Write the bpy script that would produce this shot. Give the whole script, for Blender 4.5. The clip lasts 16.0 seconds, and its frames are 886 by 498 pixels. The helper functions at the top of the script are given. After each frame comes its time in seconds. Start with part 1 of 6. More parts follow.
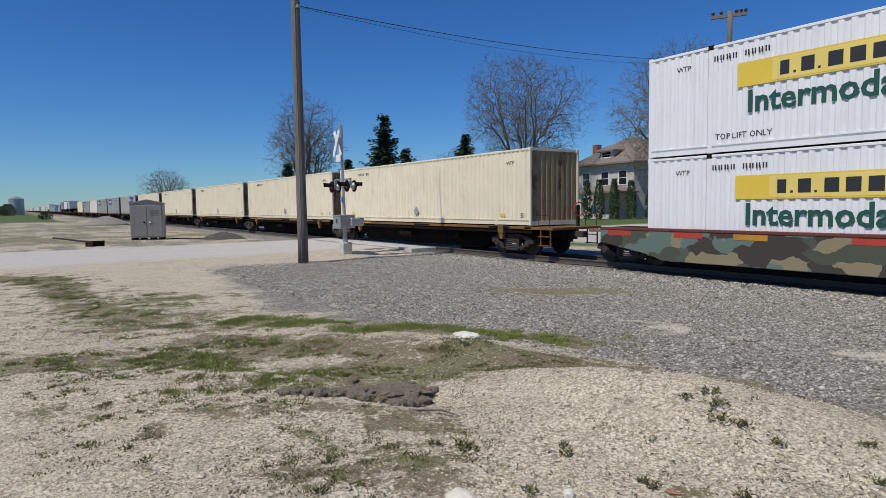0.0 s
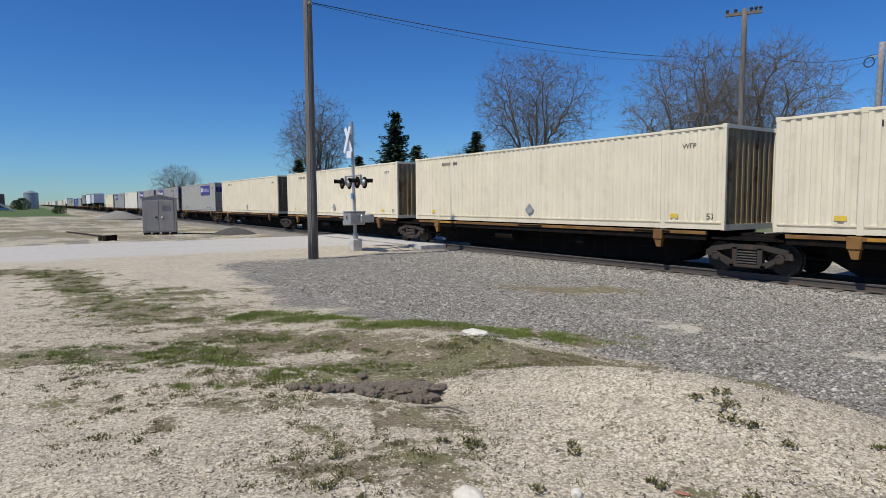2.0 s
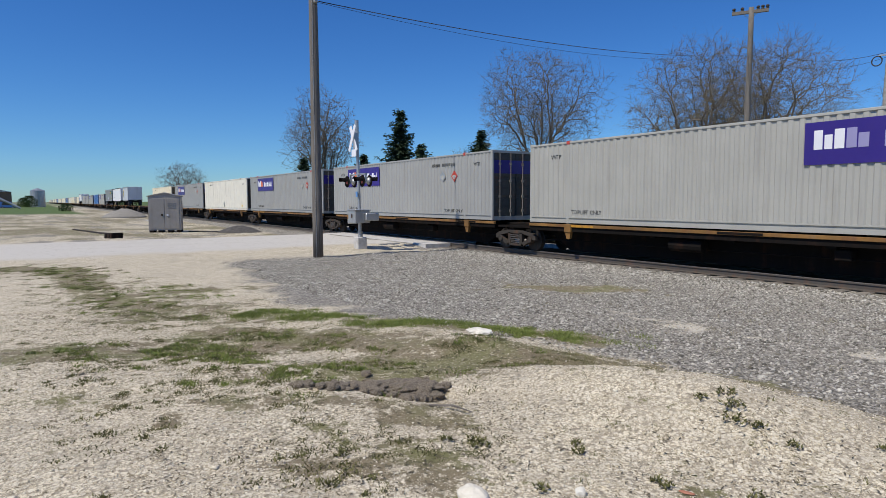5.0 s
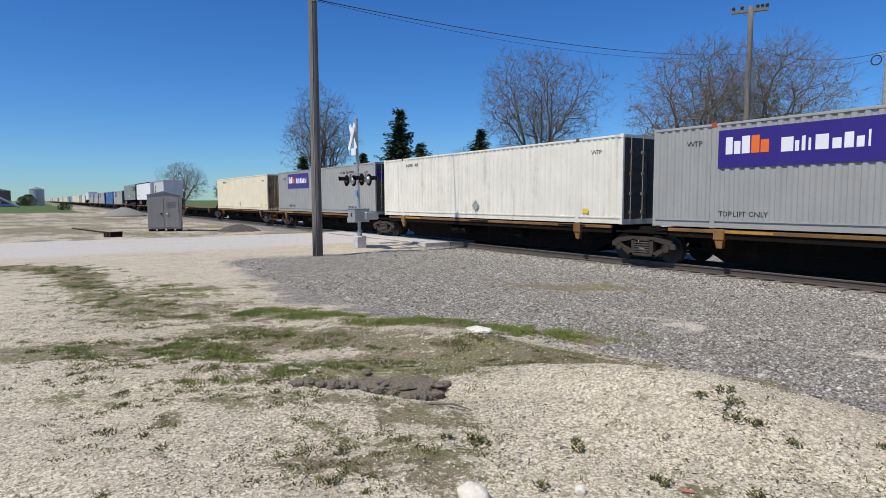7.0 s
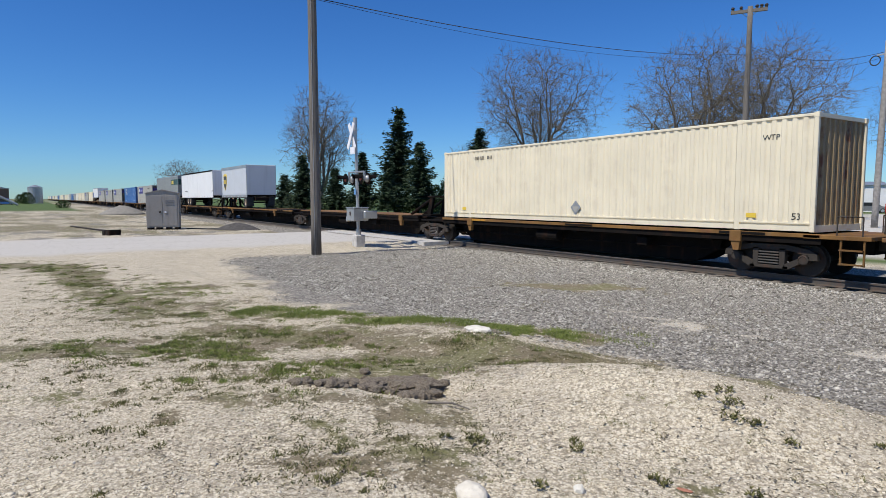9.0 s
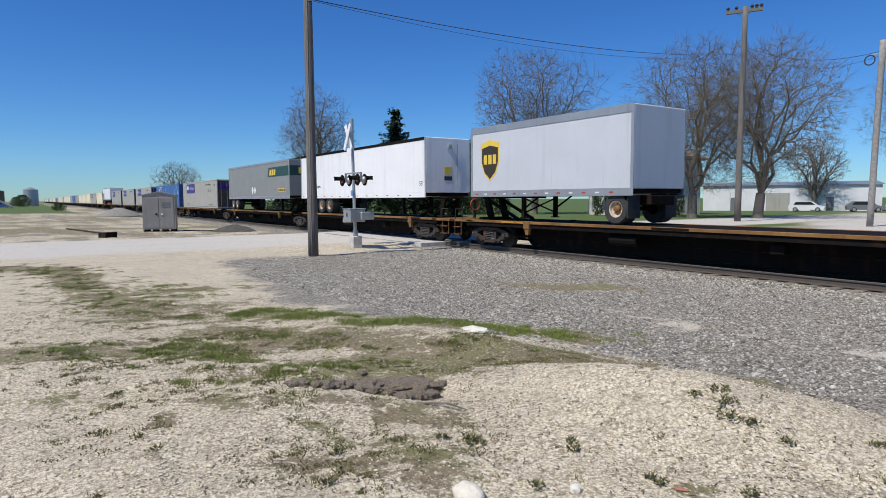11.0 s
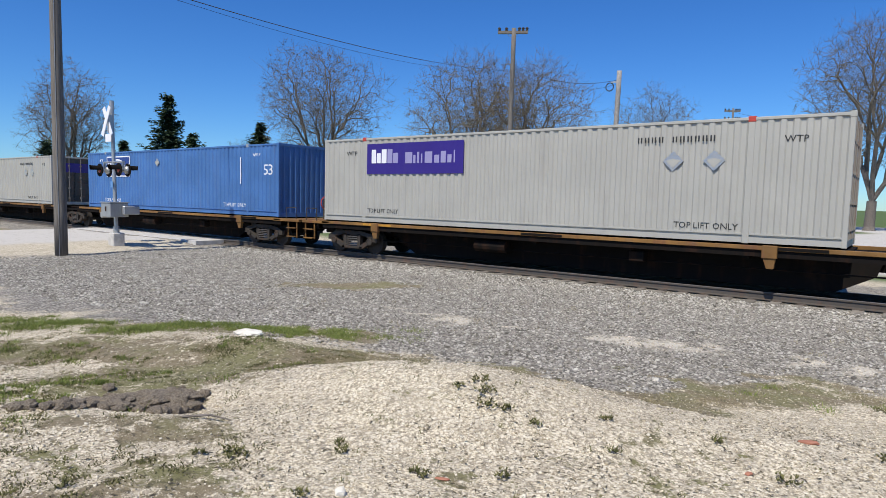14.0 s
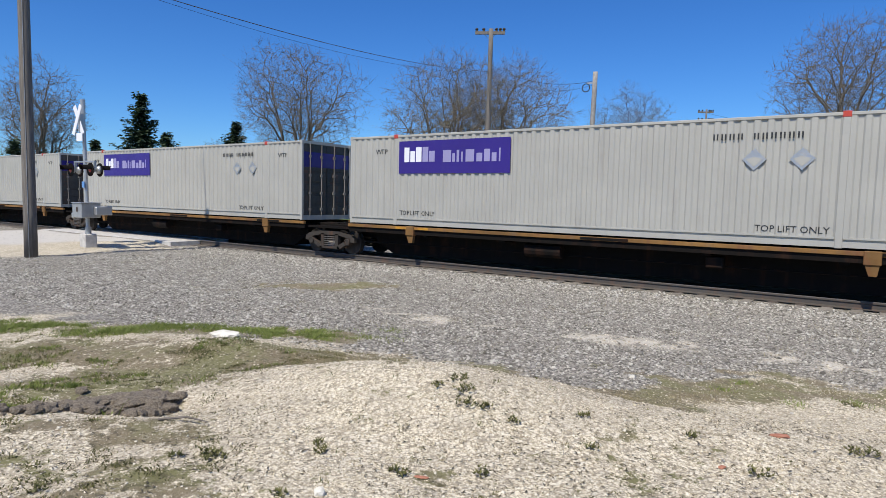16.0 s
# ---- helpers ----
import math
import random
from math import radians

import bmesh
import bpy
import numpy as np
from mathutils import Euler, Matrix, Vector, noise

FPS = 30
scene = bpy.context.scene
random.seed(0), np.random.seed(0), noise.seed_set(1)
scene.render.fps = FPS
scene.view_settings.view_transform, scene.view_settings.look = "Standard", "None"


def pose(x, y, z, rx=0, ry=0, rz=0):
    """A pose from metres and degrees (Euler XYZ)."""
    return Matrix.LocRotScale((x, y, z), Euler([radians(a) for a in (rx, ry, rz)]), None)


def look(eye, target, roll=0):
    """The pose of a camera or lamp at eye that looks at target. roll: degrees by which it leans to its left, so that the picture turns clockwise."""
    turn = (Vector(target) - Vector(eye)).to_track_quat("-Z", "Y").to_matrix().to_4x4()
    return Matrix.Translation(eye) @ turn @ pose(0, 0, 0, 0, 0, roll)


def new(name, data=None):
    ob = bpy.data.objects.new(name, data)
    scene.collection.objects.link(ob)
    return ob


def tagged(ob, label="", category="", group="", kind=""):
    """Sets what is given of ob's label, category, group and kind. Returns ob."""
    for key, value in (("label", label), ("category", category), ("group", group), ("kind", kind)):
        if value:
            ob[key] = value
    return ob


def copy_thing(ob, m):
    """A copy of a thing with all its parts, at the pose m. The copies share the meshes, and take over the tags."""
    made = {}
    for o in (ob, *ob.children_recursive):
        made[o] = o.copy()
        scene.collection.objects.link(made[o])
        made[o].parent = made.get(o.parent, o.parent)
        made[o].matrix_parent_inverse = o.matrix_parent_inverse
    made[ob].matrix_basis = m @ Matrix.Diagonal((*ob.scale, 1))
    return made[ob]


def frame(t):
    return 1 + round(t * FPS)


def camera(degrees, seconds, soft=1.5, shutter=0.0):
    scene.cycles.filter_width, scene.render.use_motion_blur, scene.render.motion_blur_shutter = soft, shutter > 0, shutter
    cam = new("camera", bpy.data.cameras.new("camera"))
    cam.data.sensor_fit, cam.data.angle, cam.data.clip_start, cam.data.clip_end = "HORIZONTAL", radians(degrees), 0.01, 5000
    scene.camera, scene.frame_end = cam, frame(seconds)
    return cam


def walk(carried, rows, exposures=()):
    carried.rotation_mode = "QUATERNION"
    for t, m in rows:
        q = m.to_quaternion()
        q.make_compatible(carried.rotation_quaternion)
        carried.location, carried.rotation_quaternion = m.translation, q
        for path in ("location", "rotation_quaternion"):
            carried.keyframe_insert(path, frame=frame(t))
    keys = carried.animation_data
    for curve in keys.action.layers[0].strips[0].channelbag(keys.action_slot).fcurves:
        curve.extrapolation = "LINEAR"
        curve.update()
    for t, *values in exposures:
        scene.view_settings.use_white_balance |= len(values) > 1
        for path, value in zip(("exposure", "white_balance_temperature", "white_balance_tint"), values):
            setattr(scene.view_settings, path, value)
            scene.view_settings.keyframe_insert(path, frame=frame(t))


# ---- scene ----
# Axes: x along the track (the train runs towards +x), y across it, z = 0 at the rail heads.
cam = camera(71.33, 16.0, soft=0.5, shutter=0.0)
PATH = [
    (0.0, pose(-0.009, -0.033, 1.996, 85.853, 0.789, 55.191)),
    (0.5, pose(-0.005, -0.022, 1.998, 85.766, 0.657, 55.416)),
    (1.0, pose(-0.010, -0.024, 1.996, 85.701, 0.390, 55.802)),
    (1.5, pose(-0.011, -0.020, 1.994, 85.645, 0.435, 55.990)),
    (2.0, pose(-0.015, -0.026, 1.995, 85.604, 0.356, 56.133)),
    (2.5, pose(-0.012, -0.031, 1.995, 85.551, 0.356, 56.269)),
    (3.0, pose(-0.012, -0.030, 1.993, 85.546, 0.309, 56.382)),
    (3.5, pose(-0.012, -0.031, 1.995, 85.528, 0.332, 56.478)),
    (4.0, pose(-0.012, -0.031, 1.995, 85.523, 0.173, 56.587)),
    (6.5, pose(-0.013, -0.027, 1.993, 85.395, 0.282, 56.554)),
    (7.0, pose(-0.013, -0.033, 1.991, 85.378, 0.203, 56.526)),
    (7.5, pose(-0.011, -0.030, 1.991, 85.307, 0.215, 56.487)),
    (8.0, pose(-0.011, -0.029, 1.991, 85.295, 0.174, 56.473)),
    (8.5, pose(-0.010, -0.033, 1.993, 85.269, 0.103, 56.424)),
    (9.0, pose(-0.015, -0.035, 1.991, 85.296, 0.023, 56.419)),
    (11.5, pose(-0.006, -0.028, 1.990, 85.400, 0.295, 56.084)),
    (12.0, pose(-0.013, -0.013, 1.986, 85.351, -0.016, 55.576)),
    (12.5, pose(-0.007, 0.034, 1.979, 84.928, -0.233, 51.788)),
    (13.0, pose(-0.009, 0.066, 1.983, 84.620, -0.566, 47.386)),
    (13.5, pose(0.005, 0.110, 1.976, 84.492, -0.880, 41.844)),
    (14.0, pose(0.010, 0.124, 1.982, 85.456, -1.400, 36.706)),
    (14.5, pose(0.016, 0.112, 1.977, 85.604, -1.331, 34.424)),
    (15.0, pose(0.021, 0.110, 1.974, 85.419, -1.099, 34.272)),
    (15.5, pose(0.015, 0.113, 1.972, 85.332, -1.087, 34.333)),
    (16.0, pose(0.019, 0.111, 1.978, 85.510, -1.326, 34.679)),
]
walk(cam, PATH, ((0.0, -0.30), (1.0, -0.24), (3.5, -0.12), (7.0, 0.0), (9.0, 0.02), (11.4, 0.02), (12.5, -0.18), (13.5, 0.10), (14.5, 0.20), (15.5, 0.22), (16.0, 0.20)))

# ---- light ----
SUN_FROM = Vector((0.10, -1.0, 1.50)).normalized()
world = bpy.data.worlds.new("sky_world")
scene.world = world
world.use_nodes = True
wn = world.node_tree.nodes
wn.clear()
sky = wn.new("ShaderNodeTexSky")
sky.sky_type = "NISHITA"
sky.sun_disc = False
sky.sun_elevation = math.asin(SUN_FROM.z)
sky.sun_rotation = math.atan2(SUN_FROM.x, SUN_FROM.y)
sky.altitude = 200
sky.air_density, sky.dust_density, sky.ozone_density = 1.0, 0.0, 3.0
hue = wn.new("ShaderNodeHueSaturation")
hue.inputs["Saturation"].default_value = 1.22
bg = wn.new("ShaderNodeBackground")
bg.inputs["Strength"].default_value = 0.076
wo = wn.new("ShaderNodeOutputWorld")
world.node_tree.links.new(sky.outputs[0], hue.inputs["Color"])
tint = wn.new("ShaderNodeMix")
tint.data_type, tint.blend_type = "RGBA", "MULTIPLY"
tint.inputs[0].default_value = 1.0
tint.inputs[7].default_value = (0.60, 0.98, 1.48, 1)
world.node_tree.links.new(hue.outputs[0], tint.inputs[6])
world.node_tree.links.new(tint.outputs[2], bg.inputs["Color"])
world.node_tree.links.new(bg.outputs[0], wo.inputs["Surface"])
sun_data = bpy.data.lights.new("sun", "SUN")
sun_data.energy, sun_data.angle, sun_data.color = 4.55, radians(0.53), (1.0, 0.945, 0.85)
sun = new("sun", sun_data)
sun.matrix_world = look(SUN_FROM * 100, (0, 0, 0))


# ---- materials ----
class Nodes:
    """A small wrapper to write node materials in few lines."""

    def __init__(self, name, rough=0.7, metal=0.0):
        self.mat = bpy.data.materials.new(name)
        self.mat.use_nodes = True
        self.tree = self.mat.node_tree
        self.bsdf = self.tree.nodes["Principled BSDF"]
        self.bsdf.inputs["Roughness"].default_value = rough
        self.bsdf.inputs["Metallic"].default_value = metal
        self.coord = self.tree.nodes.new("ShaderNodeTexCoord").outputs["Object"]

    def link(self, a, b):
        self.tree.links.new(a, b)

    def stretch(self, sx, sy, sz):
        n = self.tree.nodes.new("ShaderNodeMapping")
        n.inputs["Scale"].default_value = (sx, sy, sz)
        self.link(self.coord, n.inputs["Vector"])
        return n.outputs[0]

    def noise(self, scale, detail=3.0, rough=0.55, vec=None):
        n = self.tree.nodes.new("ShaderNodeTexNoise")
        n.inputs["Scale"].default_value, n.inputs["Detail"].default_value = scale, detail
        n.inputs["Roughness"].default_value = rough
        self.link(vec or self.coord, n.inputs["Vector"])
        return n.outputs["Fac"]

    def voronoi(self, scale, out="Distance", vec=None):
        n = self.tree.nodes.new("ShaderNodeTexVoronoi")
        n.inputs["Scale"].default_value = scale
        self.link(vec or self.coord, n.inputs["Vector"])
        return n.outputs[out]

    def ramp(self, fac, a, b, lo=0.0, hi=1.0):
        n = self.tree.nodes.new("ShaderNodeMapRange")
        n.interpolation_type = "SMOOTHSTEP"
        for k, v in zip(("From Min", "From Max", "To Min", "To Max"), (a, b, lo, hi)):
            n.inputs[k].default_value = v
        self.link(fac, n.inputs["Value"])
        return n.outputs[0]

    def math(self, op, a, b):
        n = self.tree.nodes.new("ShaderNodeMath")
        n.operation = op
        for i, v in enumerate((a, b)):
            if isinstance(v, (int, float)):
                n.inputs[i].default_value = v
            else:
                self.link(v, n.inputs[i])
        return n.outputs[0]

    def mix(self, fac, a, b, blend="MIX"):
        n = self.tree.nodes.new("ShaderNodeMix")
        n.data_type, n.blend_type = "RGBA", blend
        if isinstance(fac, (int, float)):
            n.inputs[0].default_value = fac
        else:
            self.link(fac, n.inputs[0])
        for i, v in ((6, a), (7, b)):
            if isinstance(v, tuple):
                n.inputs[i].default_value = (*v[:3], 1)
            else:
                self.link(v, n.inputs[i])
        return n.outputs[2]

    def random(self):
        return self.tree.nodes.new("ShaderNodeObjectInfo").outputs["Random"]

    def island(self):
        return self.tree.nodes.new("ShaderNodeNewGeometry").outputs["Random Per Island"]

    def attribute(self, name):
        n = self.tree.nodes.new("ShaderNodeAttribute")
        n.attribute_name = name
        return n

    def bump(self, height, strength=0.3, distance=0.01):
        n = self.tree.nodes.new("ShaderNodeBump")
        n.inputs["Strength"].default_value, n.inputs["Distance"].default_value = strength, distance
        self.link(height, n.inputs["Height"])
        self.link(n.outputs[0], self.bsdf.inputs["Normal"])

    def colour(self, c):
        if isinstance(c, tuple):
            self.bsdf.inputs["Base Color"].default_value = (*c[:3], 1)
        else:
            self.link(c, self.bsdf.inputs["Base Color"])
        return self.mat


def dark(c, k):
    return tuple(v * k for v in c)


def painted(name, c, rough=0.5, grime=0.35, rust=0.0, vary=0.08, metal=0.0):
    """Weathered paint: dust at a large scale, fine grain, vertical streaks and some rust."""
    n = Nodes(name, rough, metal)
    big = n.noise(0.7, 3)
    fine = n.noise(9, 4)
    streak = n.noise(1.0, 4, 0.6, n.stretch(3.2, 3.2, 0.22))
    col = n.mix(n.ramp(big, 0.35, 0.7), dark(c, 1 - vary), c)
    col = n.mix(n.ramp(streak, 0.52, 0.78, 0, grime), col, (0.13, 0.115, 0.095))
    col = n.mix(n.ramp(fine, 0.5, 0.8, 0, grime * 0.4), col, dark(c, 0.55))
    if rust:
        spots = n.math("MULTIPLY", n.ramp(streak, 0.45, 0.62), n.ramp(n.noise(2.4, 5), 0.42, 0.62))
        col = n.mix(n.math("MULTIPLY", spots, rust), col, (0.16, 0.055, 0.02))
    n.link(n.ramp(fine, 0.3, 0.8, rough - 0.08, rough + 0.15), n.bsdf.inputs["Roughness"])
    n.bump(fine, 0.08, 0.004)
    return n.colour(col)


def rough_stuff(name, c1, c2, scale=6.0, rough=0.85, bump=0.4, by_island=0.0, by_object=0.0):
    n = Nodes(name, rough)
    col = n.mix(n.ramp(n.noise(scale, 5), 0.3, 0.7), c1, c2)
    if by_island:
        col = n.mix(n.math("MULTIPLY", n.island(), by_island), col, dark(c1, 0.45))
    if by_object:
        col = n.mix(n.math("MULTIPLY", n.random(), by_object), col, dark(c1, 0.5))
    n.bump(n.noise(scale * 4, 5), bump, 0.02)
    return n.colour(col)


def leaf(name, c1, c2, rough=0.6):
    n = Nodes(name, rough)
    col = n.mix(n.island(), c1, c2)
    col = n.mix(n.ramp(n.noise(0.8, 2), 0.35, 0.7, 0, 0.35), col, dark(c1, 0.5))
    n.bsdf.inputs["Specular IOR Level"].default_value = 0.25
    return n.colour(col)


CREAM = painted("cream_paint", (0.80, 0.72, 0.53), 0.55, 0.09, 0.10)
IVORY = painted("ivory_paint", (0.76, 0.73, 0.62), 0.55, 0.30, 0.12)
GREY = painted("container_grey_paint", (0.40, 0.39, 0.345), 0.5, 0.20, 0.03)
GREYBLUE = painted("cool_grey_paint", (0.335, 0.335, 0.315), 0.5, 0.22, 0.03)
WHITE = painted("white_paint", (0.80, 0.80, 0.79), 0.45, 0.14, 0.04, 0.04)
BLUE = painted("blue_paint", (0.06, 0.165, 0.40), 0.45, 0.25, 0.03, 0.18)
BLUEDARK = painted("navy_paint", (0.02, 0.05, 0.22), 0.45, 0.1)
PURPLE = painted("purple_paint", (0.032, 0.014, 0.19), 0.4, 0.06)
ORANGE = painted("orange_paint", (0.80, 0.16, 0.02), 0.4, 0.05)
LETTERWHITE = painted("white_lettering", (0.80, 0.80, 0.82), 0.45, 0.06)
LETTERFADED = painted("faded_lettering", (0.30, 0.28, 0.48), 0.5, 0.1)
LETTERBLACK = painted("black_lettering", (0.025, 0.025, 0.025), 0.5, 0.02)
LETTERGREEN = painted("green_lettering", (0.015, 0.085, 0.06), 0.5, 0.05)
YELLOW = painted("yellow_panel", (0.78, 0.55, 0.06), 0.5, 0.12)
BROWNPANEL = painted("brown_panel", (0.045, 0.03, 0.015), 0.4, 0.05)
RED = painted("red_paint", (0.45, 0.05, 0.03), 0.5, 0.2)
TRAILERGREY = painted("trailer_grey_paint", (0.245, 0.25, 0.24), 0.45, 0.15, 0.02)
TRAILERPALE = painted("trailer_pale_paint", (0.56, 0.58, 0.61), 0.4, 0.14, 0.0, 0.05)
TRAILERGREEN = painted("dark_green_band", (0.012, 0.055, 0.045), 0.45, 0.12)
DOORDARK = painted("door_dark_paint", (0.075, 0.068, 0.055), 0.65, 0.45, 0.45)
DOORROD = painted("door_rod_steel", (0.24, 0.22, 0.19), 0.6, 0.4, 0.4)
DOORRUST = painted("door_rusty_paint", (0.15, 0.12, 0.075), 0.65, 0.5, 1.0)
ENDRUST = painted("end_rusty_cream_paint", (0.37, 0.26, 0.125), 0.6, 0.8, 1.0)
GALV = painted("galvanised_steel", (0.44, 0.45, 0.45), 0.42, 0.25, 0.05, 0.1, 0.6)
CABINET = painted("cabinet_aluminium", (0.34, 0.315, 0.285), 0.5, 0.25, 0.05, 0.12, 0.3)
CARBLACK = painted("car_black_paint", (0.012, 0.0105, 0.0095), 0.8, 0.03, 0.10)
CARRUST = painted("car_rusty_yellow_paint", (0.27, 0.135, 0.032), 0.75, 0.8, 0.7, 0.5)
CARYELLOW = painted("car_yellow_paint", (0.50, 0.24, 0.02), 0.55, 0.6, 0.6)
IRON = painted("truck_cast_iron", (0.05, 0.043, 0.036), 0.75, 0.2, 0.3)
WHEELRIM = painted("wheel_worn_steel", (0.04, 0.034, 0.029), 0.6, 0.2, 0.3, 0.1, 0.2)
SPRINGS = painted("spring_steel", (0.08, 0.072, 0.064), 0.55, 0.3, 0.2)
for _m, _k in ((CARBLACK, 0.05), (IRON, 0.2), (WHEELRIM, 0.3)):
    _m.node_tree.nodes["Principled BSDF"].inputs["Specular IOR Level"].default_value = _k
RUBBER = rough_stuff("tyre_rubber", (0.028, 0.028, 0.028), (0.045, 0.043, 0.04), 8, 0.85, 0.2)
HUBRIM = painted("trailer_wheel_rim", (0.52, 0.43, 0.33), 0.5, 0.6, 0.5)
RAILSTEEL = painted("rail_steel", (0.075, 0.064, 0.053), 0.7, 0.3, 0.25, 0.1, 0.0)
RAILHEAD = painted("rail_polished_head", (0.22, 0.20, 0.19), 0.5, 0.05, 0.0, 0.05, 0.3)
TIE = rough_stuff("tie_timber", (0.17, 0.15, 0.125), (0.30, 0.27, 0.225), 5, 0.9, 0.5, by_object=0.5)
POLEWOOD = Nodes("weathered_pole_wood", 0.85)
_g = POLEWOOD.noise(4, 6, 0.7, POLEWOOD.stretch(7, 7, 0.35))
POLEWOOD.bump(_g, 0.35, 0.012)
POLEWOOD = POLEWOOD.colour(POLEWOOD.mix(POLEWOOD.ramp(_g, 0.3, 0.7), (0.105, 0.092, 0.078), (0.19, 0.172, 0.15)))
GREYPOLE = rough_stuff("grey_pole_surface", (0.22, 0.205, 0.19), (0.32, 0.30, 0.275), 5, 0.85, 0.3)
CONCRETE = rough_stuff("pale_concrete", (0.40, 0.38, 0.35), (0.55, 0.53, 0.49), 5, 0.85, 0.3)
ROCKWHITE = rough_stuff("white_limestone", (0.58, 0.54, 0.45), (0.74, 0.71, 0.62), 9, 0.9, 0.6)
DIRTCLOD = rough_stuff("dark_crumbled_dirt", (0.165, 0.132, 0.092), (0.36, 0.30, 0.22), 70, 0.95, 1.0)
ASPHALT = rough_stuff("asphalt_pile", (0.055, 0.05, 0.045), (0.10, 0.092, 0.084), 6, 0.95, 0.9)
BARK = rough_stuff("grey_bark", (0.10, 0.085, 0.07), (0.19, 0.165, 0.14), 9, 0.9, 0.5)
TWIG = rough_stuff("twig_bark", (0.12, 0.10, 0.075), (0.18, 0.15, 0.115), 4, 0.9, 0.1)
BUDS = leaf("spring_buds", (0.24, 0.20, 0.09), (0.36, 0.30, 0.14))
BUDSGREEN = leaf("young_leaves", (0.16, 0.17, 0.05), (0.30, 0.27, 0.10))
NEEDLES = leaf("spruce_needles", (0.026, 0.05, 0.028), (0.07, 0.10, 0.05))
CEDAR = leaf("cedar_leaves", (0.03, 0.06, 0.018), (0.08, 0.115, 0.035))
GRASS = leaf("grass_blades", (0.11, 0.16, 0.03), (0.27, 0.30, 0.08))
DRYGRASS = leaf("dry_grass_blades", (0.24, 0.20, 0.11), (0.38, 0.33, 0.19))
WEED = leaf("weed_leaves", (0.085, 0.09, 0.03), (0.20, 0.185, 0.07))
GLASSDARK = Nodes("dark_window_glass", 0.08).colour((0.02, 0.025, 0.03))
LENSRED = Nodes("red_signal_lens", 0.15).colour((0.25, 0.015, 0.012))
BRICK = rough_stuff("red_brick", (0.30, 0.12, 0.07), (0.42, 0.19, 0.12), 6, 0.85, 0.4)
SHINGLE = rough_stuff("brown_roof_shingles", (0.16, 0.13, 0.11), (0.25, 0.21, 0.18), 5, 0.9, 0.5)
STUCCO = rough_stuff("pale_stucco", (0.48, 0.46, 0.42), (0.60, 0.58, 0.53), 3, 0.9, 0.2)
WHITEWALL = painted("white_siding", (0.74, 0.75, 0.76), 0.5, 0.12)
DARKWALL = painted("grey_siding", (0.16, 0.17, 0.18), 0.6, 0.2)
BROWNWALL = painted("brown_siding", (0.20, 0.12, 0.08), 0.6, 0.25)
CAMO = Nodes("graffiti_paint", 0.6)
_w = CAMO.tree.nodes.new("ShaderNodeTexNoise")
_w.inputs["Scale"].default_value, _w.inputs["Detail"].default_value = 1.3, 4
CAMO.link(CAMO.coord, _w.inputs["Vector"])
_a = CAMO.tree.nodes.new("ShaderNodeVectorMath")
_a.operation = "ADD"
CAMO.link(CAMO.stretch(0.8, 1, 1.4), _a.inputs[0])
CAMO.link(_w.outputs["Color"], _a.inputs[1])
_v = CAMO.voronoi(1.5, "Color", _a.outputs[0])
_s = CAMO.tree.nodes.new("ShaderNodeSeparateColor")
CAMO.link(_v, _s.inputs[0])
_c = CAMO.mix(CAMO.ramp(_s.outputs[0], 0.30, 0.34), (0.07, 0.08, 0.05), (0.25, 0.21, 0.12))
_c = CAMO.mix(CAMO.ramp(_s.outputs[1], 0.62, 0.66), _c, (0.05, 0.04, 0.03))
_c = CAMO.mix(CAMO.ramp(_s.outputs[2], 0.70, 0.74), _c, (0.12, 0.17, 0.14))
CAMO = CAMO.colour(_c)


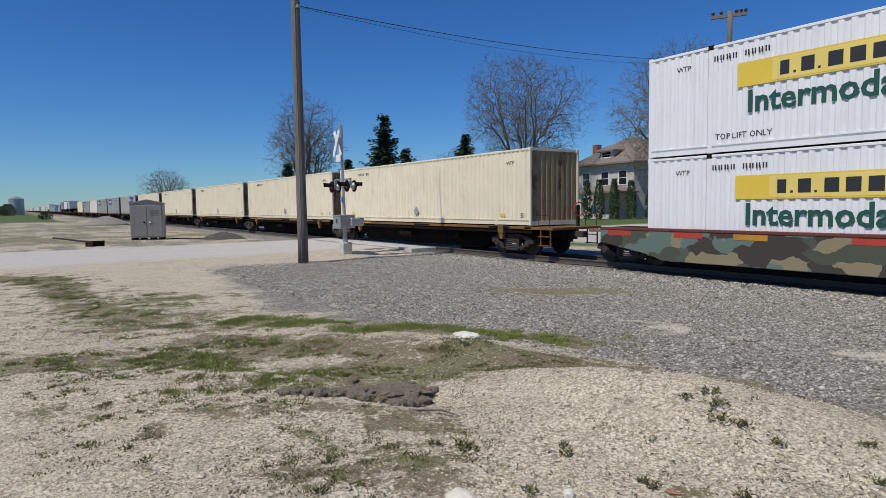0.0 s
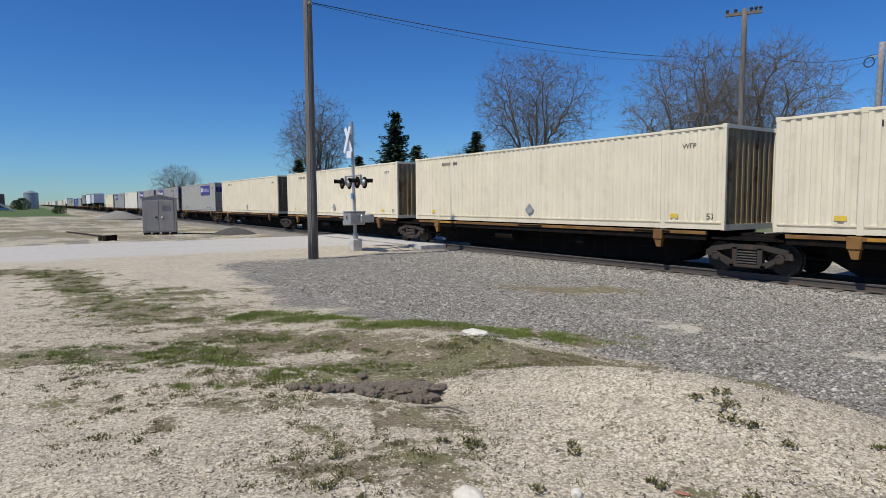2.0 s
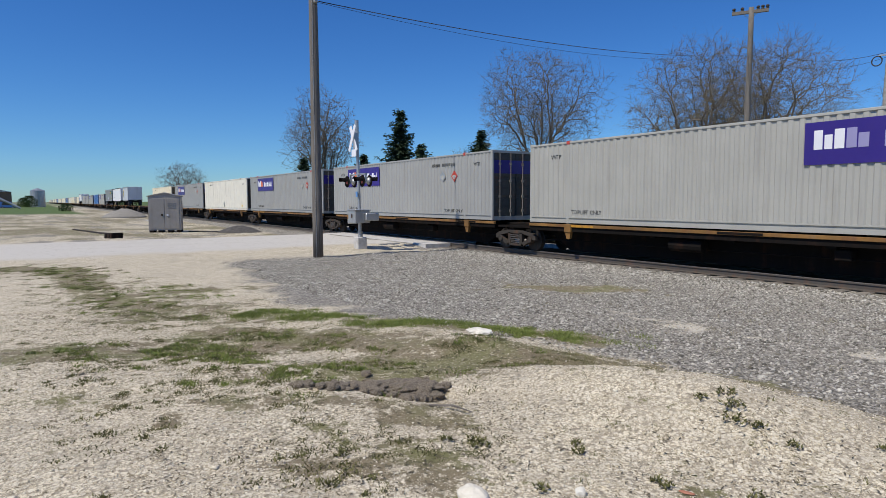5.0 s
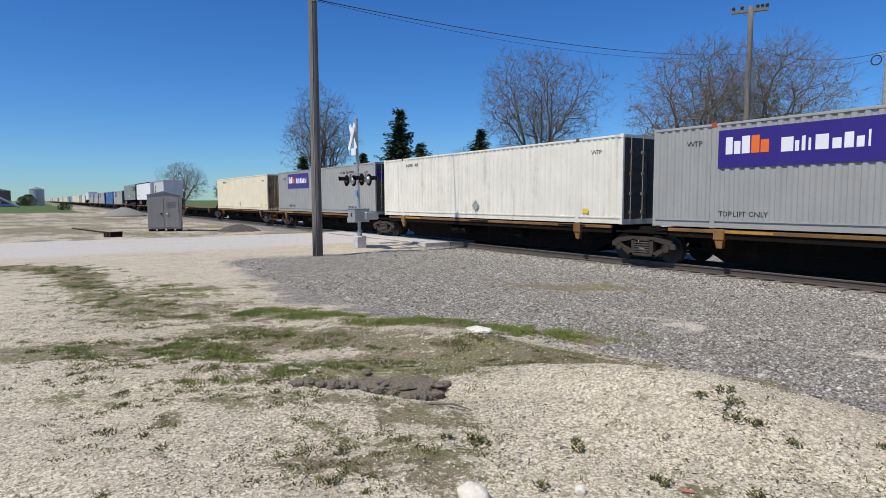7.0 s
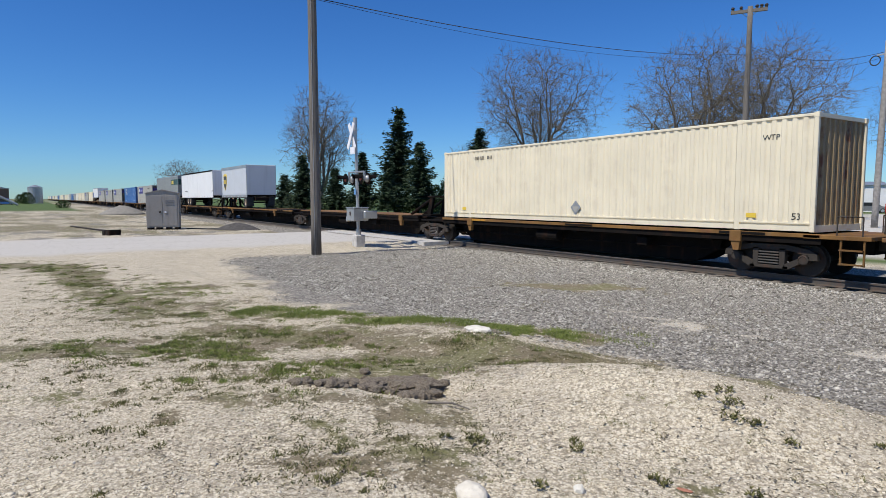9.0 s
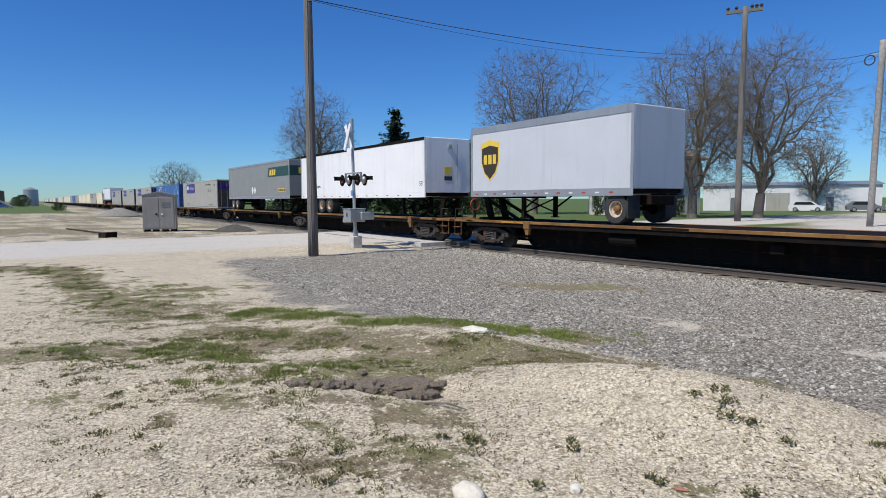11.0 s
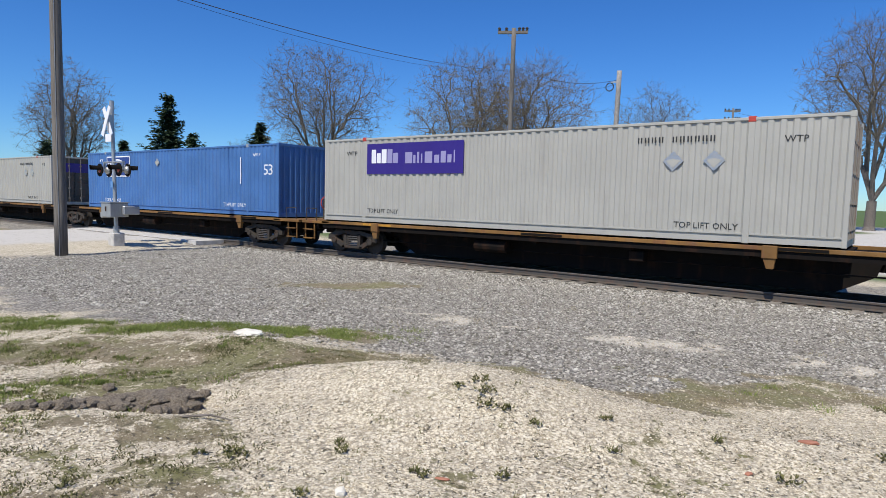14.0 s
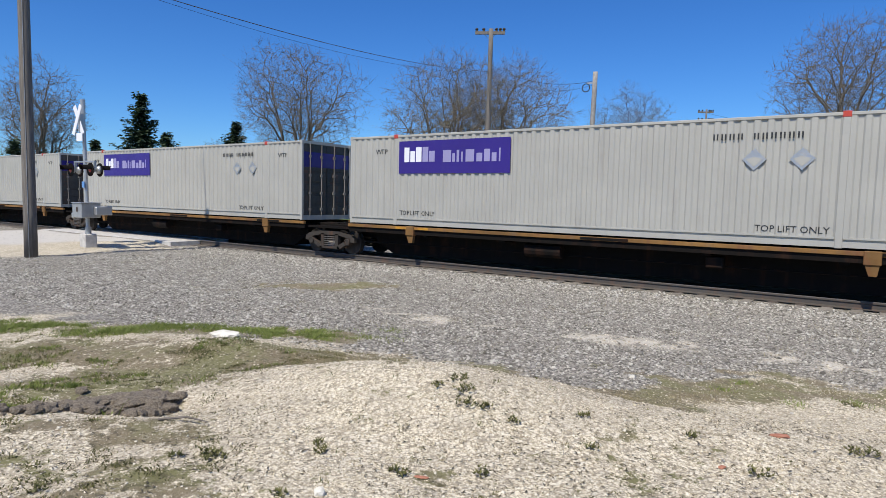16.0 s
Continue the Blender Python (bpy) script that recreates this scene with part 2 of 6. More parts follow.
# ---- mesh helpers ----
class Mesh:
    """Collects vertices and faces of one mesh."""

    def __init__(self):
        self.v, self.f = [], []

    def add(self, verts, faces):
        n = len(self.v)
        self.v += [tuple(p) for p in verts]
        self.f += [tuple(i + n for i in q) for q in faces]
        return self

    def box(self, x0, x1, y0, y1, z0, z1, bevel=0.0):
        if bevel:
            b = bevel
            rings = []
            for z, k in ((z0, b), (z0 + b, 0), (z1 - b, 0), (z1, b)):
                rings.append([(x0 + b, y0 + k, z), (x1 - b, y0 + k, z), (x1 - k, y0 + b, z), (x1 - k, y1 - b, z),
                              (x1 - b, y1 - k, z), (x0 + b, y1 - k, z), (x0 + k, y1 - b, z), (x0 + k, y0 + b, z)])
            return self.loft(rings)
        p = [(x, y, z) for z in (z0, z1) for x, y in ((x0, y0), (x1, y0), (x1, y1), (x0, y1))]
        return self.add(p, [(3, 2, 1, 0), (4, 5, 6, 7), (0, 1, 5, 4), (1, 2, 6, 5), (2, 3, 7, 6), (3, 0, 4, 7)])

    def loft(self, rings, caps=True):
        n = len(rings[0])
        verts = [p for r in rings for p in r]
        faces = [(i * n + j, i * n + (j + 1) % n, (i + 1) * n + (j + 1) % n, (i + 1) * n + j)
                 for i in range(len(rings) - 1) for j in range(n)]
        if caps:
            faces += [tuple(reversed(range(n))), tuple(range((len(rings) - 1) * n, len(rings) * n))]
        return self.add(verts, faces)

    def rod(self, p0, p1, r0, r1=None, n=8, caps=True):
        r1 = r0 if r1 is None else r1
        a, b = Vector(p0), Vector(p1)
        d = (b - a).normalized()
        u = d.cross((0, 0, 1) if abs(d.z) < 0.9 else (1, 0, 0)).normalized()
        w = d.cross(u)
        ring = [(math.cos(2 * math.pi * i / n), math.sin(2 * math.pi * i / n)) for i in range(n)]
        return self.loft([[a + (u * c + w * s) * r0 for c, s in ring], [b + (u * c + w * s) * r1 for c, s in ring]], caps)

    def lathe(self, profile, axis="z", n=20, at=(0, 0, 0), caps=True):
        """profile: pairs of (along the axis, radius)."""
        rings = []
        for h, r in profile:
            ring = []
            for i in range(n):
                a = 2 * math.pi * i / n
                c, s = r * math.cos(a), r * math.sin(a)
                p = {"z": (c, s, h), "y": (s, h, c), "x": (h, c, s)}[axis]
                ring.append((p[0] + at[0], p[1] + at[1], p[2] + at[2]))
            rings.append(ring)
        return self.loft(rings, caps)

    def prism(self, outline, y0, y1):
        """An outline of (x, z), extruded across y."""
        n = len(outline)
        verts = [(x, y0, z) for x, z in outline] + [(x, y1, z) for x, z in outline]
        faces = [tuple(range(n)), tuple(reversed(range(n, 2 * n)))]
        faces += [(j, j + n, (j + 1) % n + n, (j + 1) % n) for j in range(n)]
        return self.add(verts, faces)

    def data(self, name, mat, smooth=False):
        me = bpy.data.meshes.new(name)
        me.from_pydata(self.v, [], self.f)
        me.materials.append(mat)
        if smooth:
            me.shade_smooth()
        me.update()
        return me


def fix(me):
    bm = bmesh.new()
    bm.from_mesh(me)
    bmesh.ops.recalc_face_normals(bm, faces=bm.faces)
    bm.to_mesh(me)
    bm.free()
    return me


def part(name, mesh, material, parent=None, label="", smooth=False, at=None):
    ob = new(name, fix(mesh.data(name, material, smooth)))
    ob.parent = parent
    if at is not None:
        ob.matrix_basis = at
    if label:
        ob["label"] = label
    return ob


def empty(name, m=None):
    ob = new(name)
    ob.empty_display_size = 0.2
    if m is not None:
        ob.matrix_basis = m
    return ob


FONTS = {}


def lettering(name, words, size, material, parent, m, label="", squeeze=1.0, bold=0.0):
    """Words in the built-in font as a flat mesh part; m stands its baseline in the parent's space."""
    key = (words, size, material.name, squeeze)
    if key not in FONTS:
        cu = bpy.data.curves.new("text", "FONT")
        cu.body, cu.size, cu.extrude = words, size, 0.002
        cu.resolution_u = 2
        cu.offset = bold
        tmp = bpy.data.objects.new("text", cu)
        scene.collection.objects.link(tmp)
        bpy.context.view_layer.update()
        me = bpy.data.meshes.new_from_object(tmp.evaluated_get(bpy.context.evaluated_depsgraph_get()))
        bpy.data.objects.remove(tmp)
        bpy.data.curves.remove(cu)
        me.transform(Matrix.Diagonal((squeeze, 1, 1, 1)))
        me.materials.clear()
        me.materials.append(material)
        FONTS[key] = me
    ob = new(name, FONTS[key])
    ob.parent = parent
    ob.matrix_basis = m
    if label:
        ob["label"] = label
    return ob


# ---- ground ----
def smooth(a, b, v):
    t = min(1.0, max(0.0, (v - a) / (b - a)))
    return t * t * (3 - 2 * t)


def bump2(x, y, cx, cy, turn, sx, sy):
    c, s = math.cos(radians(turn)), math.sin(radians(turn))
    u, v = (c * (x - cx) + s * (y - cy)) / sx, (-s * (x - cx) + c * (y - cy)) / sy
    return math.exp(-0.5 * (u * u + v * v))


def wobble(x, y, s, k=0.0):
    return noise.noise((x * s + k, y * s - k, k * 1.7))


def ground_height(x, y):
    near = 1 - smooth(1.5, 10.0, y)
    z = -0.16 + 0.46 * near * smooth(-16, -4, x) + 0.10 * near
    z -= 0.06 * smooth(12.0, 14.6, y) * (1 - smooth(19.6, 22, y))
    z += 0.10 * smooth(20, 45, y)
    road = smooth(-37.5, -35.5, x) * (1 - smooth(-25.6, -23.6, x))
    z += road * (-0.03 - z) * smooth(-8, -2, y) * (1 - smooth(34, 44, y))
    if -18 < x < 8 and -3 < y < 12:
        z += 0.34 * bump2(x, y, -2.9, 4.25, 26, 1.25, 0.56)
        z += 0.12 * bump2(x, y, -0.1, 5.2, 22, 1.2, 0.5)
        z += 0.13 * bump2(x, y, -5.6, 4.35, 25, 0.8, 0.4)
        z -= 0.14 * bump2(x, y, -4.5, 2.75, 35, 0.7, 0.22)
        z -= 0.10 * bump2(x, y, -6.6, 2.6, 30, 1.6, 0.6)
        z -= 0.06 * bump2(x, y, -10, 2.4, 20, 3.0, 0.35)
    if -45 < x < 14 and -6 < y < 15:
        soft = 1 - road * 0.8
        z += soft * (0.045 * wobble(x, y, 0.5) + 0.028 * wobble(x, y, 1.7, 3) + 0.014 * wobble(x, y, 5, 7))
        if y < 9 and x > -14:
            z += 0.008 * wobble(x, y, 13, 11)
    return z


BELT_A = ((-10.4, 2.5), (-9.6, 3.25), (-8.5, 3.95), (-7.5, 4.85), (-6.6, 5.65), (-5.8, 6.25))
BELT_B = ((-8.4, 0.2), (-7.7, 1.1), (-7.2, 1.75), (-6.0, 1.8), (-5.7, 2.5))
BELT_C = ((-23.0, -0.9), (-21.8, 0.4), (-17.5, 0.95), (-13.9, 1.35), (-10.7, 1.9), (-9.9, 2.2))
BELT_D = ((-8.6, 2.1), (-6.8, 3.6), (-5.2, 4.3), (-4.4, 4.9), (-3.4, 5.6))
BELT_E = ((-4.8, 5.0), (-3.6, 5.3), (-2.4, 5.2), (-1.6, 6.0), (-0.9, 7.8), (0.3, 8.6), (2.5, 9.0))
WHEEL_TRACK = ((-7.5, 8.9), (-5.2, 8.95), (-3.9, 9.3), (-2.25, 9.85), (-0.7, 10.1), (2.5, 10.3))


def belt(x, y, line, width):
    """How near a point lies to a winding line, 1 on it and falling off by width."""
    best = 99.0
    for (ax, ay), (bx, by) in zip(line, line[1:]):
        dx, dy = bx - ax, by - ay
        t = min(1.0, max(0.0, ((x - ax) * dx + (y - ay) * dy) / (dx * dx + dy * dy)))
        best = min(best, (x - ax - t * dx) ** 2 + (y - ay - t * dy) ** 2)
    return math.exp(-0.5 * best / (width * width))


def zones(x, y):
    """Weights of grey stone, soil with plants, lawn and white limestone."""
    n1, n2, n3 = wobble(x, y, 0.28, 2), wobble(x, y, 1.1, 5), wobble(x, y, 3.5, 9)
    road = smooth(-37.5, -35.0, x + n2 * 0.6) * (1 - smooth(-26.6, -25.4, x + 0.8 * n1 + 0.5 * n2))
    edge = float(np.interp(x, (-24, -18, -12, -8, -5, -3.5, -2.3, -1.5, -1.0, 0, 2), (6.0, 4.9, 4.0, 4.3, 5.6, 5.6, 5.3, 6.5, 8.2, 8.8, 9.2))) + 0.5 * n1 + 0.35 * n2 + 0.2 * n3
    grey = smooth(edge - 0.6, edge + 0.9, y + 0.5 * n3) * smooth(-24.5, -21, x + n1 * 2) * (1 - smooth(20.5, 22.5, y))
    if x < -36:
        grey = max(smooth(12.5, 14, y + n1) * (1 - smooth(20.5, 22.5, y)), 0.75 * smooth(-0.15, 0.35, wobble(x * 0.3, y, 0.7, 8) + 0.4 * n2) if y < 13 else 0.0)
    if 14.4 < y < 19.8:
        grey = max(grey, smooth(14.3, 14.9, y + 0.4 * n2))
    # a paler wheel track of fines along the line
    pale = min(1.0, 0.95 * belt(x, y, WHEEL_TRACK, 0.30)) * smooth(-0.5, 0.5, n2 + 0.9 * n3) if -9 < x < 4 and 8 < y < 11.5 else 0.0
    soil = max(0.74 * belt(x, y, BELT_A, 0.42), 0.74 * belt(x, y, BELT_B, 0.55), 0.80 * belt(x, y, BELT_C, 0.6), 1.0 * belt(x, y, BELT_D, 0.55),
               1.0 * belt(x, y, BELT_E, 0.36), 0.78 * bump2(x, y, -10.6, 10.8, 38, 1.6, 0.7), 0.60 * bump2(x, y, -4.1, 2.2, 30, 0.8, 0.3), 0.58 * bump2(x, y, -4.9, 1.2, 20, 1.0, 0.35),
               0.8 * bump2(x, y, -0.2, 8.95, 10, 1.5, 0.3), 0.6 * bump2(x, y, -1.2, 7.5, 10, 1.2, 0.25), 0.5 * bump2(x, y, -14.8, 3.5, 55, 1.4, 0.5), 0.62 * bump2(x, y, -6.6, 2.5, 40, 2.6, 1.2), 0.5 * bump2(x, y, -4.6, 1.2, 25, 2.2, 0.6), 0.58 * bump2(x, y, -13.0, 2.3, 12, 5.0, 1.1), 0.34 * bump2(x, y, -2.6, 3.0, 30, 1.6, 0.6))
    soil = smooth(0.26, 0.66, soil * (1 + 0.5 * n2) + 0.26 * n2 + 0.36 * n3 + 0.24 * wobble(x, y, 9, 4) - 0.05) if soil > 0.06 else 0.0
    if x > 8 or y > 13.5 or x < -24:
        soil = 0.0
    if x < -38 and y < 13:
        soil = 0.30 + 0.55 * smooth(-0.15, 0.4, n1 + 0.6 * wobble(x * 0.25, y, 0.8, 3))
    if soil > 0.3:
        grey *= 1 - 0.75 * soil
    lawn = 0.0
    if y > 22:
        lawn = smooth(22, 24, y + n1)
        lot = max(smooth(-24, -19, x + 0.33 * (y - 42) + 3 * n1) * smooth(36, 38.5, y + 2 * n1) * (1 - smooth(88, 94, y)) * (1 - smooth(2, 8, x)), road * (1 - smooth(70, 80, y)),
                  smooth(24, 25, y) * (1 - smooth(31, 32.5, y)) * 0.9)
        island = bump2(x, y, -11.5, 66, 12, 7, 5) * 1.6
        lot = max(0.0, lot - smooth(0.5, 0.8, island))
        lawn *= 1 - lot
        grey *= 1 - lot
        road = max(road, lot)
    if x < -118 and -14 < y < 11:
        lawn = max(lawn, smooth(-118, -124, x) * smooth(-10, -8, y) * (1 - smooth(6, 8, y)))
    if x < -330 or y < -60 or y > 190 or x > 120:
        lawn = max(lawn, 0.6)
    return grey * (1 - pale), soil, lawn, max(road, pale * 0.8)


def spread(lo, hi, step):
    return list(np.arange(lo, hi - step * 0.01, step))


def far(start, step, limit):
    out, v = [], start
    while abs(v) < limit:
        out.append(v)
        v += step
        step *= 1.22
    return out


gx = sorted(far(-60, -1.5, 3500)) + spread(-59.5, -24, 0.5) + spread(-24, -14, 0.2) + spread(-14, 3, 0.08) + spread(3, 10, 0.35) + far(10, 1.0, 3500)
gy = sorted(far(-4, -0.8, 3500)) + spread(-3.6, 0, 0.2) + spread(0, 7.5, 0.08) + spread(7.5, 15, 0.15) + spread(15, 19, 0.1) + spread(19, 24, 0.3) + spread(24, 100, 1.5) + far(100, 4, 3500)
gv = [(x, y, ground_height(x, y)) for y in gy for x in gx]
nx = len(gx)
gf = [(j * nx + i, j * nx + i + 1, (j + 1) * nx + i + 1, (j + 1) * nx + i) for j in range(len(gy) - 1) for i in range(nx - 1)]
gm = bpy.data.meshes.new("ground")
gm.from_pydata(gv, [], gf)
za = gm.attributes.new("zone", "FLOAT_COLOR", "POINT")
zone_grid = np.array([zones(p[0], p[1]) for p in gv], dtype=np.float32)
za.data.foreach_set("color", zone_grid.ravel())
# mask of the painted shade beneath and behind the train, left off at the crossing
shade_attr = gm.attributes.new("train_shade", "FLOAT", "POINT")
shade_attr.data.foreach_set("value", [smooth(16.3, 16.45, p[1]) * (1 - smooth(19.0, 19.6, p[1])) * (0 if -37 < p[0] < -23 else 1) if 15 < p[1] < 20 else 0.0 for p in gv])
gm.shade_smooth()

G = Nodes("mixed_gravel_ground", 0.95)
zn = G.attribute("zone")
zs = G.tree.nodes.new("ShaderNodeSeparateColor")
G.link(zn.outputs["Color"], zs.inputs[0])
cell = G.voronoi(95, "Color")
cs = G.tree.nodes.new("ShaderNodeSeparateColor")
G.link(cell, cs.inputs[0])
cell2 = G.voronoi(30, "Color")
cs2 = G.tree.nodes.new("ShaderNodeSeparateColor")
G.link(cell2, cs2.inputs[0])
grain, mid, blot = G.noise(60, 4), G.noise(3.2, 5, 0.65), G.noise(0.55, 4, 0.6)
peb = G.voronoi(44, "Color")
ps = G.tree.nodes.new("ShaderNodeSeparateColor")
G.link(peb, ps.inputs[0])
gaps = G.ramp(G.voronoi(44), 0.45, 0.78, 0, 0.55)
lime = G.mix(G.ramp(cs.outputs[0], 0.0, 1.0), (0.37, 0.31, 0.21), (0.74, 0.655, 0.485))
lime = G.mix(G.ramp(ps.outputs[0], 0.35, 1.0, 0, 0.75), lime, (0.78, 0.71, 0.56))
lime = G.mix(G.ramp(ps.outputs[1], 0.78, 0.95, 0, 0.7), lime, (0.21, 0.175, 0.125))
lime = G.mix(gaps, lime, (0.20, 0.165, 0.115))
lime = G.mix(G.ramp(mid, 0.47, 0.72, 0, 0.5), lime, (0.31, 0.265, 0.195))
lime = G.mix(G.ramp(blot, 0.45, 0.7, 0, 0.35), lime, (0.36, 0.31, 0.235))
lime = G.mix(G.ramp(G.noise(13, 6, 0.75), 0.54, 0.68, 0, 0.8), lime, (0.17, 0.14, 0.095))
stone = G.mix(cs2.outputs[1], (0.085, 0.076, 0.06), (0.42, 0.385, 0.32))
stone = G.mix(G.ramp(cs2.outputs[0], 0.6, 0.95, 0, 0.8), stone, (0.50, 0.47, 0.405))
stone = G.mix(G.ramp(G.voronoi(30), 0.42, 0.75, 0, 0.8), stone, (0.075, 0.066, 0.055))
stone = G.mix(G.ramp(mid, 0.5, 0.75, 0, 0.5), stone, (0.23, 0.205, 0.17))
soil = G.mix(grain, (0.125, 0.098, 0.056), (0.25, 0.205, 0.125))
soil = G.mix(G.ramp(G.noise(1.6, 4), 0.42, 0.60, 0, 0.65), soil, (0.15, 0.155, 0.05))
soil = G.mix(G.ramp(G.noise(22, 5, 0.7), 0.5, 0.66, 0, 0.6), soil, (0.43, 0.375, 0.27))
soil = G.mix(G.ramp(G.noise(9, 5, 0.7), 0.52, 0.66, 0, 0.8), soil, (0.075, 0.065, 0.03))
lawn = G.mix(grain, (0.045, 0.085, 0.015), (0.10, 0.15, 0.03))
lawn = G.mix(G.ramp(blot, 0.5, 0.7, 0, 0.4), lawn, (0.16, 0.16, 0.06))
white = G.mix(grain, (0.44, 0.41, 0.36), (0.58, 0.55, 0.49))
white = G.mix(G.ramp(G.noise(1.0, 4, 0.6, G.stretch(1.0, 0.12, 1)), 0.5, 0.75, 0, 0.4), white, (0.42, 0.39, 0.34))
gc = G.mix(zn.outputs["Alpha"], lime, white)
ragged = G.math("SUBTRACT", G.noise(5.0, 6, 0.7), 0.5)
broad = G.math("SUBTRACT", G.noise(0.9, 4, 0.6), 0.5)
small = G.math("SUBTRACT", G.noise(19.0, 5, 0.75), 0.5)
gc = G.mix(G.ramp(G.math("ADD", zs.outputs[0], G.math("ADD", G.math("MULTIPLY", ragged, 1.6), G.math("MULTIPLY", broad, 1.5))), 0.15, 0.75), gc, stone)
gc = G.mix(G.ramp(G.math("ADD", zs.outputs[1], G.math("ADD", G.math("MULTIPLY", ragged, 2.4), G.math("MULTIPLY", small, 3.2))), 0.30, 0.70), gc, soil)
gc = G.mix(zs.outputs[2], gc, lawn)
bed = G.attribute("train_shade").outputs["Fac"]
# the train's shade on the track bed, mixed into the ground colour as near-black
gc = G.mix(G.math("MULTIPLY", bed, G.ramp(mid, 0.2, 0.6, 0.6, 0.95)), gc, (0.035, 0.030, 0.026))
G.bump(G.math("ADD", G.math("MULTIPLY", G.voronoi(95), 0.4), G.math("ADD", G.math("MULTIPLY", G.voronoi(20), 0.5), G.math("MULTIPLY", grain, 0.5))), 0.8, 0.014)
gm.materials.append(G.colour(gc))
ground = tagged(new("ground", gm), "pale limestone gravel ground with grey stone and weedy soil", "ground", kind="structure")

# ---- track ----
track_y = 17.06
track = tagged(empty("railway_track"), "single railway track, brown rails on timber ties", "railway", kind="structure")
for side in (-0.7535, 0.7535):
    y = track_y + side
    rail = Mesh().prism([(-0.075, -0.185), (0.075, -0.185), (0.075, -0.172), (0.012, -0.15), (0.010, -0.05), (0.036, -0.042), (0.036, -0.006),
                         (-0.036, -0.006), (-0.036, -0.042), (-0.010, -0.05), (-0.012, -0.15), (-0.075, -0.172)], 0, 1)
    rail.v = [(-1500 + p[1] * 1700, y + p[0], p[2]) for p in rail.v]
    r = part("rail", rail, RAILSTEEL, track)
    part("rail_head", Mesh().box(-1500, 200, y - 0.032, y + 0.032, -0.006, 0.0), RAILHEAD, r, "bright worn rail head")
rnd = random.Random(4)
tie_mesh = fix(Mesh().box(-0.115, 0.115, -1.30, 1.30, -0.30, -0.187, 0.012).data("tie", TIE))
plate_mesh = fix(Mesh().box(-0.09, 0.09, -0.18, 0.18, -0.190, -0.170, 0.006).data("tie_plate", RAILSTEEL))
x = -60.0
while x < 14:
    if not -36 < x < -24:
        t = new("tie", tie_mesh)
        t.parent, t.matrix_basis = track, pose(x + rnd.uniform(-0.03, 0.03), track_y + rnd.uniform(-0.05, 0.05), rnd.uniform(-0.012, 0.004), 0, 0, rnd.uniform(-1.5, 1.5))
        if -26 < x < 8:
            pl = new("tie_plate", plate_mesh)
            pl.parent, pl.matrix_basis = t, pose(0, -0.7535, 0)
    x += 0.53
far_ties = Mesh()
for i in range(330):
    xx = -60.5 - i * 0.53
    far_ties.box(xx - 0.115, xx + 0.115, track_y - 1.3, track_y + 1.3, -0.3, -0.187)
far_tie_ob = part("far_ties", far_ties, TIE)
tagged(far_tie_ob, "row of distant timber ties under the rails", "ties", kind="stuff")
# crossing surface: pale panels between and beside the rails
crossing = tagged(empty("crossing_surface"), "pale concrete level crossing panels between the rails", "crossing", kind="structure")
for y0, y1 in ((track_y - 2.2, track_y - 0.83), (track_y - 0.66, track_y + 0.66), (track_y + 0.83, track_y + 2.2)):
    for k in range(5):
        part("panel", Mesh().box(-36 + k * 2.4, -33.61 + k * 2.4, y0, y1, -0.25, -0.012, 0.01), CONCRETE, crossing)


# ---- loose stones on the ground ----
gx_a, gy_a = np.array(gx), np.array(gy)
height_grid = np.array([p[2] for p in gv]).reshape(len(gy), nx)
zone_grid = zone_grid.reshape(len(gy), nx, 4)


def on_grid(grid, x, y):
    """Values of a ground grid between its nodes."""
    i = np.clip(np.searchsorted(gx_a, x) - 1, 0, nx - 2)
    j = np.clip(np.searchsorted(gy_a, y) - 1, 0, len(gy) - 2)
    u, v = (x - gx_a[i]) / (gx_a[i + 1] - gx_a[i]), (y - gy_a[j]) / (gy_a[j + 1] - gy_a[j])
    return grid[j, i] * (1 - u) * (1 - v) + grid[j, i + 1] * u * (1 - v) + grid[j + 1, i] * (1 - u) * v + grid[j + 1, i + 1] * u * v


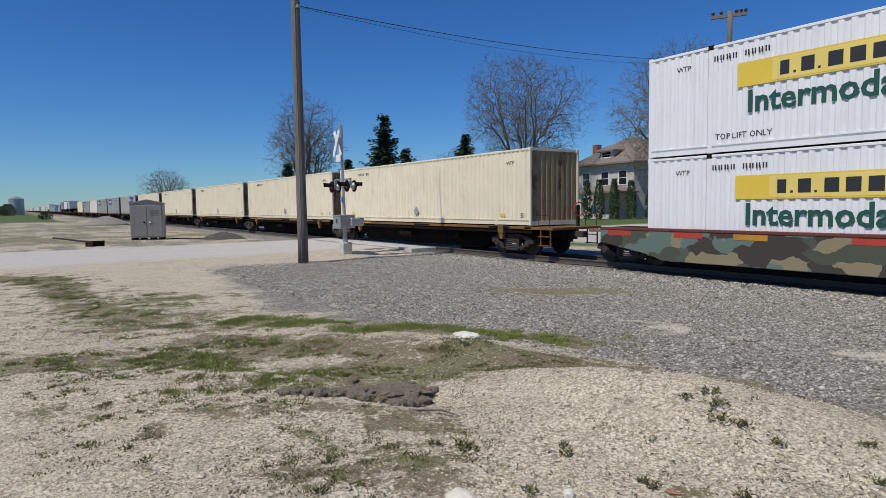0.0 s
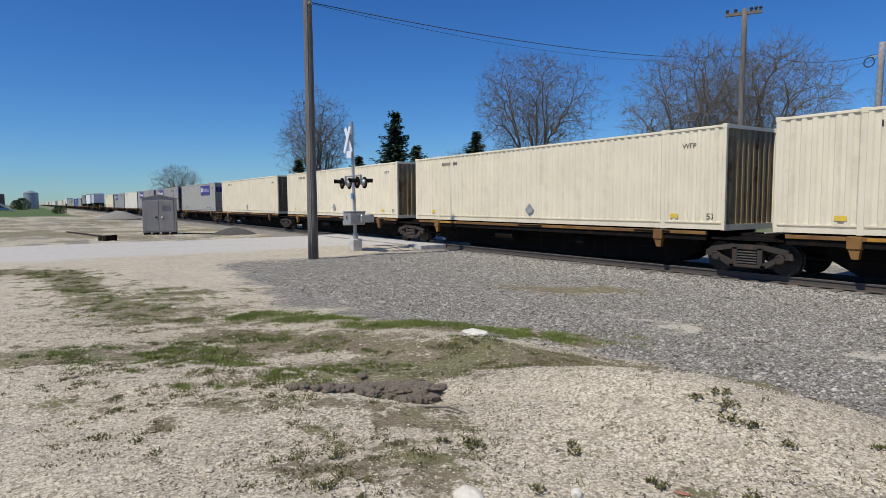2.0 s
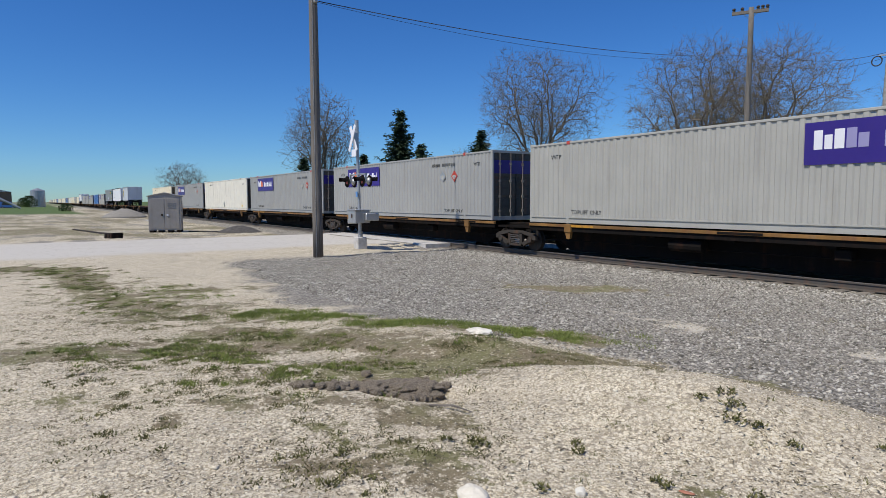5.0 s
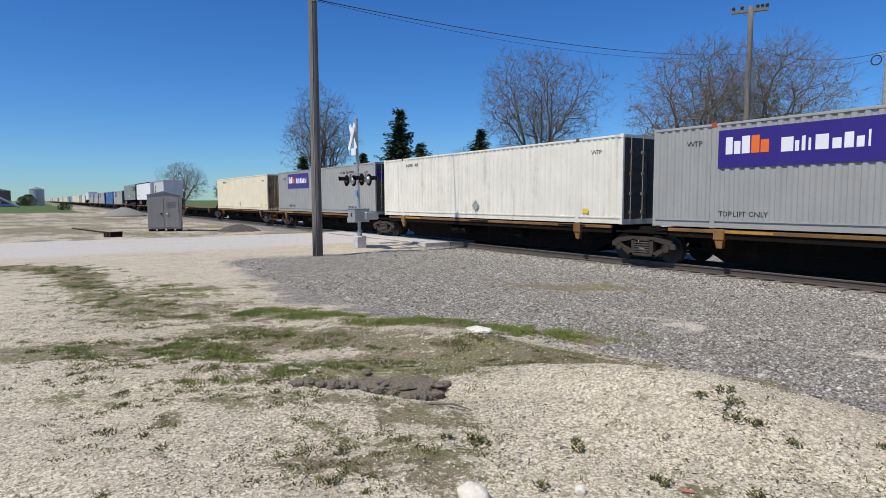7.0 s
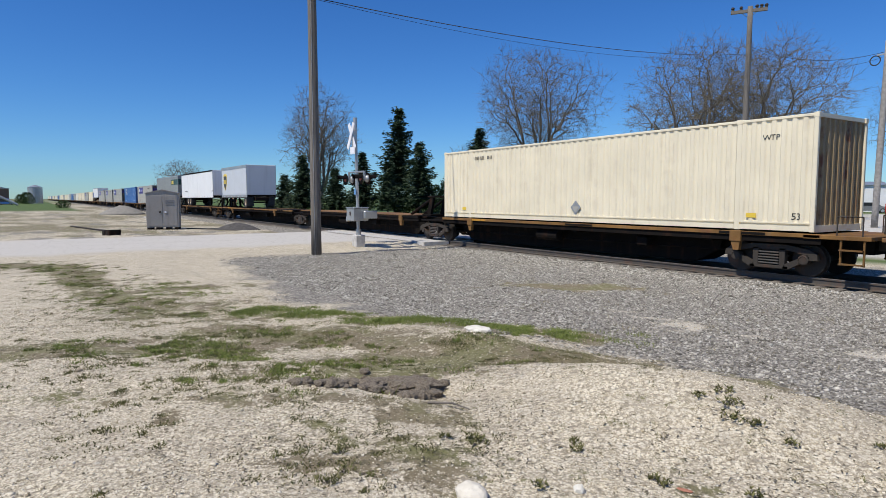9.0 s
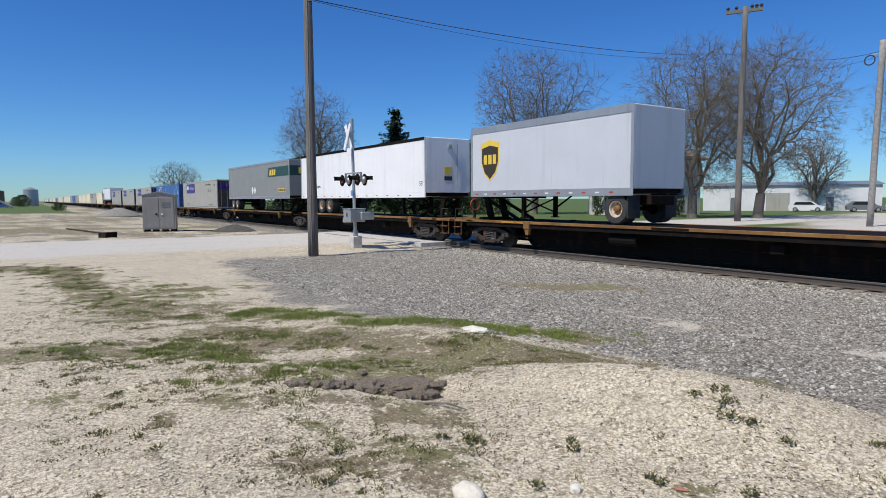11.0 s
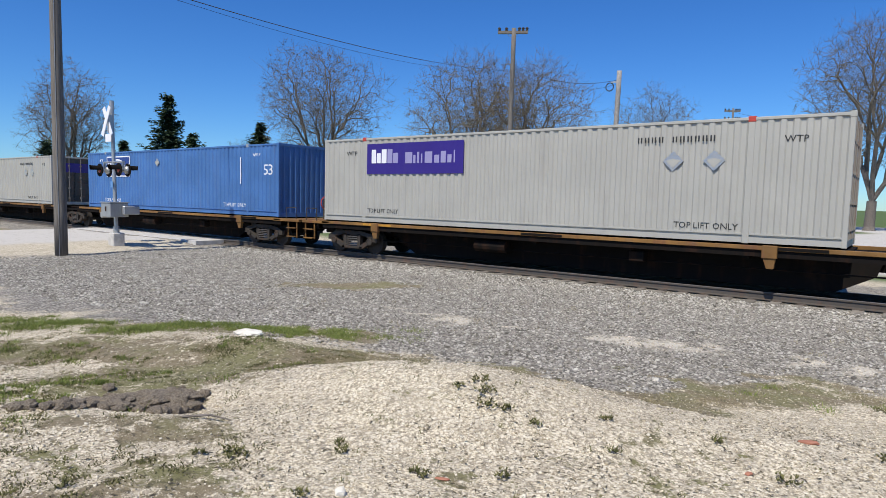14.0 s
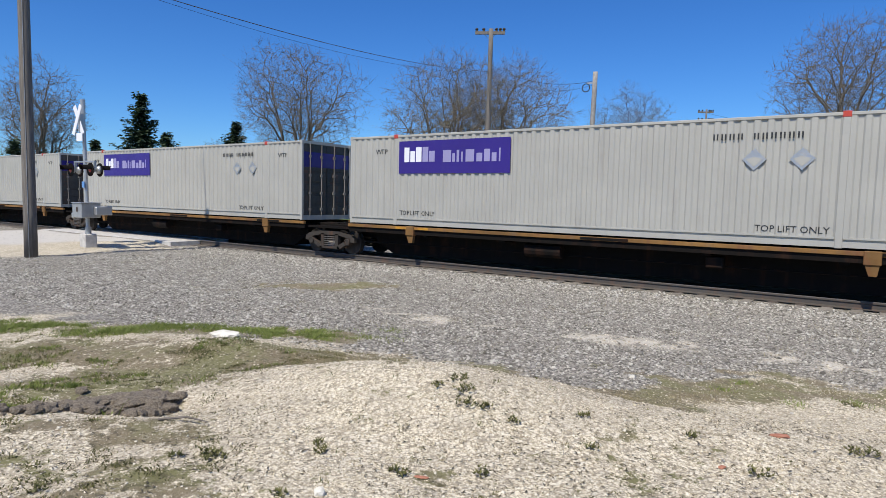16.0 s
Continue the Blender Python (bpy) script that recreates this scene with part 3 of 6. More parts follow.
def stones(name, x, y, size, material, label, rng, flat=0.65):
    """Eight-sided broken stones, one joined mesh."""
    n = len(x)
    q = rng.normal(size=(n, 4))
    q /= np.linalg.norm(q, axis=1)[:, None]
    w, a, b, c = q.T
    rot = np.array([[1 - 2 * (b * b + c * c), 2 * (a * b - c * w), 2 * (a * c + b * w)],
                    [2 * (a * b + c * w), 1 - 2 * (a * a + c * c), 2 * (b * c - a * w)],
                    [2 * (a * c - b * w), 2 * (b * c + a * w), 1 - 2 * (a * a + b * b)]]).transpose(2, 0, 1)
    octa = np.array([(1, 0, 0), (-1, 0, 0), (0, 1, 0), (0, -1, 0), (0, 0, 1), (0, 0, -1)], dtype=float)
    local = octa[None] * rng.uniform(0.65, 1.3, (n, 6, 1)) * size[:, None, None]
    v = np.einsum("nij,nkj->nki", rot, local) * np.array((1, 1, flat))
    v += np.stack([x, y, on_grid(height_grid, x, y) + size * 0.15], 1)[:, None, :]
    tri = np.array([(0, 2, 4), (2, 1, 4), (1, 3, 4), (3, 0, 4), (2, 0, 5), (1, 2, 5), (3, 1, 5), (0, 3, 5)])
    f = (tri[None] + 6 * np.arange(n)[:, None, None]).reshape(-1)
    me = bpy.data.meshes.new(name)
    me.vertices.add(6 * n)
    me.vertices.foreach_set("co", v.reshape(-1))
    me.loops.add(len(f))
    me.loops.foreach_set("vertex_index", f.astype(np.int32))
    me.polygons.add(8 * n)
    me.polygons.foreach_set("loop_start", np.arange(0, 24 * n, 3, dtype=np.int32))
    me.polygons.foreach_set("loop_total", np.full(8 * n, 3, dtype=np.int32))
    me.update(calc_edges=True)
    me.materials.append(material)
    return tagged(new(name, me), label, "stones", kind="stuff")


def stone_colours(name, c1, c2, c3):
    n = Nodes(name, 0.92)
    k = n.island()
    col = n.mix(n.ramp(k, 0.0, 0.45), c1, c2)
    col = n.mix(n.ramp(k, 0.45, 1.0), col, c3)
    n.bump(n.noise(90, 4), 0.4, 0.004)
    return n.colour(n.mix(n.ramp(n.noise(40, 4), 0.4, 0.75, 0, 0.4), col, dark(c1, 0.9)))


PEBBLE = stone_colours("limestone_pebbles", (0.25, 0.205, 0.135), (0.57, 0.495, 0.355), (0.79, 0.72, 0.575))
BALLAST = stone_colours("grey_ballast_stones", (0.105, 0.094, 0.075), (0.33, 0.305, 0.255), (0.62, 0.585, 0.505))


def fan(rng, n, d0, d1):
    """Points thinning out with the distance from the foot of the mound."""
    a, d = np.radians(rng.uniform(-6, 100, n)), rng.uniform(d0, d1, n)
    return 0.5 - d * np.sin(a), d * np.cos(a)


rs = np.random.default_rng(12)
px, py = fan(rs, 150000, 1.6, 14.0)
keep = on_grid(zone_grid[:, :, 0], px, py) + rs.normal(0, 0.12, len(px)) < 0.4
keep &= on_grid(zone_grid[:, :, 1], px, py) < rs.uniform(0.15, 1.2, len(px))
px, py = px[keep], py[keep]
stones("limestone_pebbles", px, py, 0.0052 * np.exp(rs.normal(0, 0.42, len(px))) * (0.7 + 0.085 * np.hypot(px, py)), PEBBLE, "scattered pale limestone pebbles on the ground", rs)
px, py = rs.uniform(-23.5, 3.5, 105000), rs.uniform(5.0, 15.3, 105000)
keep = on_grid(zone_grid[:, :, 0], px, py) + rs.normal(0, 0.15, len(px)) > 0.45
keep &= on_grid(zone_grid[:, :, 1], px, py) < rs.uniform(0.1, 0.9, len(px))
px, py = px[keep], py[keep]
stones("ballast_stones", px, py, 0.0155 * np.exp(rs.normal(0, 0.4, len(px))), BALLAST, "loose grey ballast stones spread beside the track", rs)
px, py = rs.uniform(-23, 6, 14000), rs.uniform(14.4, 15.95, 14000)
stones("track_bed_stones", px, py, 0.025 * np.exp(rs.normal(0, 0.35, len(px))), BALLAST, "grey crushed ballast between the ties", rs)


# ---- train ----
SPEED = 21.07
MOVING = []  # thing, its x at the start
LEN = 16.15
WID = 1.295


def corrugated(x0, x1, z0, z1, y, out, pitch=0.278, depth=0.032):
    """A corrugated sheet along x; out is +1 or -1, the way it faces across y."""
    m = Mesh()
    n = max(1, round((x1 - x0) / pitch))
    p = (x1 - x0) / n
    prof = []
    for i in range(n):
        a = x0 + i * p
        prof += [(a, 1), (a + p * 0.36, 1), (a + p * 0.5, 0), (a + p * 0.86, 0)]
    prof.append((x1, 1))
    lo = [(x, y - out * depth * (1 - k), z0) for x, k in prof]
    hi = [(x, y - out * depth * (1 - k), z1) for x, k in prof]
    k = len(prof)
    m.add(lo + hi, [(i, i + 1, k + i + 1, k + i) for i in range(k - 1)])
    return m


def end_sheet(x, z0, z1, half, out, pitch=0.26, depth=0.045):
    m = corrugated(-half, half, z0, z1, 0, 1, pitch, depth)
    m.v = [(x + out * p[1], p[0], p[2]) for p in m.v]
    return m


def door_end(body, x, out, h, paint, rodmat, panel=None):
    """Two doors with locking rods on the end that faces along out."""
    for s in (-1, 1):
        y0, y1 = (-WID + 0.07, -0.012) if s < 0 else (0.012, WID - 0.07)
        door = Mesh().box(min(x, x - out * 0.05), max(x, x - out * 0.05), y0, y1, 0.17, h - 0.10)
        d = part("door", door, paint, body)
        rib = None
        for z in (0.22, 0.62, 1.02, 1.42, 1.82, 2.22):
            if rib is None:
                rib = fix(Mesh().box(min(x, x + out * 0.022), max(x, x + out * 0.022), y0 + 0.05, y1 - 0.05, 0, 0.29, 0.01).data("door_rib", paint))
            r = new("door_rib", rib)
            r.parent, r.matrix_basis = d, pose(0, 0, z)
        for k in (0.28, 0.76):
            yy = y0 + (y1 - y0) * k
            rod = Mesh().rod((x + out * 0.06, yy, 0.16), (x + out * 0.06, yy, h - 0.09), 0.019, n=6)
            for z in (0.35, 0.95, 1.6, 2.3):
                rod.box(min(x, x + out * 0.075), max(x, x + out * 0.075), yy - 0.05, yy + 0.05, z, z + 0.09)
            part("lock_rod", rod, rodmat, d)
        for z in (0.4, 1.0, 1.6, 2.2, 2.6):
            part("hinge", Mesh().box(min(x, x + out * 0.03), max(x, x + out * 0.03), s * (WID - 0.10), s * (WID - 0.005), z, z + 0.12), paint, d)
    if panel:
        part("door_panel", Mesh().box(min(x, x + out * 0.03), max(x, x + out * 0.03), -WID + 0.12, WID - 0.12, 1.95, 2.5), panel, body, "purple band on the doors")


def painted_words(words, size, mat, top, x, z, segs, pitch=0.278, depth=0.032):
    """Words painted on a corrugated side: cut at the folds and pressed into the valleys."""
    ob = lettering("lettering", words, size, mat, top, Matrix.Identity(4), "painted words " + words)
    me = ob.data.copy()
    ob.data = me
    bm = bmesh.new()
    bm.from_mesh(me)
    bmesh.ops.transform(bm, matrix=pose(x, -WID - 0.003, z, 90, 0, 0), verts=bm.verts)
    xa, xb = min(v.co.x for v in bm.verts), max(v.co.x for v in bm.verts)
    folds = []
    for a, b in segs:
        n = max(1, round((b - a) / pitch))
        p = (b - a) / n
        for i in range(n):
            folds += [(a + i * p, 0.0), (a + i * p + p * 0.36, 0.0), (a + i * p + p * 0.5, depth), (a + i * p + p * 0.86, depth)]
        folds += [(b, 0.0), (b + 0.001, -0.006)]
    for fx, _ in folds:
        if xa < fx < xb:
            bmesh.ops.bisect_plane(bm, geom=bm.verts[:] + bm.edges[:] + bm.faces[:], plane_co=(fx, 0, 0), plane_no=(1, 0, 0))
    fx, fd = zip(*sorted(folds))
    for v in bm.verts:
        v.co.y += float(np.interp(v.co.x, fx, fd))
    bm.to_mesh(me)
    bm.free()


def container(style, h=2.9):
    """A 53 foot corrugated container; x from -LEN to 0 (its leading end), z = 0 at its underside."""
    paint = style["paint"]
    top = empty("shipping_container")
    post = 1.98
    segs = [(-LEN + 0.09, -LEN + post - 0.075), (-LEN + post + 0.075, -post - 0.075), (-post + 0.075, -0.09)]
    for s in (-1, 1):
        for a, b in segs:
            part("side_panel", corrugated(a, b, 0.22, h - 0.085, s * (WID - 0.004), s), paint, top)
        rail = Mesh()
        for a, b in segs:
            rail.box(a, b, s * WID - 0.055 if s > 0 else -WID, s * WID if s > 0 else -WID + 0.055, 0.02, 0.15)
            rail.box(a, b, min(s * (WID - 0.002), s * (WID - 0.07)), max(s * (WID - 0.002), s * (WID - 0.07)), 0.198, 0.236)
            rail.box(a, b, min(s * (WID - 0.045), s * (WID - 0.075)), max(s * (WID - 0.045), s * (WID - 0.075)), 0.15, 0.235)
        part("bottom_rail", rail, paint, top)
        part("top_rail", Mesh().box(-LEN + 0.05, -0.05, min(s * (WID + 0.008), s * (WID - 0.06)), max(s * (WID + 0.008), s * (WID - 0.06)), h - 0.085, h - 0.012, 0.01), paint, top)
        for xc in (-LEN + 0.045, -LEN + post, -post, -0.045):
            w = 0.075 if abs(xc) in (post, LEN - post) else 0.055
            pm = Mesh().box(xc - w, xc + w, min(s * (WID + 0.004), s * (WID - 0.09)), max(s * (WID + 0.004), s * (WID - 0.09)), 0.0, h, 0.012)
            part("post", pm, paint, top)
            cast = Mesh().box(xc - w - 0.01, xc + w + 0.01, min(s * (WID + 0.01), s * (WID - 0.14)), max(s * (WID + 0.01), s * (WID - 0.14)), h - 0.12, h + 0.012, 0.01)
            part("corner_casting", cast, style.get("casting", paint) if w > 0.06 else paint, top)
    part("roof", Mesh().box(-LEN + 0.06, -0.06, -WID + 0.05, WID - 0.05, h - 0.06, h - 0.02), paint, top)
    part("floor", Mesh().box(-LEN + 0.06, -0.06, -WID + 0.06, WID - 0.06, 0.05, 0.16), CARBLACK, top)
    for x, out, kind in ((-0.06, 1, style["front"]), (-LEN + 0.06, -1, style["rear"])):
        if kind == "door":
            door_end(top, x, out, h, style.get("doors", DOORDARK), style.get("rods", DOORROD), style.get("door_band"))
        else:
            part("end_wall", end_sheet(x + out * 0.03, 0.17, h - 0.1, WID - 0.08, out), style.get("end", paint), top)
        sill = Mesh().box(min(x, x + out * 0.05), max(x, x + out * 0.05), -WID + 0.05, WID - 0.05, 0.0, 0.17)
        sill.box(min(x, x + out * 0.05), max(x, x + out * 0.05), -WID + 0.05, WID - 0.05, h - 0.1, h)
        part("end_sill", sill, paint, top)
    flat = -WID - 0.006

    def on_side(x, z):
        return pose(x, flat, z, 90, 0, 0)

    def plate(name, x0, x1, z0, z1, mat, d=0.004, label=""):
        return part(name, Mesh().box(x0, x1, flat - d, flat + 0.003, z0, z1), mat, top, label)

    for ln in style.get("text", ()):
        words, size, x, z, mat = ln
        painted_words(words, size, mat, top, x, z, segs)
    for x0, x1, z in style.get("bars", ()):
        k = 0
        x = x0
        while x < x1 - 0.05:
            w = 0.035
            plate("number_bar", x, x + w, z, z + 0.14, LETTERBLACK, 0.002)
            x += (0.075 if k % 2 == 0 else 0.1) + (0.16 if k == 7 else 0)
            k += 1
    for x, z, s, mat in style.get("diamonds", ()):
        dm = Mesh()
        dm.prism([(x - s, z), (x, z - s), (x + s, z), (x, z + s)], flat - 0.012, flat + 0.003)
        d = part("placard_holder", dm, mat, top, "diamond placard holder")
        part("placard_rim", Mesh().prism([(x - s * 0.7, z + 0.01), (x, z - s * 0.7), (x + s * 0.7, z + 0.01), (x, z + 0.06)], flat - 0.016, flat - 0.011), GREY, d)
    for x0, x1, z0, z1, mat in style.get("plates", ()):
        plate("sign_plate", x0, x1, z0, z1, mat, 0.004)
    for x0, x1, z0, z1, mat in style.get("marks", ()):
        plate("mark", x0, x1, z0, z1, mat, 0.009)
    if "emblem" in style:
        ex, ez = style["emblem"]
        for a, w, zz, hh in ((0.0, 0.16, 0.42, 0.24), (0.2, 0.16, 0.42, 0.24), (0.40, 0.10, 0.42, 0.24), (0.0, 0.10, 0.10, 0.26), (0.15, 0.18, 0.10, 0.18), (0.38, 0.18, 0.06, 0.22), (0.61, 0.06, 0.10, 0.24), (0.72, 0.14, 0.10, 0.18), (0.91, 0.06, 0.10, 0.24), (1.02, 0.15, 0.10, 0.18), (1.22, 0.15, 0.10, 0.18)):
            part("emblem_shape", Mesh().box(ex + a, ex + a + w, flat - 0.016, flat - 0.008, ez + zz, ez + zz + hh), LETTERWHITE, top)
        arc = [(ex + 0.95 + 0.98 * math.cos(q), ez + 0.12 + 0.68 * math.sin(q)) for q in [radians(d) for d in range(-8, 125, 7)]]
        arc2 = [(ex + 0.95 + 0.92 * math.cos(q), ez + 0.12 + 0.60 * math.sin(q)) for q in [radians(d) for d in range(-8, 125, 7)]]
        part("emblem_arc", Mesh().prism(arc + arc2[::-1], flat - 0.016, flat - 0.008), LETTERWHITE, top)
    if "logo" in style:
        x0, z0, colours = style["logo"]
        panel = plate("logo_panel", x0, x0 + 4.05, z0, z0 + 1.02, PURPLE, 0.006, "purple panel with plain white shapes")
        for a, w, zz, hh, c in ((0.22, 0.20, 0.36, 0.46, 0), (0.46, 0.18, 0.36, 0.34, 0), (0.68, 0.22, 0.36, 0.46, 0), (0.94, 0.22, 0.36, 0.46, 1), (1.19, 0.22, 0.36, 0.33, 1),
                                (1.72, 0.30, 0.34, 0.36, 2), (2.06, 0.10, 0.34, 0.26, 2), (2.22, 0.09, 0.34, 0.36, 2), (2.38, 0.06, 0.34, 0.30, 2), (2.54, 0.30, 0.34, 0.36, 2), (2.92, 0.20, 0.34, 0.25, 2), (3.18, 0.20, 0.34, 0.36, 2), (3.44, 0.16, 0.34, 0.25, 2), (3.68, 0.05, 0.34, 0.38, 2)):
            part("logo_shape", Mesh().box(x0 + a, x0 + a + w, flat - 0.013, flat - 0.005, z0 + zz, z0 + zz + hh, 0.003), colours[c], panel)
    if "jb" in style:
        x0 = -13.4
        panel = plate("logo_panel", x0, x0 + 7.4, 1.66, 2.28, YELLOW, 0.006, "yellow panel with plain dark shapes")
        inner = part("logo_field", Mesh().box(x0 + 0.9, x0 + 4.9, flat - 0.011, flat - 0.005, 1.70, 2.24), painted("pale_yellow_panel", (0.80, 0.62, 0.16), 0.5, 0.1), panel)
        for a, w, hh in ((1.1, 0.22, 0.34), (1.42, 0.06, 0.06), (1.6, 0.30, 0.34), (1.98, 0.06, 0.06), (2.2, 0.32, 0.34), (2.66, 0.32, 0.34), (3.12, 0.32, 0.34), (3.58, 0.34, 0.34)):
            part("logo_shape", Mesh().box(x0 + a, x0 + a + w, flat - 0.015, flat - 0.010, 1.80, 1.80 + hh), LETTERBLACK, inner)
        for k in range(5):
            part("logo_stripe", Mesh().prism([(x0 + 5.0 + 0.25 * k, 2.26), (x0 + 7.3, 2.26 - 0.0), (x0 + 7.3, 2.245), (x0 + 5.02 + 0.25 * k, 2.245)], flat - 0.012, flat - 0.005), LETTERBLACK, panel) if k == 0 else \
                part("logo_stripe", Mesh().box(x0 + 5.0 + 0.1 * k, x0 + 7.3, flat - 0.012, flat - 0.005, 2.25 - 0.12 * k, 2.262 - 0.12 * k), LETTERBLACK, panel)
        lettering("lettering", "Intermodal", 0.80, LETTERGREEN, top, on_side(x0 + 0.25, 1.0), "dark green painted word Intermodal", bold=0.018)
    return top


TOPLIFT = "TOP LIFT ONLY"
A0 = -LEN + 1.98
STY = {
    "cream": dict(paint=CREAM, front="wall", rear="wall", end=ENDRUST, text=(("53", 0.24, -0.55, 0.30, LETTERBLACK), ("WTP", 0.2, -1.35, 2.32, LETTERBLACK)),
                  bars=((A0 + 0.35, A0 + 1.6, 2.45),), diamonds=((-7.9, 0.52, 0.24, GALV),), plates=((-1.72, -1.45, 0.33, 0.45, YELLOW), (A0 - 0.55, A0 - 0.28, 0.33, 0.45, YELLOW))),
    "creamdoor": dict(paint=CREAM, front="door", rear="wall", doors=DOORRUST, end=ENDRUST, rods=DOORRUST, text=(("WTP", 0.2, -1.35, 2.32, LETTERBLACK),), bars=((A0 + 0.35, A0 + 1.6, 2.45),),
                      diamonds=((-7.9, 0.52, 0.24, GALV),), plates=((A0 - 0.55, A0 - 0.28, 0.33, 0.45, YELLOW),)),
    "ivory": dict(paint=IVORY, front="door", rear="wall", doors=DOORDARK, text=(("WTP", 0.2, -1.35, 2.32, LETTERBLACK),), bars=((A0 + 0.35, A0 + 1.6, 2.45),), casting=DOORDARK,
                  diamonds=((-7.9, 0.55, 0.26, GALV),), plates=((-1.72, -1.45, 0.33, 0.5, YELLOW),)),
    "grey": dict(paint=GREY, front="door", rear="wall", doors=DOORDARK, door_band=PURPLE, casting=RED, logo=(A0 + 0.14, 1.66, (LETTERWHITE, LETTERFADED, LETTERFADED)),
                 text=((TOPLIFT, 0.20, A0 + 0.18, 0.34, LETTERBLACK), (TOPLIFT, 0.21, -3.62, 0.30, LETTERBLACK), ("WTP", 0.22, -1.3, 2.3, LETTERBLACK), ("WTP", 0.22, A0 - 0.85, 2.3, LETTERBLACK)),
                 bars=((-4.6, -2.7, 2.38),), diamonds=((-3.7, 1.92, 0.25, GALV), (-2.75, 1.92, 0.25, GALV))),
    "coolgrey": dict(paint=GREYBLUE, front="door", rear="wall", doors=DOORDARK, door_band=PURPLE, casting=RED, logo=(A0 + 0.14, 1.66, (LETTERWHITE, ORANGE, LETTERWHITE)),
                     text=((TOPLIFT, 0.20, A0 + 0.18, 0.34, LETTERBLACK), (TOPLIFT, 0.21, -3.62, 0.30, LETTERBLACK), ("WTP", 0.22, -1.3, 2.3, LETTERBLACK), ("WTP", 0.22, A0 - 0.85, 2.3, LETTERBLACK)),
                     bars=((-4.6, -2.7, 2.38),), diamonds=((-3.7, 1.92, 0.25, GALV), (-2.75, 1.92, 0.25, RED))),
    "blue": dict(paint=BLUE, front="wall", rear="wall", casting=GALV, text=(("53", 0.6, -0.95, 1.66, LETTERWHITE), (TOPLIFT, 0.24, A0 - 0.1, 0.34, LETTERWHITE), (TOPLIFT, 0.22, -3.65, 0.34, LETTERWHITE), ("WTP", 0.2, -1.6, 2.4, LETTERWHITE), ("WTP", 0.2, A0 - 0.7, 2.4, LETTERWHITE)),
                 diamonds=((-9.0, 2.28, 0.2, GALV),),
                 plates=((A0 + 0.16, A0 + 2.55, 1.62, 2.66, LETTERWHITE), (-2.45, -2.40, 1.3, 2.4, LETTERWHITE)),
                 marks=((A0 + 0.22, A0 + 2.49, 1.68, 2.60, BLUEDARK),),
                 emblem=(A0 + 0.30, 1.72)),
    "jb": dict(paint=WHITE, front="door", rear="wall", jb=True, casting=CARBLACK, doors=WHITE, text=((TOPLIFT, 0.22, A0 + 0.15, 0.36, LETTERBLACK), ("WTP", 0.2, A0 - 1.05, 2.36, LETTERBLACK)), bars=((A0 + 0.1, A0 + 1.7, 2.46),)),
}
STY["greyfront"] = dict(STY["grey"], doors=GREYBLUE, logo=(-6.12, 1.66, (LETTERWHITE, LETTERFADED, LETTERFADED)), bars=(), diamonds=())
LABELS = {
    "greyfront": "pale grey corrugated container with grey slatted doors",
    "cream": "cream corrugated steel container with rust-streaked end wall", "creamdoor": "cream corrugated container with rusty doors at its end",
    "ivory": "off-white corrugated container with dark doors and drip stains", "grey": "pale grey corrugated container with purple logo panel",
    "coolgrey": "cool grey corrugated container with purple and orange logo", "blue": "bright blue corrugated container with white number",
    "jb": "white corrugated container with yellow logo panel",
}
PLAN = []  # things to repeat along the train
made = {}


def put_container(style, front, z=1.15):
    if style not in made:
        made[style] = container(STY[style])
        ob = made[style]
    else:
        ob = copy_thing(made[style], pose(0, 0, 0))
    ob.matrix_basis = pose(front, track_y, z)
    tagged(ob, LABELS[style], "container", "containers on the train")
    MOVING.append((ob, front))
    return ob


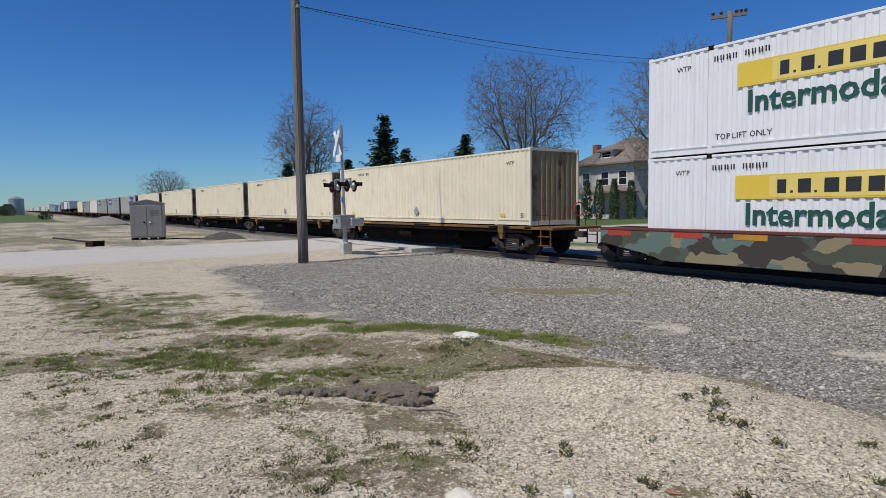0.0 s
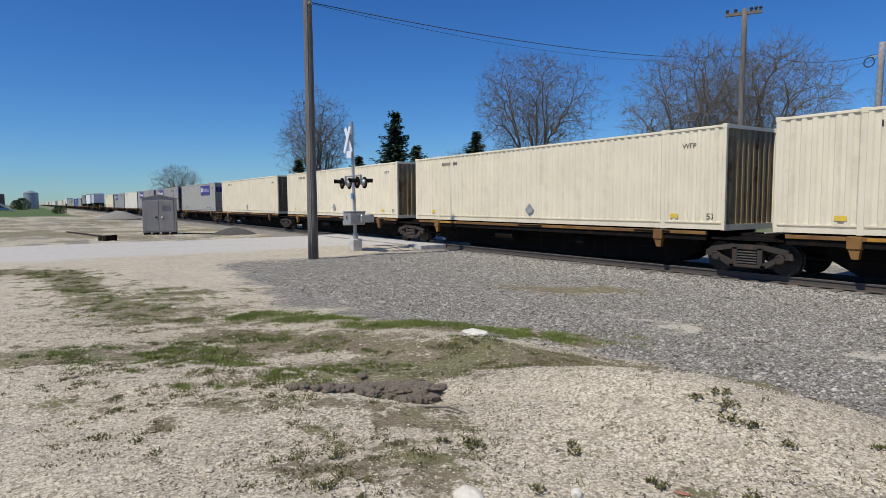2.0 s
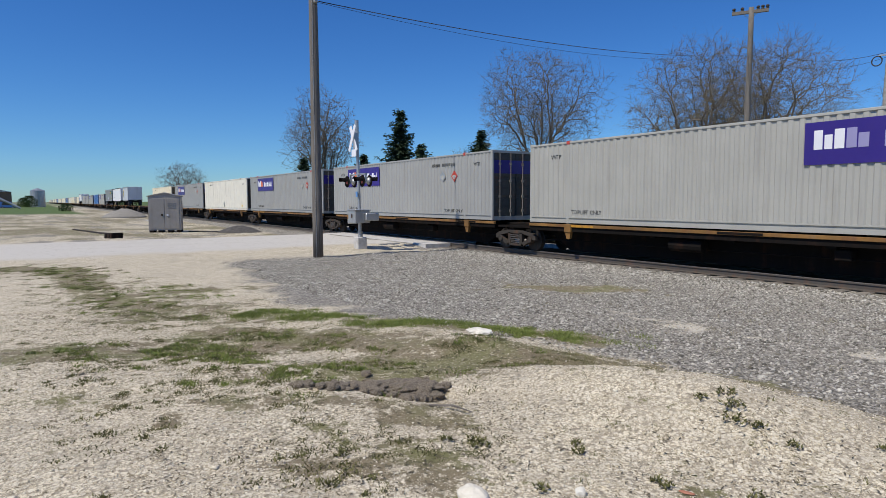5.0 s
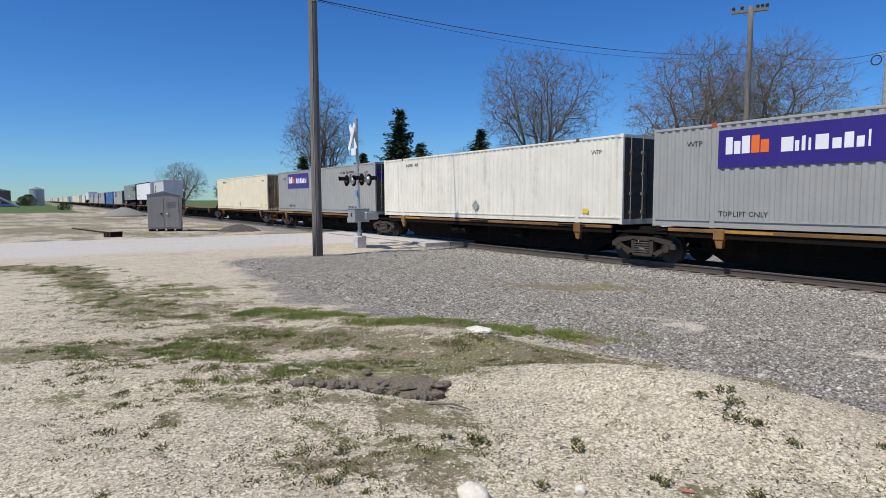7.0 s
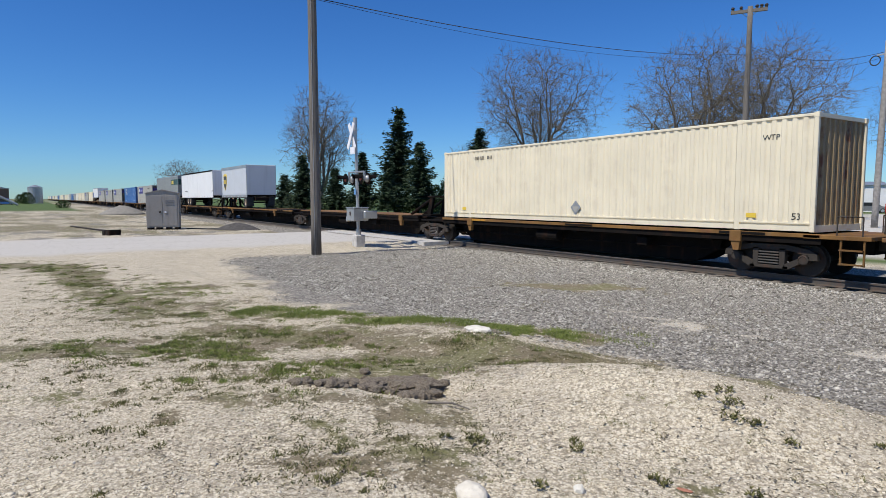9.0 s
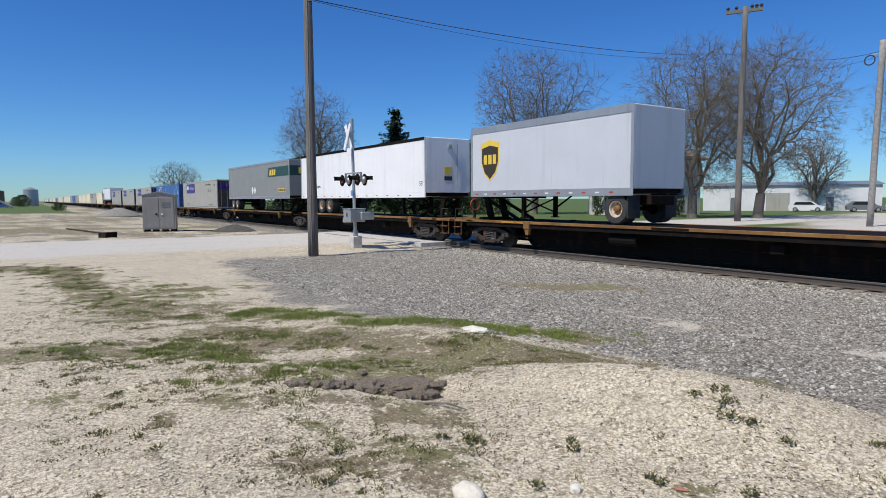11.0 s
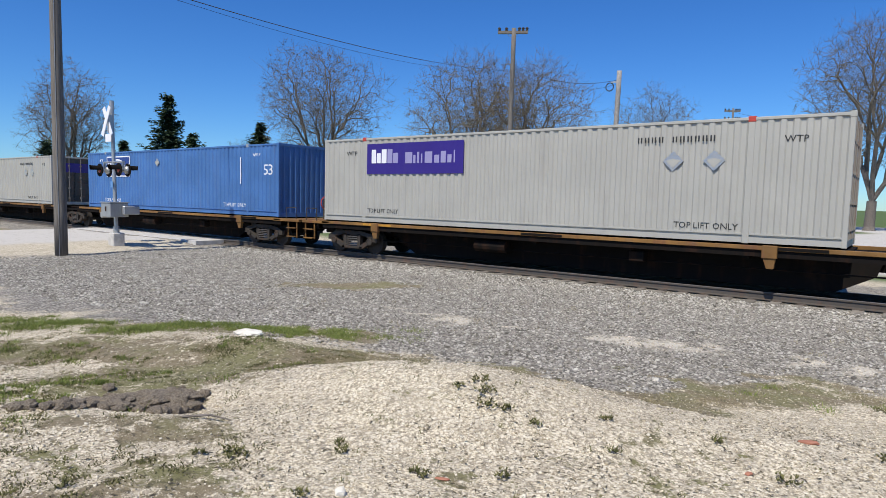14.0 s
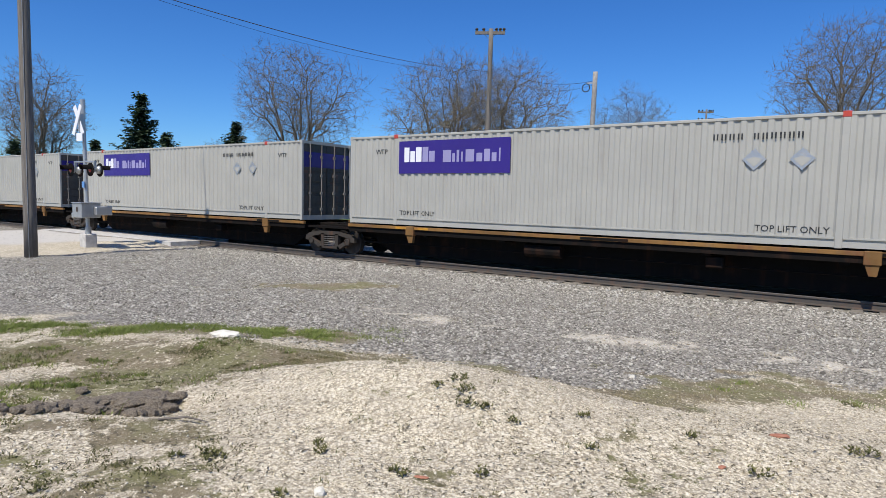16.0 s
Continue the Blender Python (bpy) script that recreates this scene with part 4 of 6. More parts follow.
def truck(parent, x):
    """A four-wheeled bogie with cast side frames."""
    y = 0.99
    t = part("truck", Mesh().box(x - 0.22, x + 0.22, -1.0, 1.0, 0.42, 0.72, 0.03), IRON, parent, "dark cast-iron bogie")
    for s in (-1, 1):
        y0, y1 = (-y - 0.09, -y + 0.06) if s < 0 else (y - 0.06, y + 0.09)
        fr = Mesh()
        top = [(x - 1.22, 0.44), (x - 1.2, 0.60), (x - 1.02, 0.70), (x - 0.45, 0.80), (x + 0.45, 0.80), (x + 1.02, 0.70), (x + 1.2, 0.60), (x + 1.22, 0.44)]
        low = [(x - 1.02, 0.52), (x - 0.86, 0.58), (x - 0.45, 0.66), (x + 0.45, 0.66), (x + 0.86, 0.58), (x + 1.02, 0.52)]
        fr.prism(top[:2] + [top[2]] + [top[3], top[4]] + top[5:] + [(x + 1.0, 0.44)] + low[::-1] + [(x - 1.0, 0.44)], y0, y1)
        for k in (-1, 1):
            fr.prism([(x + k * 0.98, 0.44), (x + k * 0.98, 0.58), (x + k * 0.42, 0.30), (x + k * 0.36, 0.18), (x + k * 0.52, 0.18)], y0, y1)
            fr.box(min(x + k * 0.28, x + k * 0.42), max(x + k * 0.28, x + k * 0.42), y0, y1, 0.24, 0.70)
            fr.lathe([(y0 - 0.04, 0.13), (y0 - 0.055, 0.10), (y1, 0.13)] if s < 0 else [(y0, 0.13), (y1 + 0.055, 0.10)], "y", 12, (x + k * 0.89, 0, 0.44))
        fr.box(x - 0.52, x + 0.52, y0, y1, 0.16, 0.26, 0.02)
        part("side_frame", fr, IRON, t)
        sp = Mesh()
        for j in range(5):
            sp.box(x - 0.27, x + 0.27, y0 - 0.012 if s < 0 else y0, y1 if s < 0 else y1 + 0.012, 0.285 + j * 0.072, 0.285 + j * 0.072 + 0.036, 0.008)
        part("spring_group", sp, SPRINGS, t)
        for k in (-1, 1):
            yy = s * 0.7535
            wh = Mesh().lathe([(yy + s * 0.07, 0.30), (yy + s * 0.07, 0.415), (yy - s * 0.055, 0.425), (yy - s * 0.06, 0.452), (yy - s * 0.085, 0.447), (yy - s * 0.085, 0.30)], "y", 28, (x + k * 0.89, 0, 0.425))
            wh.lathe([(yy + s * 0.03, 0.31), (yy + s * 0.055, 0.12), (yy + s * 0.085, 0.11), (yy + s * 0.085, 0.0)], "y", 20, (x + k * 0.89, 0, 0.425))
            part("wheel", wh, WHEELRIM, t, "worn steel wheel", smooth=False)
    for k in (-1, 1):
        part("axle", Mesh().rod((x + k * 0.89, -0.95, 0.425), (x + k * 0.89, 0.95, 0.425), 0.075, n=10), IRON, t)
    part("center_plate", Mesh().lathe([(0.70, 0.42), (0.86, 0.36)], "z", 16, (x, 0, 0)), CARBLACK, t)
    return t


def rail_car(a, b, end_a, end_b, load, style):
    """One platform of a spine car from x = 0 at its leading end back to -(a - b); ends are joint or coupler."""
    L = a - b
    car = empty("rail_car")
    sill = CARRUST if style != 1 else CARBLACK
    spine = Mesh().box(-L + 0.3, -0.3, -0.34, 0.34, 0.62, 1.06, 0.02)
    fa, fb = (4.05 if end_a == "coupler" else 1.6), (4.05 if end_b == "coupler" else 1.6)
    spine.prism([(-fa, 0.98), (-fa - 0.15, 0.52), (-fa - 0.9, 0.12), (-L + fb + 0.9, 0.12), (-L + fb + 0.15, 0.52), (-L + fb, 0.98)], -0.5, 0.5)
    part("spine_beam", spine, CARBLACK, car, "black box spine beam")
    x0, x1 = (-L + 1.1, -1.1)
    for s in (-1, 1):
        yo = s * (WID + 0.0)
        lo, hi = min(yo, yo - s * 0.12), max(yo, yo - s * 0.12)
        m = Mesh().box(x0, x1, lo, hi, 1.015, 1.115, 0.01)
        web = Mesh().box(x0, x1, min(yo - s * 0.05, yo - s * 0.08), max(yo - s * 0.05, yo - s * 0.08), 0.86, 1.015)
        part("sill_web", web, CARBLACK, car)
        part("side_sill", m, sill, car, "rusty yellow side sill")
        for k in range(3):
            xa = x0 + (x1 - x0) * (0.12 + 0.36 * k)
            part("sill_panel", Mesh().box(xa, xa + 1.3, yo - 0.004 if s < 0 else yo - 0.002, yo + 0.002 if s < 0 else yo + 0.004, 1.03, 1.10), CARYELLOW if k == 0 else CARBLACK, car)
    for xx in np.linspace(x0 + 0.4, x1 - 0.4, 7):
        part("cross_bearer", Mesh().box(xx - 0.09, xx + 0.09, -WID + 0.14, WID - 0.14, 0.80, 1.0), CARBLACK, car)
    for xx in (-(L - LEN) / 2 - 1.98, -(L - LEN) / 2 - LEN + 1.98):
        for s in (-1, 1):
            br = Mesh().box(xx - 0.16, xx + 0.16, min(s * 1.15, s * 1.33), max(s * 1.15, s * 1.33), 0.83, 1.13, 0.015)
            br.prism([(xx - 0.13, 0.83), (xx - 0.05, 0.60), (xx + 0.10, 0.60), (xx + 0.13, 0.83)], min(s * 1.18, s * 1.30), max(s * 1.18, s * 1.30))
            part("container_bracket", br, CARRUST if s < 0 else CARBLACK, car, "rust-red container bracket")
    dw = 1.27 if load == "hitch" else 0.9
    part("deck", Mesh().box(-L + 0.4, -2.2, -dw, dw, 1.06, 1.10), CARBLACK, car)
    tank = Mesh().rod((-L * 0.55, -0.95, 0.62), (-L * 0.55 - 1.1, -0.95, 0.62), 0.19, n=12)
    part("air_tank", tank, CARBLACK, car)
    part("brake_pipe", Mesh().rod((-L + 1.5, -0.8, 0.5), (-1.5, -0.8, 0.55), 0.022, n=6), CARBLACK, car)
    part("brake_valve", Mesh().box(-L * 0.36, -L * 0.36 + 0.4, -1.05, -0.75, 0.5, 0.78, 0.03), CARBLACK, car)
    for xe, kind, d in ((0.0, end_a, -1), (-L, end_b, 1)):
        if kind == "coupler":
            truck(car, xe + d * 2.45)
            c = Mesh().box(min(xe + d * 0.5, xe - d * 0.35), max(xe + d * 0.5, xe - d * 0.35), -0.12, 0.12, 0.72, 0.95, 0.02)
            part("coupler", c, IRON, car)
            plat = Mesh().box(min(xe, xe + d * 1.5), max(xe, xe + d * 1.5), -WID, WID, 1.0, 1.1, 0.01)
            part("end_platform", plat, CARRUST, car)
            for s in (-1, 1):
                ys = s * 1.24
                for z in (0.42, 0.75):
                    part("step", Mesh().box(min(xe + d * 0.15, xe + d * 0.65), max(xe + d * 0.15, xe + d * 0.65), ys - 0.12, ys + 0.03, z, z + 0.03), CARRUST, car)
                for k in (0.15, 0.65):
                    part("step_post", Mesh().box(xe + d * k - 0.02, xe + d * k + 0.02, ys - 0.02, ys + 0.02, 0.40, 1.02), CARRUST, car)
                rail = Mesh().rod((xe + d * 0.2, ys, 1.1), (xe + d * 0.2, ys, 1.55), 0.016, n=6).rod((xe + d * 0.2, ys, 1.55), (xe + d * 0.75, ys, 1.55), 0.016, n=6).rod((xe + d * 0.75, ys, 1.55), (xe + d * 0.75, ys, 1.1), 0.016, n=6)
                part("grab_rail", rail, IRON, car)
            if end_a == "coupler" and d == -1:
                part("brake_wheel", Mesh().lathe([(xe - 0.3, 0.26), (xe - 0.26, 0.28), (xe - 0.24, 0.26), (xe - 0.26, 0.23), (xe - 0.3, 0.26)], "x", 16, (0, 0.35, 1.75), False), RED, car)
                part("brake_stand", Mesh().box(xe - 0.36, xe - 0.28, 0.28, 0.42, 1.1, 1.9), IRON, car)
        elif d == -1:
            truck(car, xe)
            art = Mesh().box(xe - 0.95, xe + 0.95, -0.42, 0.42, 0.86, 1.02, 0.02)
            art.box(xe - 1.0, xe + 1.0, -1.15, -0.7, 0.9, 0.97)
            part("articulation", art, CARBLACK, car)
    if load == "hitch":
        hitch(car, -1.9 if style != 2 else -L + 1.6, 1 if style != 2 else -1)
    if load == "empty":
        hitch(car, -1.3, 1)
        part("runway", Mesh().box(-L + 0.5, -2.6, -1.2, 1.2, 1.10, 1.135), CARRUST, car, "rusty trailer runway deck")
    return car


def hitch(car, x, d):
    """A trailer hitch: raised stanchion with its diagonal strut and head plate."""
    h = Mesh()
    for s in (-0.4, 0.4):
        h.prism([(x - 0.18 - d * 0.15, 1.1), (x + 0.18 - d * 0.15, 1.1), (x + 0.14 + d * 0.2, 2.05), (x - 0.14 + d * 0.2, 2.05)], s - 0.06, s + 0.06)
        h.rod((x - d * 1.9, s, 1.15), (x + d * 0.1, s, 1.95), 0.07, n=6)
    h.box(x - 0.35 + d * 0.2, x + 0.35 + d * 0.2, -0.5, 0.5, 2.02, 2.10, 0.02)
    h.box(x - 0.5, x + 0.3, -0.6, 0.6, 1.1, 1.2, 0.02)
    part("trailer_hitch", h, CARBLACK, car, "black steel trailer hitch")


def semi_trailer(kind):
    """A van trailer; x from -length to 0 (leading end), z = 0 at the wheels' foot."""
    L = 8.55 if kind == "parcel" else 16.15
    paint = {"parcel": TRAILERPALE, "white": WHITE, "green": TRAILERGREY, "tall": WHITE}[kind]
    nose = -L if kind == "parcel" else 0.0        # the hitch end
    top = empty("semi_trailer")
    z0, z1, w = 0.93, 3.80, 1.295
    part("body", Mesh().box(-L, 0, -w, w, z0 + 0.22, z1, 0.03), paint, top)
    for s in (-1, 1):
        y0, y1 = min(s * w, s * (w + 0.018)), max(s * w, s * (w + 0.018))
        part("bottom_rail", Mesh().box(-L + 0.01, -0.01, y0, y1, z0, z0 + 0.24, 0.006), GALV if kind != "white" else WHITE, top)
        part("top_rail", Mesh().box(-L + 0.01, -0.01, y0, y1, z1 - (0.26 if kind == "parcel" else 0.14), z1 + 0.004, 0.006), GALV if kind != "white" else CARBLACK, top)
        for x in (-L + 0.06, -0.06):
            part("corner_post", Mesh().box(x - 0.06, x + 0.06, y0 - 0.002, y1 + 0.002, z0, z1 + 0.006, 0.006), GALV, top)
    n = int(L / 0.62)
    for i in range(n):
        x = -L + 0.35 + i * (L - 0.7) / n
        part("reflector", Mesh().box(x, x + 0.17, -w - 0.024, -w - 0.016, z0 + 0.09, z0 + 0.14), RED if i % 2 == 0 or kind == "green" else LETTERWHITE, top)
    seams = Mesh()
    for i in range(1, int(L / 1.22)):
        seams.box(-L + i * 1.22 - 0.012, -L + i * 1.22 + 0.012, -w - 0.003, -w + 0.001, z0 + 0.24, z1 - 0.15)
    part("panel_seams", seams, paint, top)
    part("floor", Mesh().box(-L + 0.1, -0.1, -w + 0.05, w - 0.05, z0 + 0.08, z0 + 0.23), CARBLACK, top)
    d = 1 if nose == 0 else -1
    inset = 3.3 if kind == "white" else 1.05
    wheels = [nose - d * (L - inset), nose - d * (L - inset - 1.26)] if kind != "parcel" else [nose - d * (L - 0.75)]
    for x in wheels:
        for s in (-1, 1):
            ty = Mesh().lathe([(s * 1.22, 0.27), (s * 1.24, 0.30), (s * 1.24, 0.46), (s * 1.20, 0.50), (s * 0.72, 0.50), (s * 0.68, 0.46), (s * 0.68, 0.2)], "y", 28, (x, 0, 0.50), False)
            t = part("tyre", ty, RUBBER, top)
            rim = part("rim", Mesh().lathe([(s * 1.225, 0.275), (s * 1.21, 0.245), (s * 1.14, 0.225), (s * 1.12, 0.18), (s * 1.09, 0.10), (s * 1.09, 0.02)], "y", 24, (x, 0, 0.50), False), HUBRIM, t, "pale dusty wheel rim")
            hub = Mesh().lathe([(s * 1.09, 0.13), (s * 1.19, 0.11), (s * 1.22, 0.06), (s * 1.22, 0.0)], "y", 16, (x, 0, 0.50))
            for q in range(8):
                hub.rod((x + 0.165 * math.cos(q * 0.785), s * 1.10, 0.5 + 0.165 * math.sin(q * 0.785)), (x + 0.165 * math.cos(q * 0.785), s * 1.15, 0.5 + 0.165 * math.sin(q * 0.785)), 0.016, n=5)
            part("hub", hub, CARRUST, top, "dark rusty wheel hub")
        part("axle", Mesh().rod((x, -1.1, 0.5), (x, 1.1, 0.5), 0.07, n=8), CARBLACK, top)
    bx = min(wheels) if d > 0 else max(wheels)
    part("suspension", Mesh().box(min(wheels) - 0.8, max(wheels) + 0.9, -0.6, 0.6, 0.62, 0.95, 0.03), CARBLACK, top)
    flap = nose - d * (L - inset + 0.8)
    for s in (-0.95, 0.95):
        part("mud_flap", Mesh().box(flap - 0.01, flap + 0.01, s - 0.3, s + 0.3, 0.2, 0.95), RUBBER, top)
    lg = nose - d * 2.9
    for s in (-0.85, 0.85):
        g = Mesh().box(lg - 0.07, lg + 0.07, s - 0.07, s + 0.07, 0.12, 0.98).box(lg - 0.12, lg + 0.12, s - 0.12, s + 0.12, 0.08, 0.12)
        g.rod((lg, s, 0.45), (lg - d * 0.9, s, 0.95), 0.035, n=6)
        part("landing_leg", g, CARBLACK, top)
    part("leg_brace", Mesh().rod((lg, -0.8, 0.3), (lg, 0.8, 0.85), 0.03, n=6).rod((lg, 0.8, 0.3), (lg, -0.8, 0.85), 0.03, n=6), CARBLACK, top)
    part("kingpin_plate", Mesh().box(min(nose - d * 0.3, nose - d * 2.2), max(nose - d * 0.3, nose - d * 2.2), -1.0, 1.0, 0.86, 0.94), CARBLACK, top)
    flat = -w - 0.003
    if kind == "parcel":
        x, z = -L + 1.3, 2.38
        shield = [(x - 0.58, z + 0.72), (x, z + 0.86), (x + 0.58, z + 0.72), (x + 0.58, z - 0.05), (x + 0.38, z - 0.5), (x, z - 0.8), (x - 0.38, z - 0.5), (x - 0.58, z - 0.05)]
        sh = part("shield_sign", Mesh().prism(shield, flat - 0.006, flat + 0.002), YELLOW, top, "gold and brown shield shape")
        part("shield_field", Mesh().prism([(x + (a - x) * 0.90, z + (b - z) * (0.90 if b < z else 0.74)) for a, b in shield], flat - 0.01, flat - 0.005), BROWNPANEL, sh)
        for a, w2 in ((-0.40, 0.22), (-0.10, 0.22), (0.20, 0.20)):
            part("shield_shape", Mesh().box(x + a, x + a + w2, flat - 0.014, flat - 0.009, z - 0.12, z + 0.26, 0.002), YELLOW, sh)
    if kind == "white":
        for gx0 in (-L + 0.1, -L + 0.95):
            part("rear_guard", Mesh().prism([(gx0, 0.1), (gx0 + 0.18, 0.1), (gx0 + 0.42, 0.95), (gx0 + 0.2, 0.95)], -1.0 if gx0 < -L + 1 else 0.7, -0.6 if gx0 < -L + 1 else 1.0), CARBLACK, top, "black slanted steel guard")
        lettering("lettering", "AIR-RIDE EQUIPPED", 0.2, LETTERBLACK, top, pose(-L + 2.1, flat, 1.60, 90, 0, 0), "black painted words AIR-RIDE EQUIPPED", 0.72, 0.004)
        lettering("lettering", "53'", 0.3, LETTERBLACK, top, pose(-0.62, flat, 1.5, 90, 0, 0), "black painted number 53")
        part("refrigeration_lamp", Mesh().box(0.0, 0.12, -0.1, 0.15, 3.3, 3.5, 0.02), GALV, top)
        part("end_plate", Mesh().box(0.0, 0.012, -0.25, 0.2, 2.05, 2.4), YELLOW, top)
        part("end_plate", Mesh().box(0.0, 0.012, -0.25, 0.2, 1.75, 1.95), LETTERBLACK, top)
        part("air_hose", Mesh().rod((0.04, 0.5, 1.4), (0.04, 0.5, 3.5), 0.02, n=6), GALV, top)
    if kind == "green":
        part("green_band", Mesh().prism([(-4.9, 2.62), (-0.125, 2.62), (-0.125, 3.34), (-4.65, 3.34)], flat - 0.003, flat + 0.002), TRAILERGREEN, top, "dark green painted band")
        part("green_band", Mesh().box(0.0, 0.005, -w + 0.05, w - 0.05, 2.62, 3.34), TRAILERGREEN, top)
        for a in (-4.45, -3.95, -3.47):
            part("logo_shape", Mesh().prism([(a, 2.74), (a + 0.36, 2.74), (a + 0.48, 3.18), (a + 0.12, 3.18)], flat - 0.008, flat - 0.002), YELLOW, top)
        for a in (-0.6, -0.25, 0.1):
            part("logo_shape", Mesh().box(0.004, 0.009, a, a + 0.27, 2.76, 3.2), YELLOW, top)
        part("number_plate", Mesh().box(-2.55, -0.95, flat - 0.004, flat + 0.002, 1.44, 1.70), YELLOW, top, "yellow strip with dark bars")
        for i in range(10):
            part("number_bar", Mesh().box(-2.48 + i * 0.15, -2.38 + i * 0.15, flat - 0.007, flat - 0.003, 1.49, 1.65), LETTERBLACK, top)
        for a in (-8.9, -8.25):
            part("placard", Mesh().prism([(a - 0.26, 1.62), (a, 1.3), (a + 0.26, 1.62), (a, 1.94)], flat - 0.01, flat + 0.002), LETTERWHITE, top, "white diamond placard")
        part("placard", Mesh().add([(0.012, 0.2, 1.3), (0.012, 0.5, 1.65), (0.012, 0.2, 2.0), (0.012, -0.1, 1.65), (0.0, 0.2, 1.3), (0.0, 0.5, 1.65), (0.0, 0.2, 2.0), (0.0, -0.1, 1.65)], [(0, 1, 2, 3), (7, 6, 5, 4), (0, 4, 5, 1), (1, 5, 6, 2), (2, 6, 7, 3), (3, 7, 4, 0)]), LETTERWHITE, top)
        lettering("lettering", "LIFT", 0.14, LETTERBLACK, top, pose(-3.35, flat, 1.58, 90, 0, 0), "small painted word LIFT")
    if kind == "tall":
        part("lower_panel", Mesh().box(-L + 0.5, -L + 2.6, flat - 0.004, flat + 0.002, 1.2, 2.6), BLUEDARK, top)
    return top


def well_car(a, b):
    L = a - b
    car = empty("well_car")
    for s in (-1, 1):
        y0, y1 = (-1.52, -1.40) if s < 0 else (1.40, 1.52)
        m = Mesh().prism([(-0.9, 1.16), (-0.9, 0.72), (-2.7, 0.42), (-3.2, 0.26), (-L + 3.2, 0.26), (-L + 2.7, 0.42), (-L + 0.9, 0.72), (-L + 0.9, 1.16)], y0, y1)
        part("side_wall", m, CAMO, car, "well side covered in faded graffiti paint")
        part("top_chord", Mesh().box(-L + 0.9, -0.9, y0 - 0.02, y1 + 0.02, 1.12, 1.20, 0.01), painted("maroon_paint", (0.16, 0.035, 0.025), 0.6, 0.4), car)
        for k, mt in ((1.2, RED), (3.6, RED), (5.4, CARYELLOW), (8.2, RED), (11.0, CARYELLOW)):
            part("stencil_panel", Mesh().box(-L + k, -L + k + 0.9, y0 - 0.006 if s < 0 else y1, y0 if s < 0 else y1 + 0.006, 0.95, 1.1), mt, car)
    part("well_floor", Mesh().box(-L + 2.8, -2.8, -1.4, 1.4, 0.26, 0.34), CARBLACK, car)
    for xe, d in ((0, -1), (-L, 1)):
        truck(car, xe + d * 1.6)
        part("end_frame", Mesh().box(min(xe + d * 0.3, xe + d * 2.9), max(xe + d * 0.3, xe + d * 2.9), -0.6, 0.6, 0.85, 1.15, 0.02), CARBLACK, car)
        part("end_platform", Mesh().box(min(xe + d * 0.3, xe + d * 1.0), max(xe + d * 0.3, xe + d * 1.0), -1.4, 1.4, 1.02, 1.1), CARRUST, car)
        part("coupler", Mesh().box(min(xe + d * 0.5, xe - d * 0.3), max(xe + d * 0.5, xe - d * 0.3), -0.12, 0.12, 0.72, 0.95, 0.02), IRON, car)
    return car


# platforms in running order: leading end, trailing end, ends, load, variety
CARS = [
    (-15.9, -33.8, "coupler", "joint", "", 0), (-33.8, -51.35, "joint", "joint", "", 0), (-51.35, -69.0, "joint", "joint", "", 0), (-69.0, -87.2, "joint", "joint", "", 0), (-87.2, -105.7, "joint", "coupler", "", 0),
    (-105.9, -124.4, "coupler", "joint", "", 0), (-124.4, -142.6, "joint", "joint", "", 0), (-142.6, -160.3, "joint", "joint", "", 0), (-160.3, -177.7, "joint", "joint", "", 0), (-177.7, -195.7, "joint", "coupler", "", 0),
    (-195.9, -214.6, "coupler", "joint", "", 0), (-214.6, -232.4, "joint", "joint", "empty", 1), (-232.4, -254.6, "joint", "coupler", "hitch", 2),
    (-254.8, -274.0, "coupler", "joint", "hitch", 0), (-274.0, -293.6, "joint", "joint", "hitch", 0), (-293.6, -313.3, "joint", "coupler", "", 0),
    (-313.5, -333.2, "coupler", "joint", "", 0), (-333.2, -353.0, "joint", "joint", "", 0), (-353.0, -371.6, "joint", "joint", "", 0), (-371.6, -390.4, "joint", "coupler", "", 0),
    (-390.6, -409.5, "coupler", "joint", "hitch", 0),
]
LOADS = [("cream", -17.05), ("cream", -34.4), ("cream", -51.9), ("cream", -69.9), ("creamdoor", -88.2), ("greyfront", -107.1), ("coolgrey", -125.6), ("coolgrey", -143.6), ("ivory", -160.95), ("coolgrey", -178.2), ("cream", -197.16),
         ("grey", -295.9), ("blue", -314.7), ("grey", -335.65), ("grey", -354.2), ("grey", -372.9)]
TRAILERS = [("parcel", -244.6), ("white", -256.75), ("green", -275.2), ("tall", -391.6)]
x = -409.5
order = ["cream", "grey", "cream", "cream", "ivory", "grey", "blue", "grey", "ivory", "creamdoor"]
i = 0
while x > -1050:
    coupled = i % 5 == 4
    CARS.append((x, x - 18.0, "joint" if i % 5 else "coupler", "coupler" if coupled else "joint", "", 0))
    LOADS.append((order[i % 10], x - 0.9))
    x -= 18.2 if coupled else 18.0
    i += 1

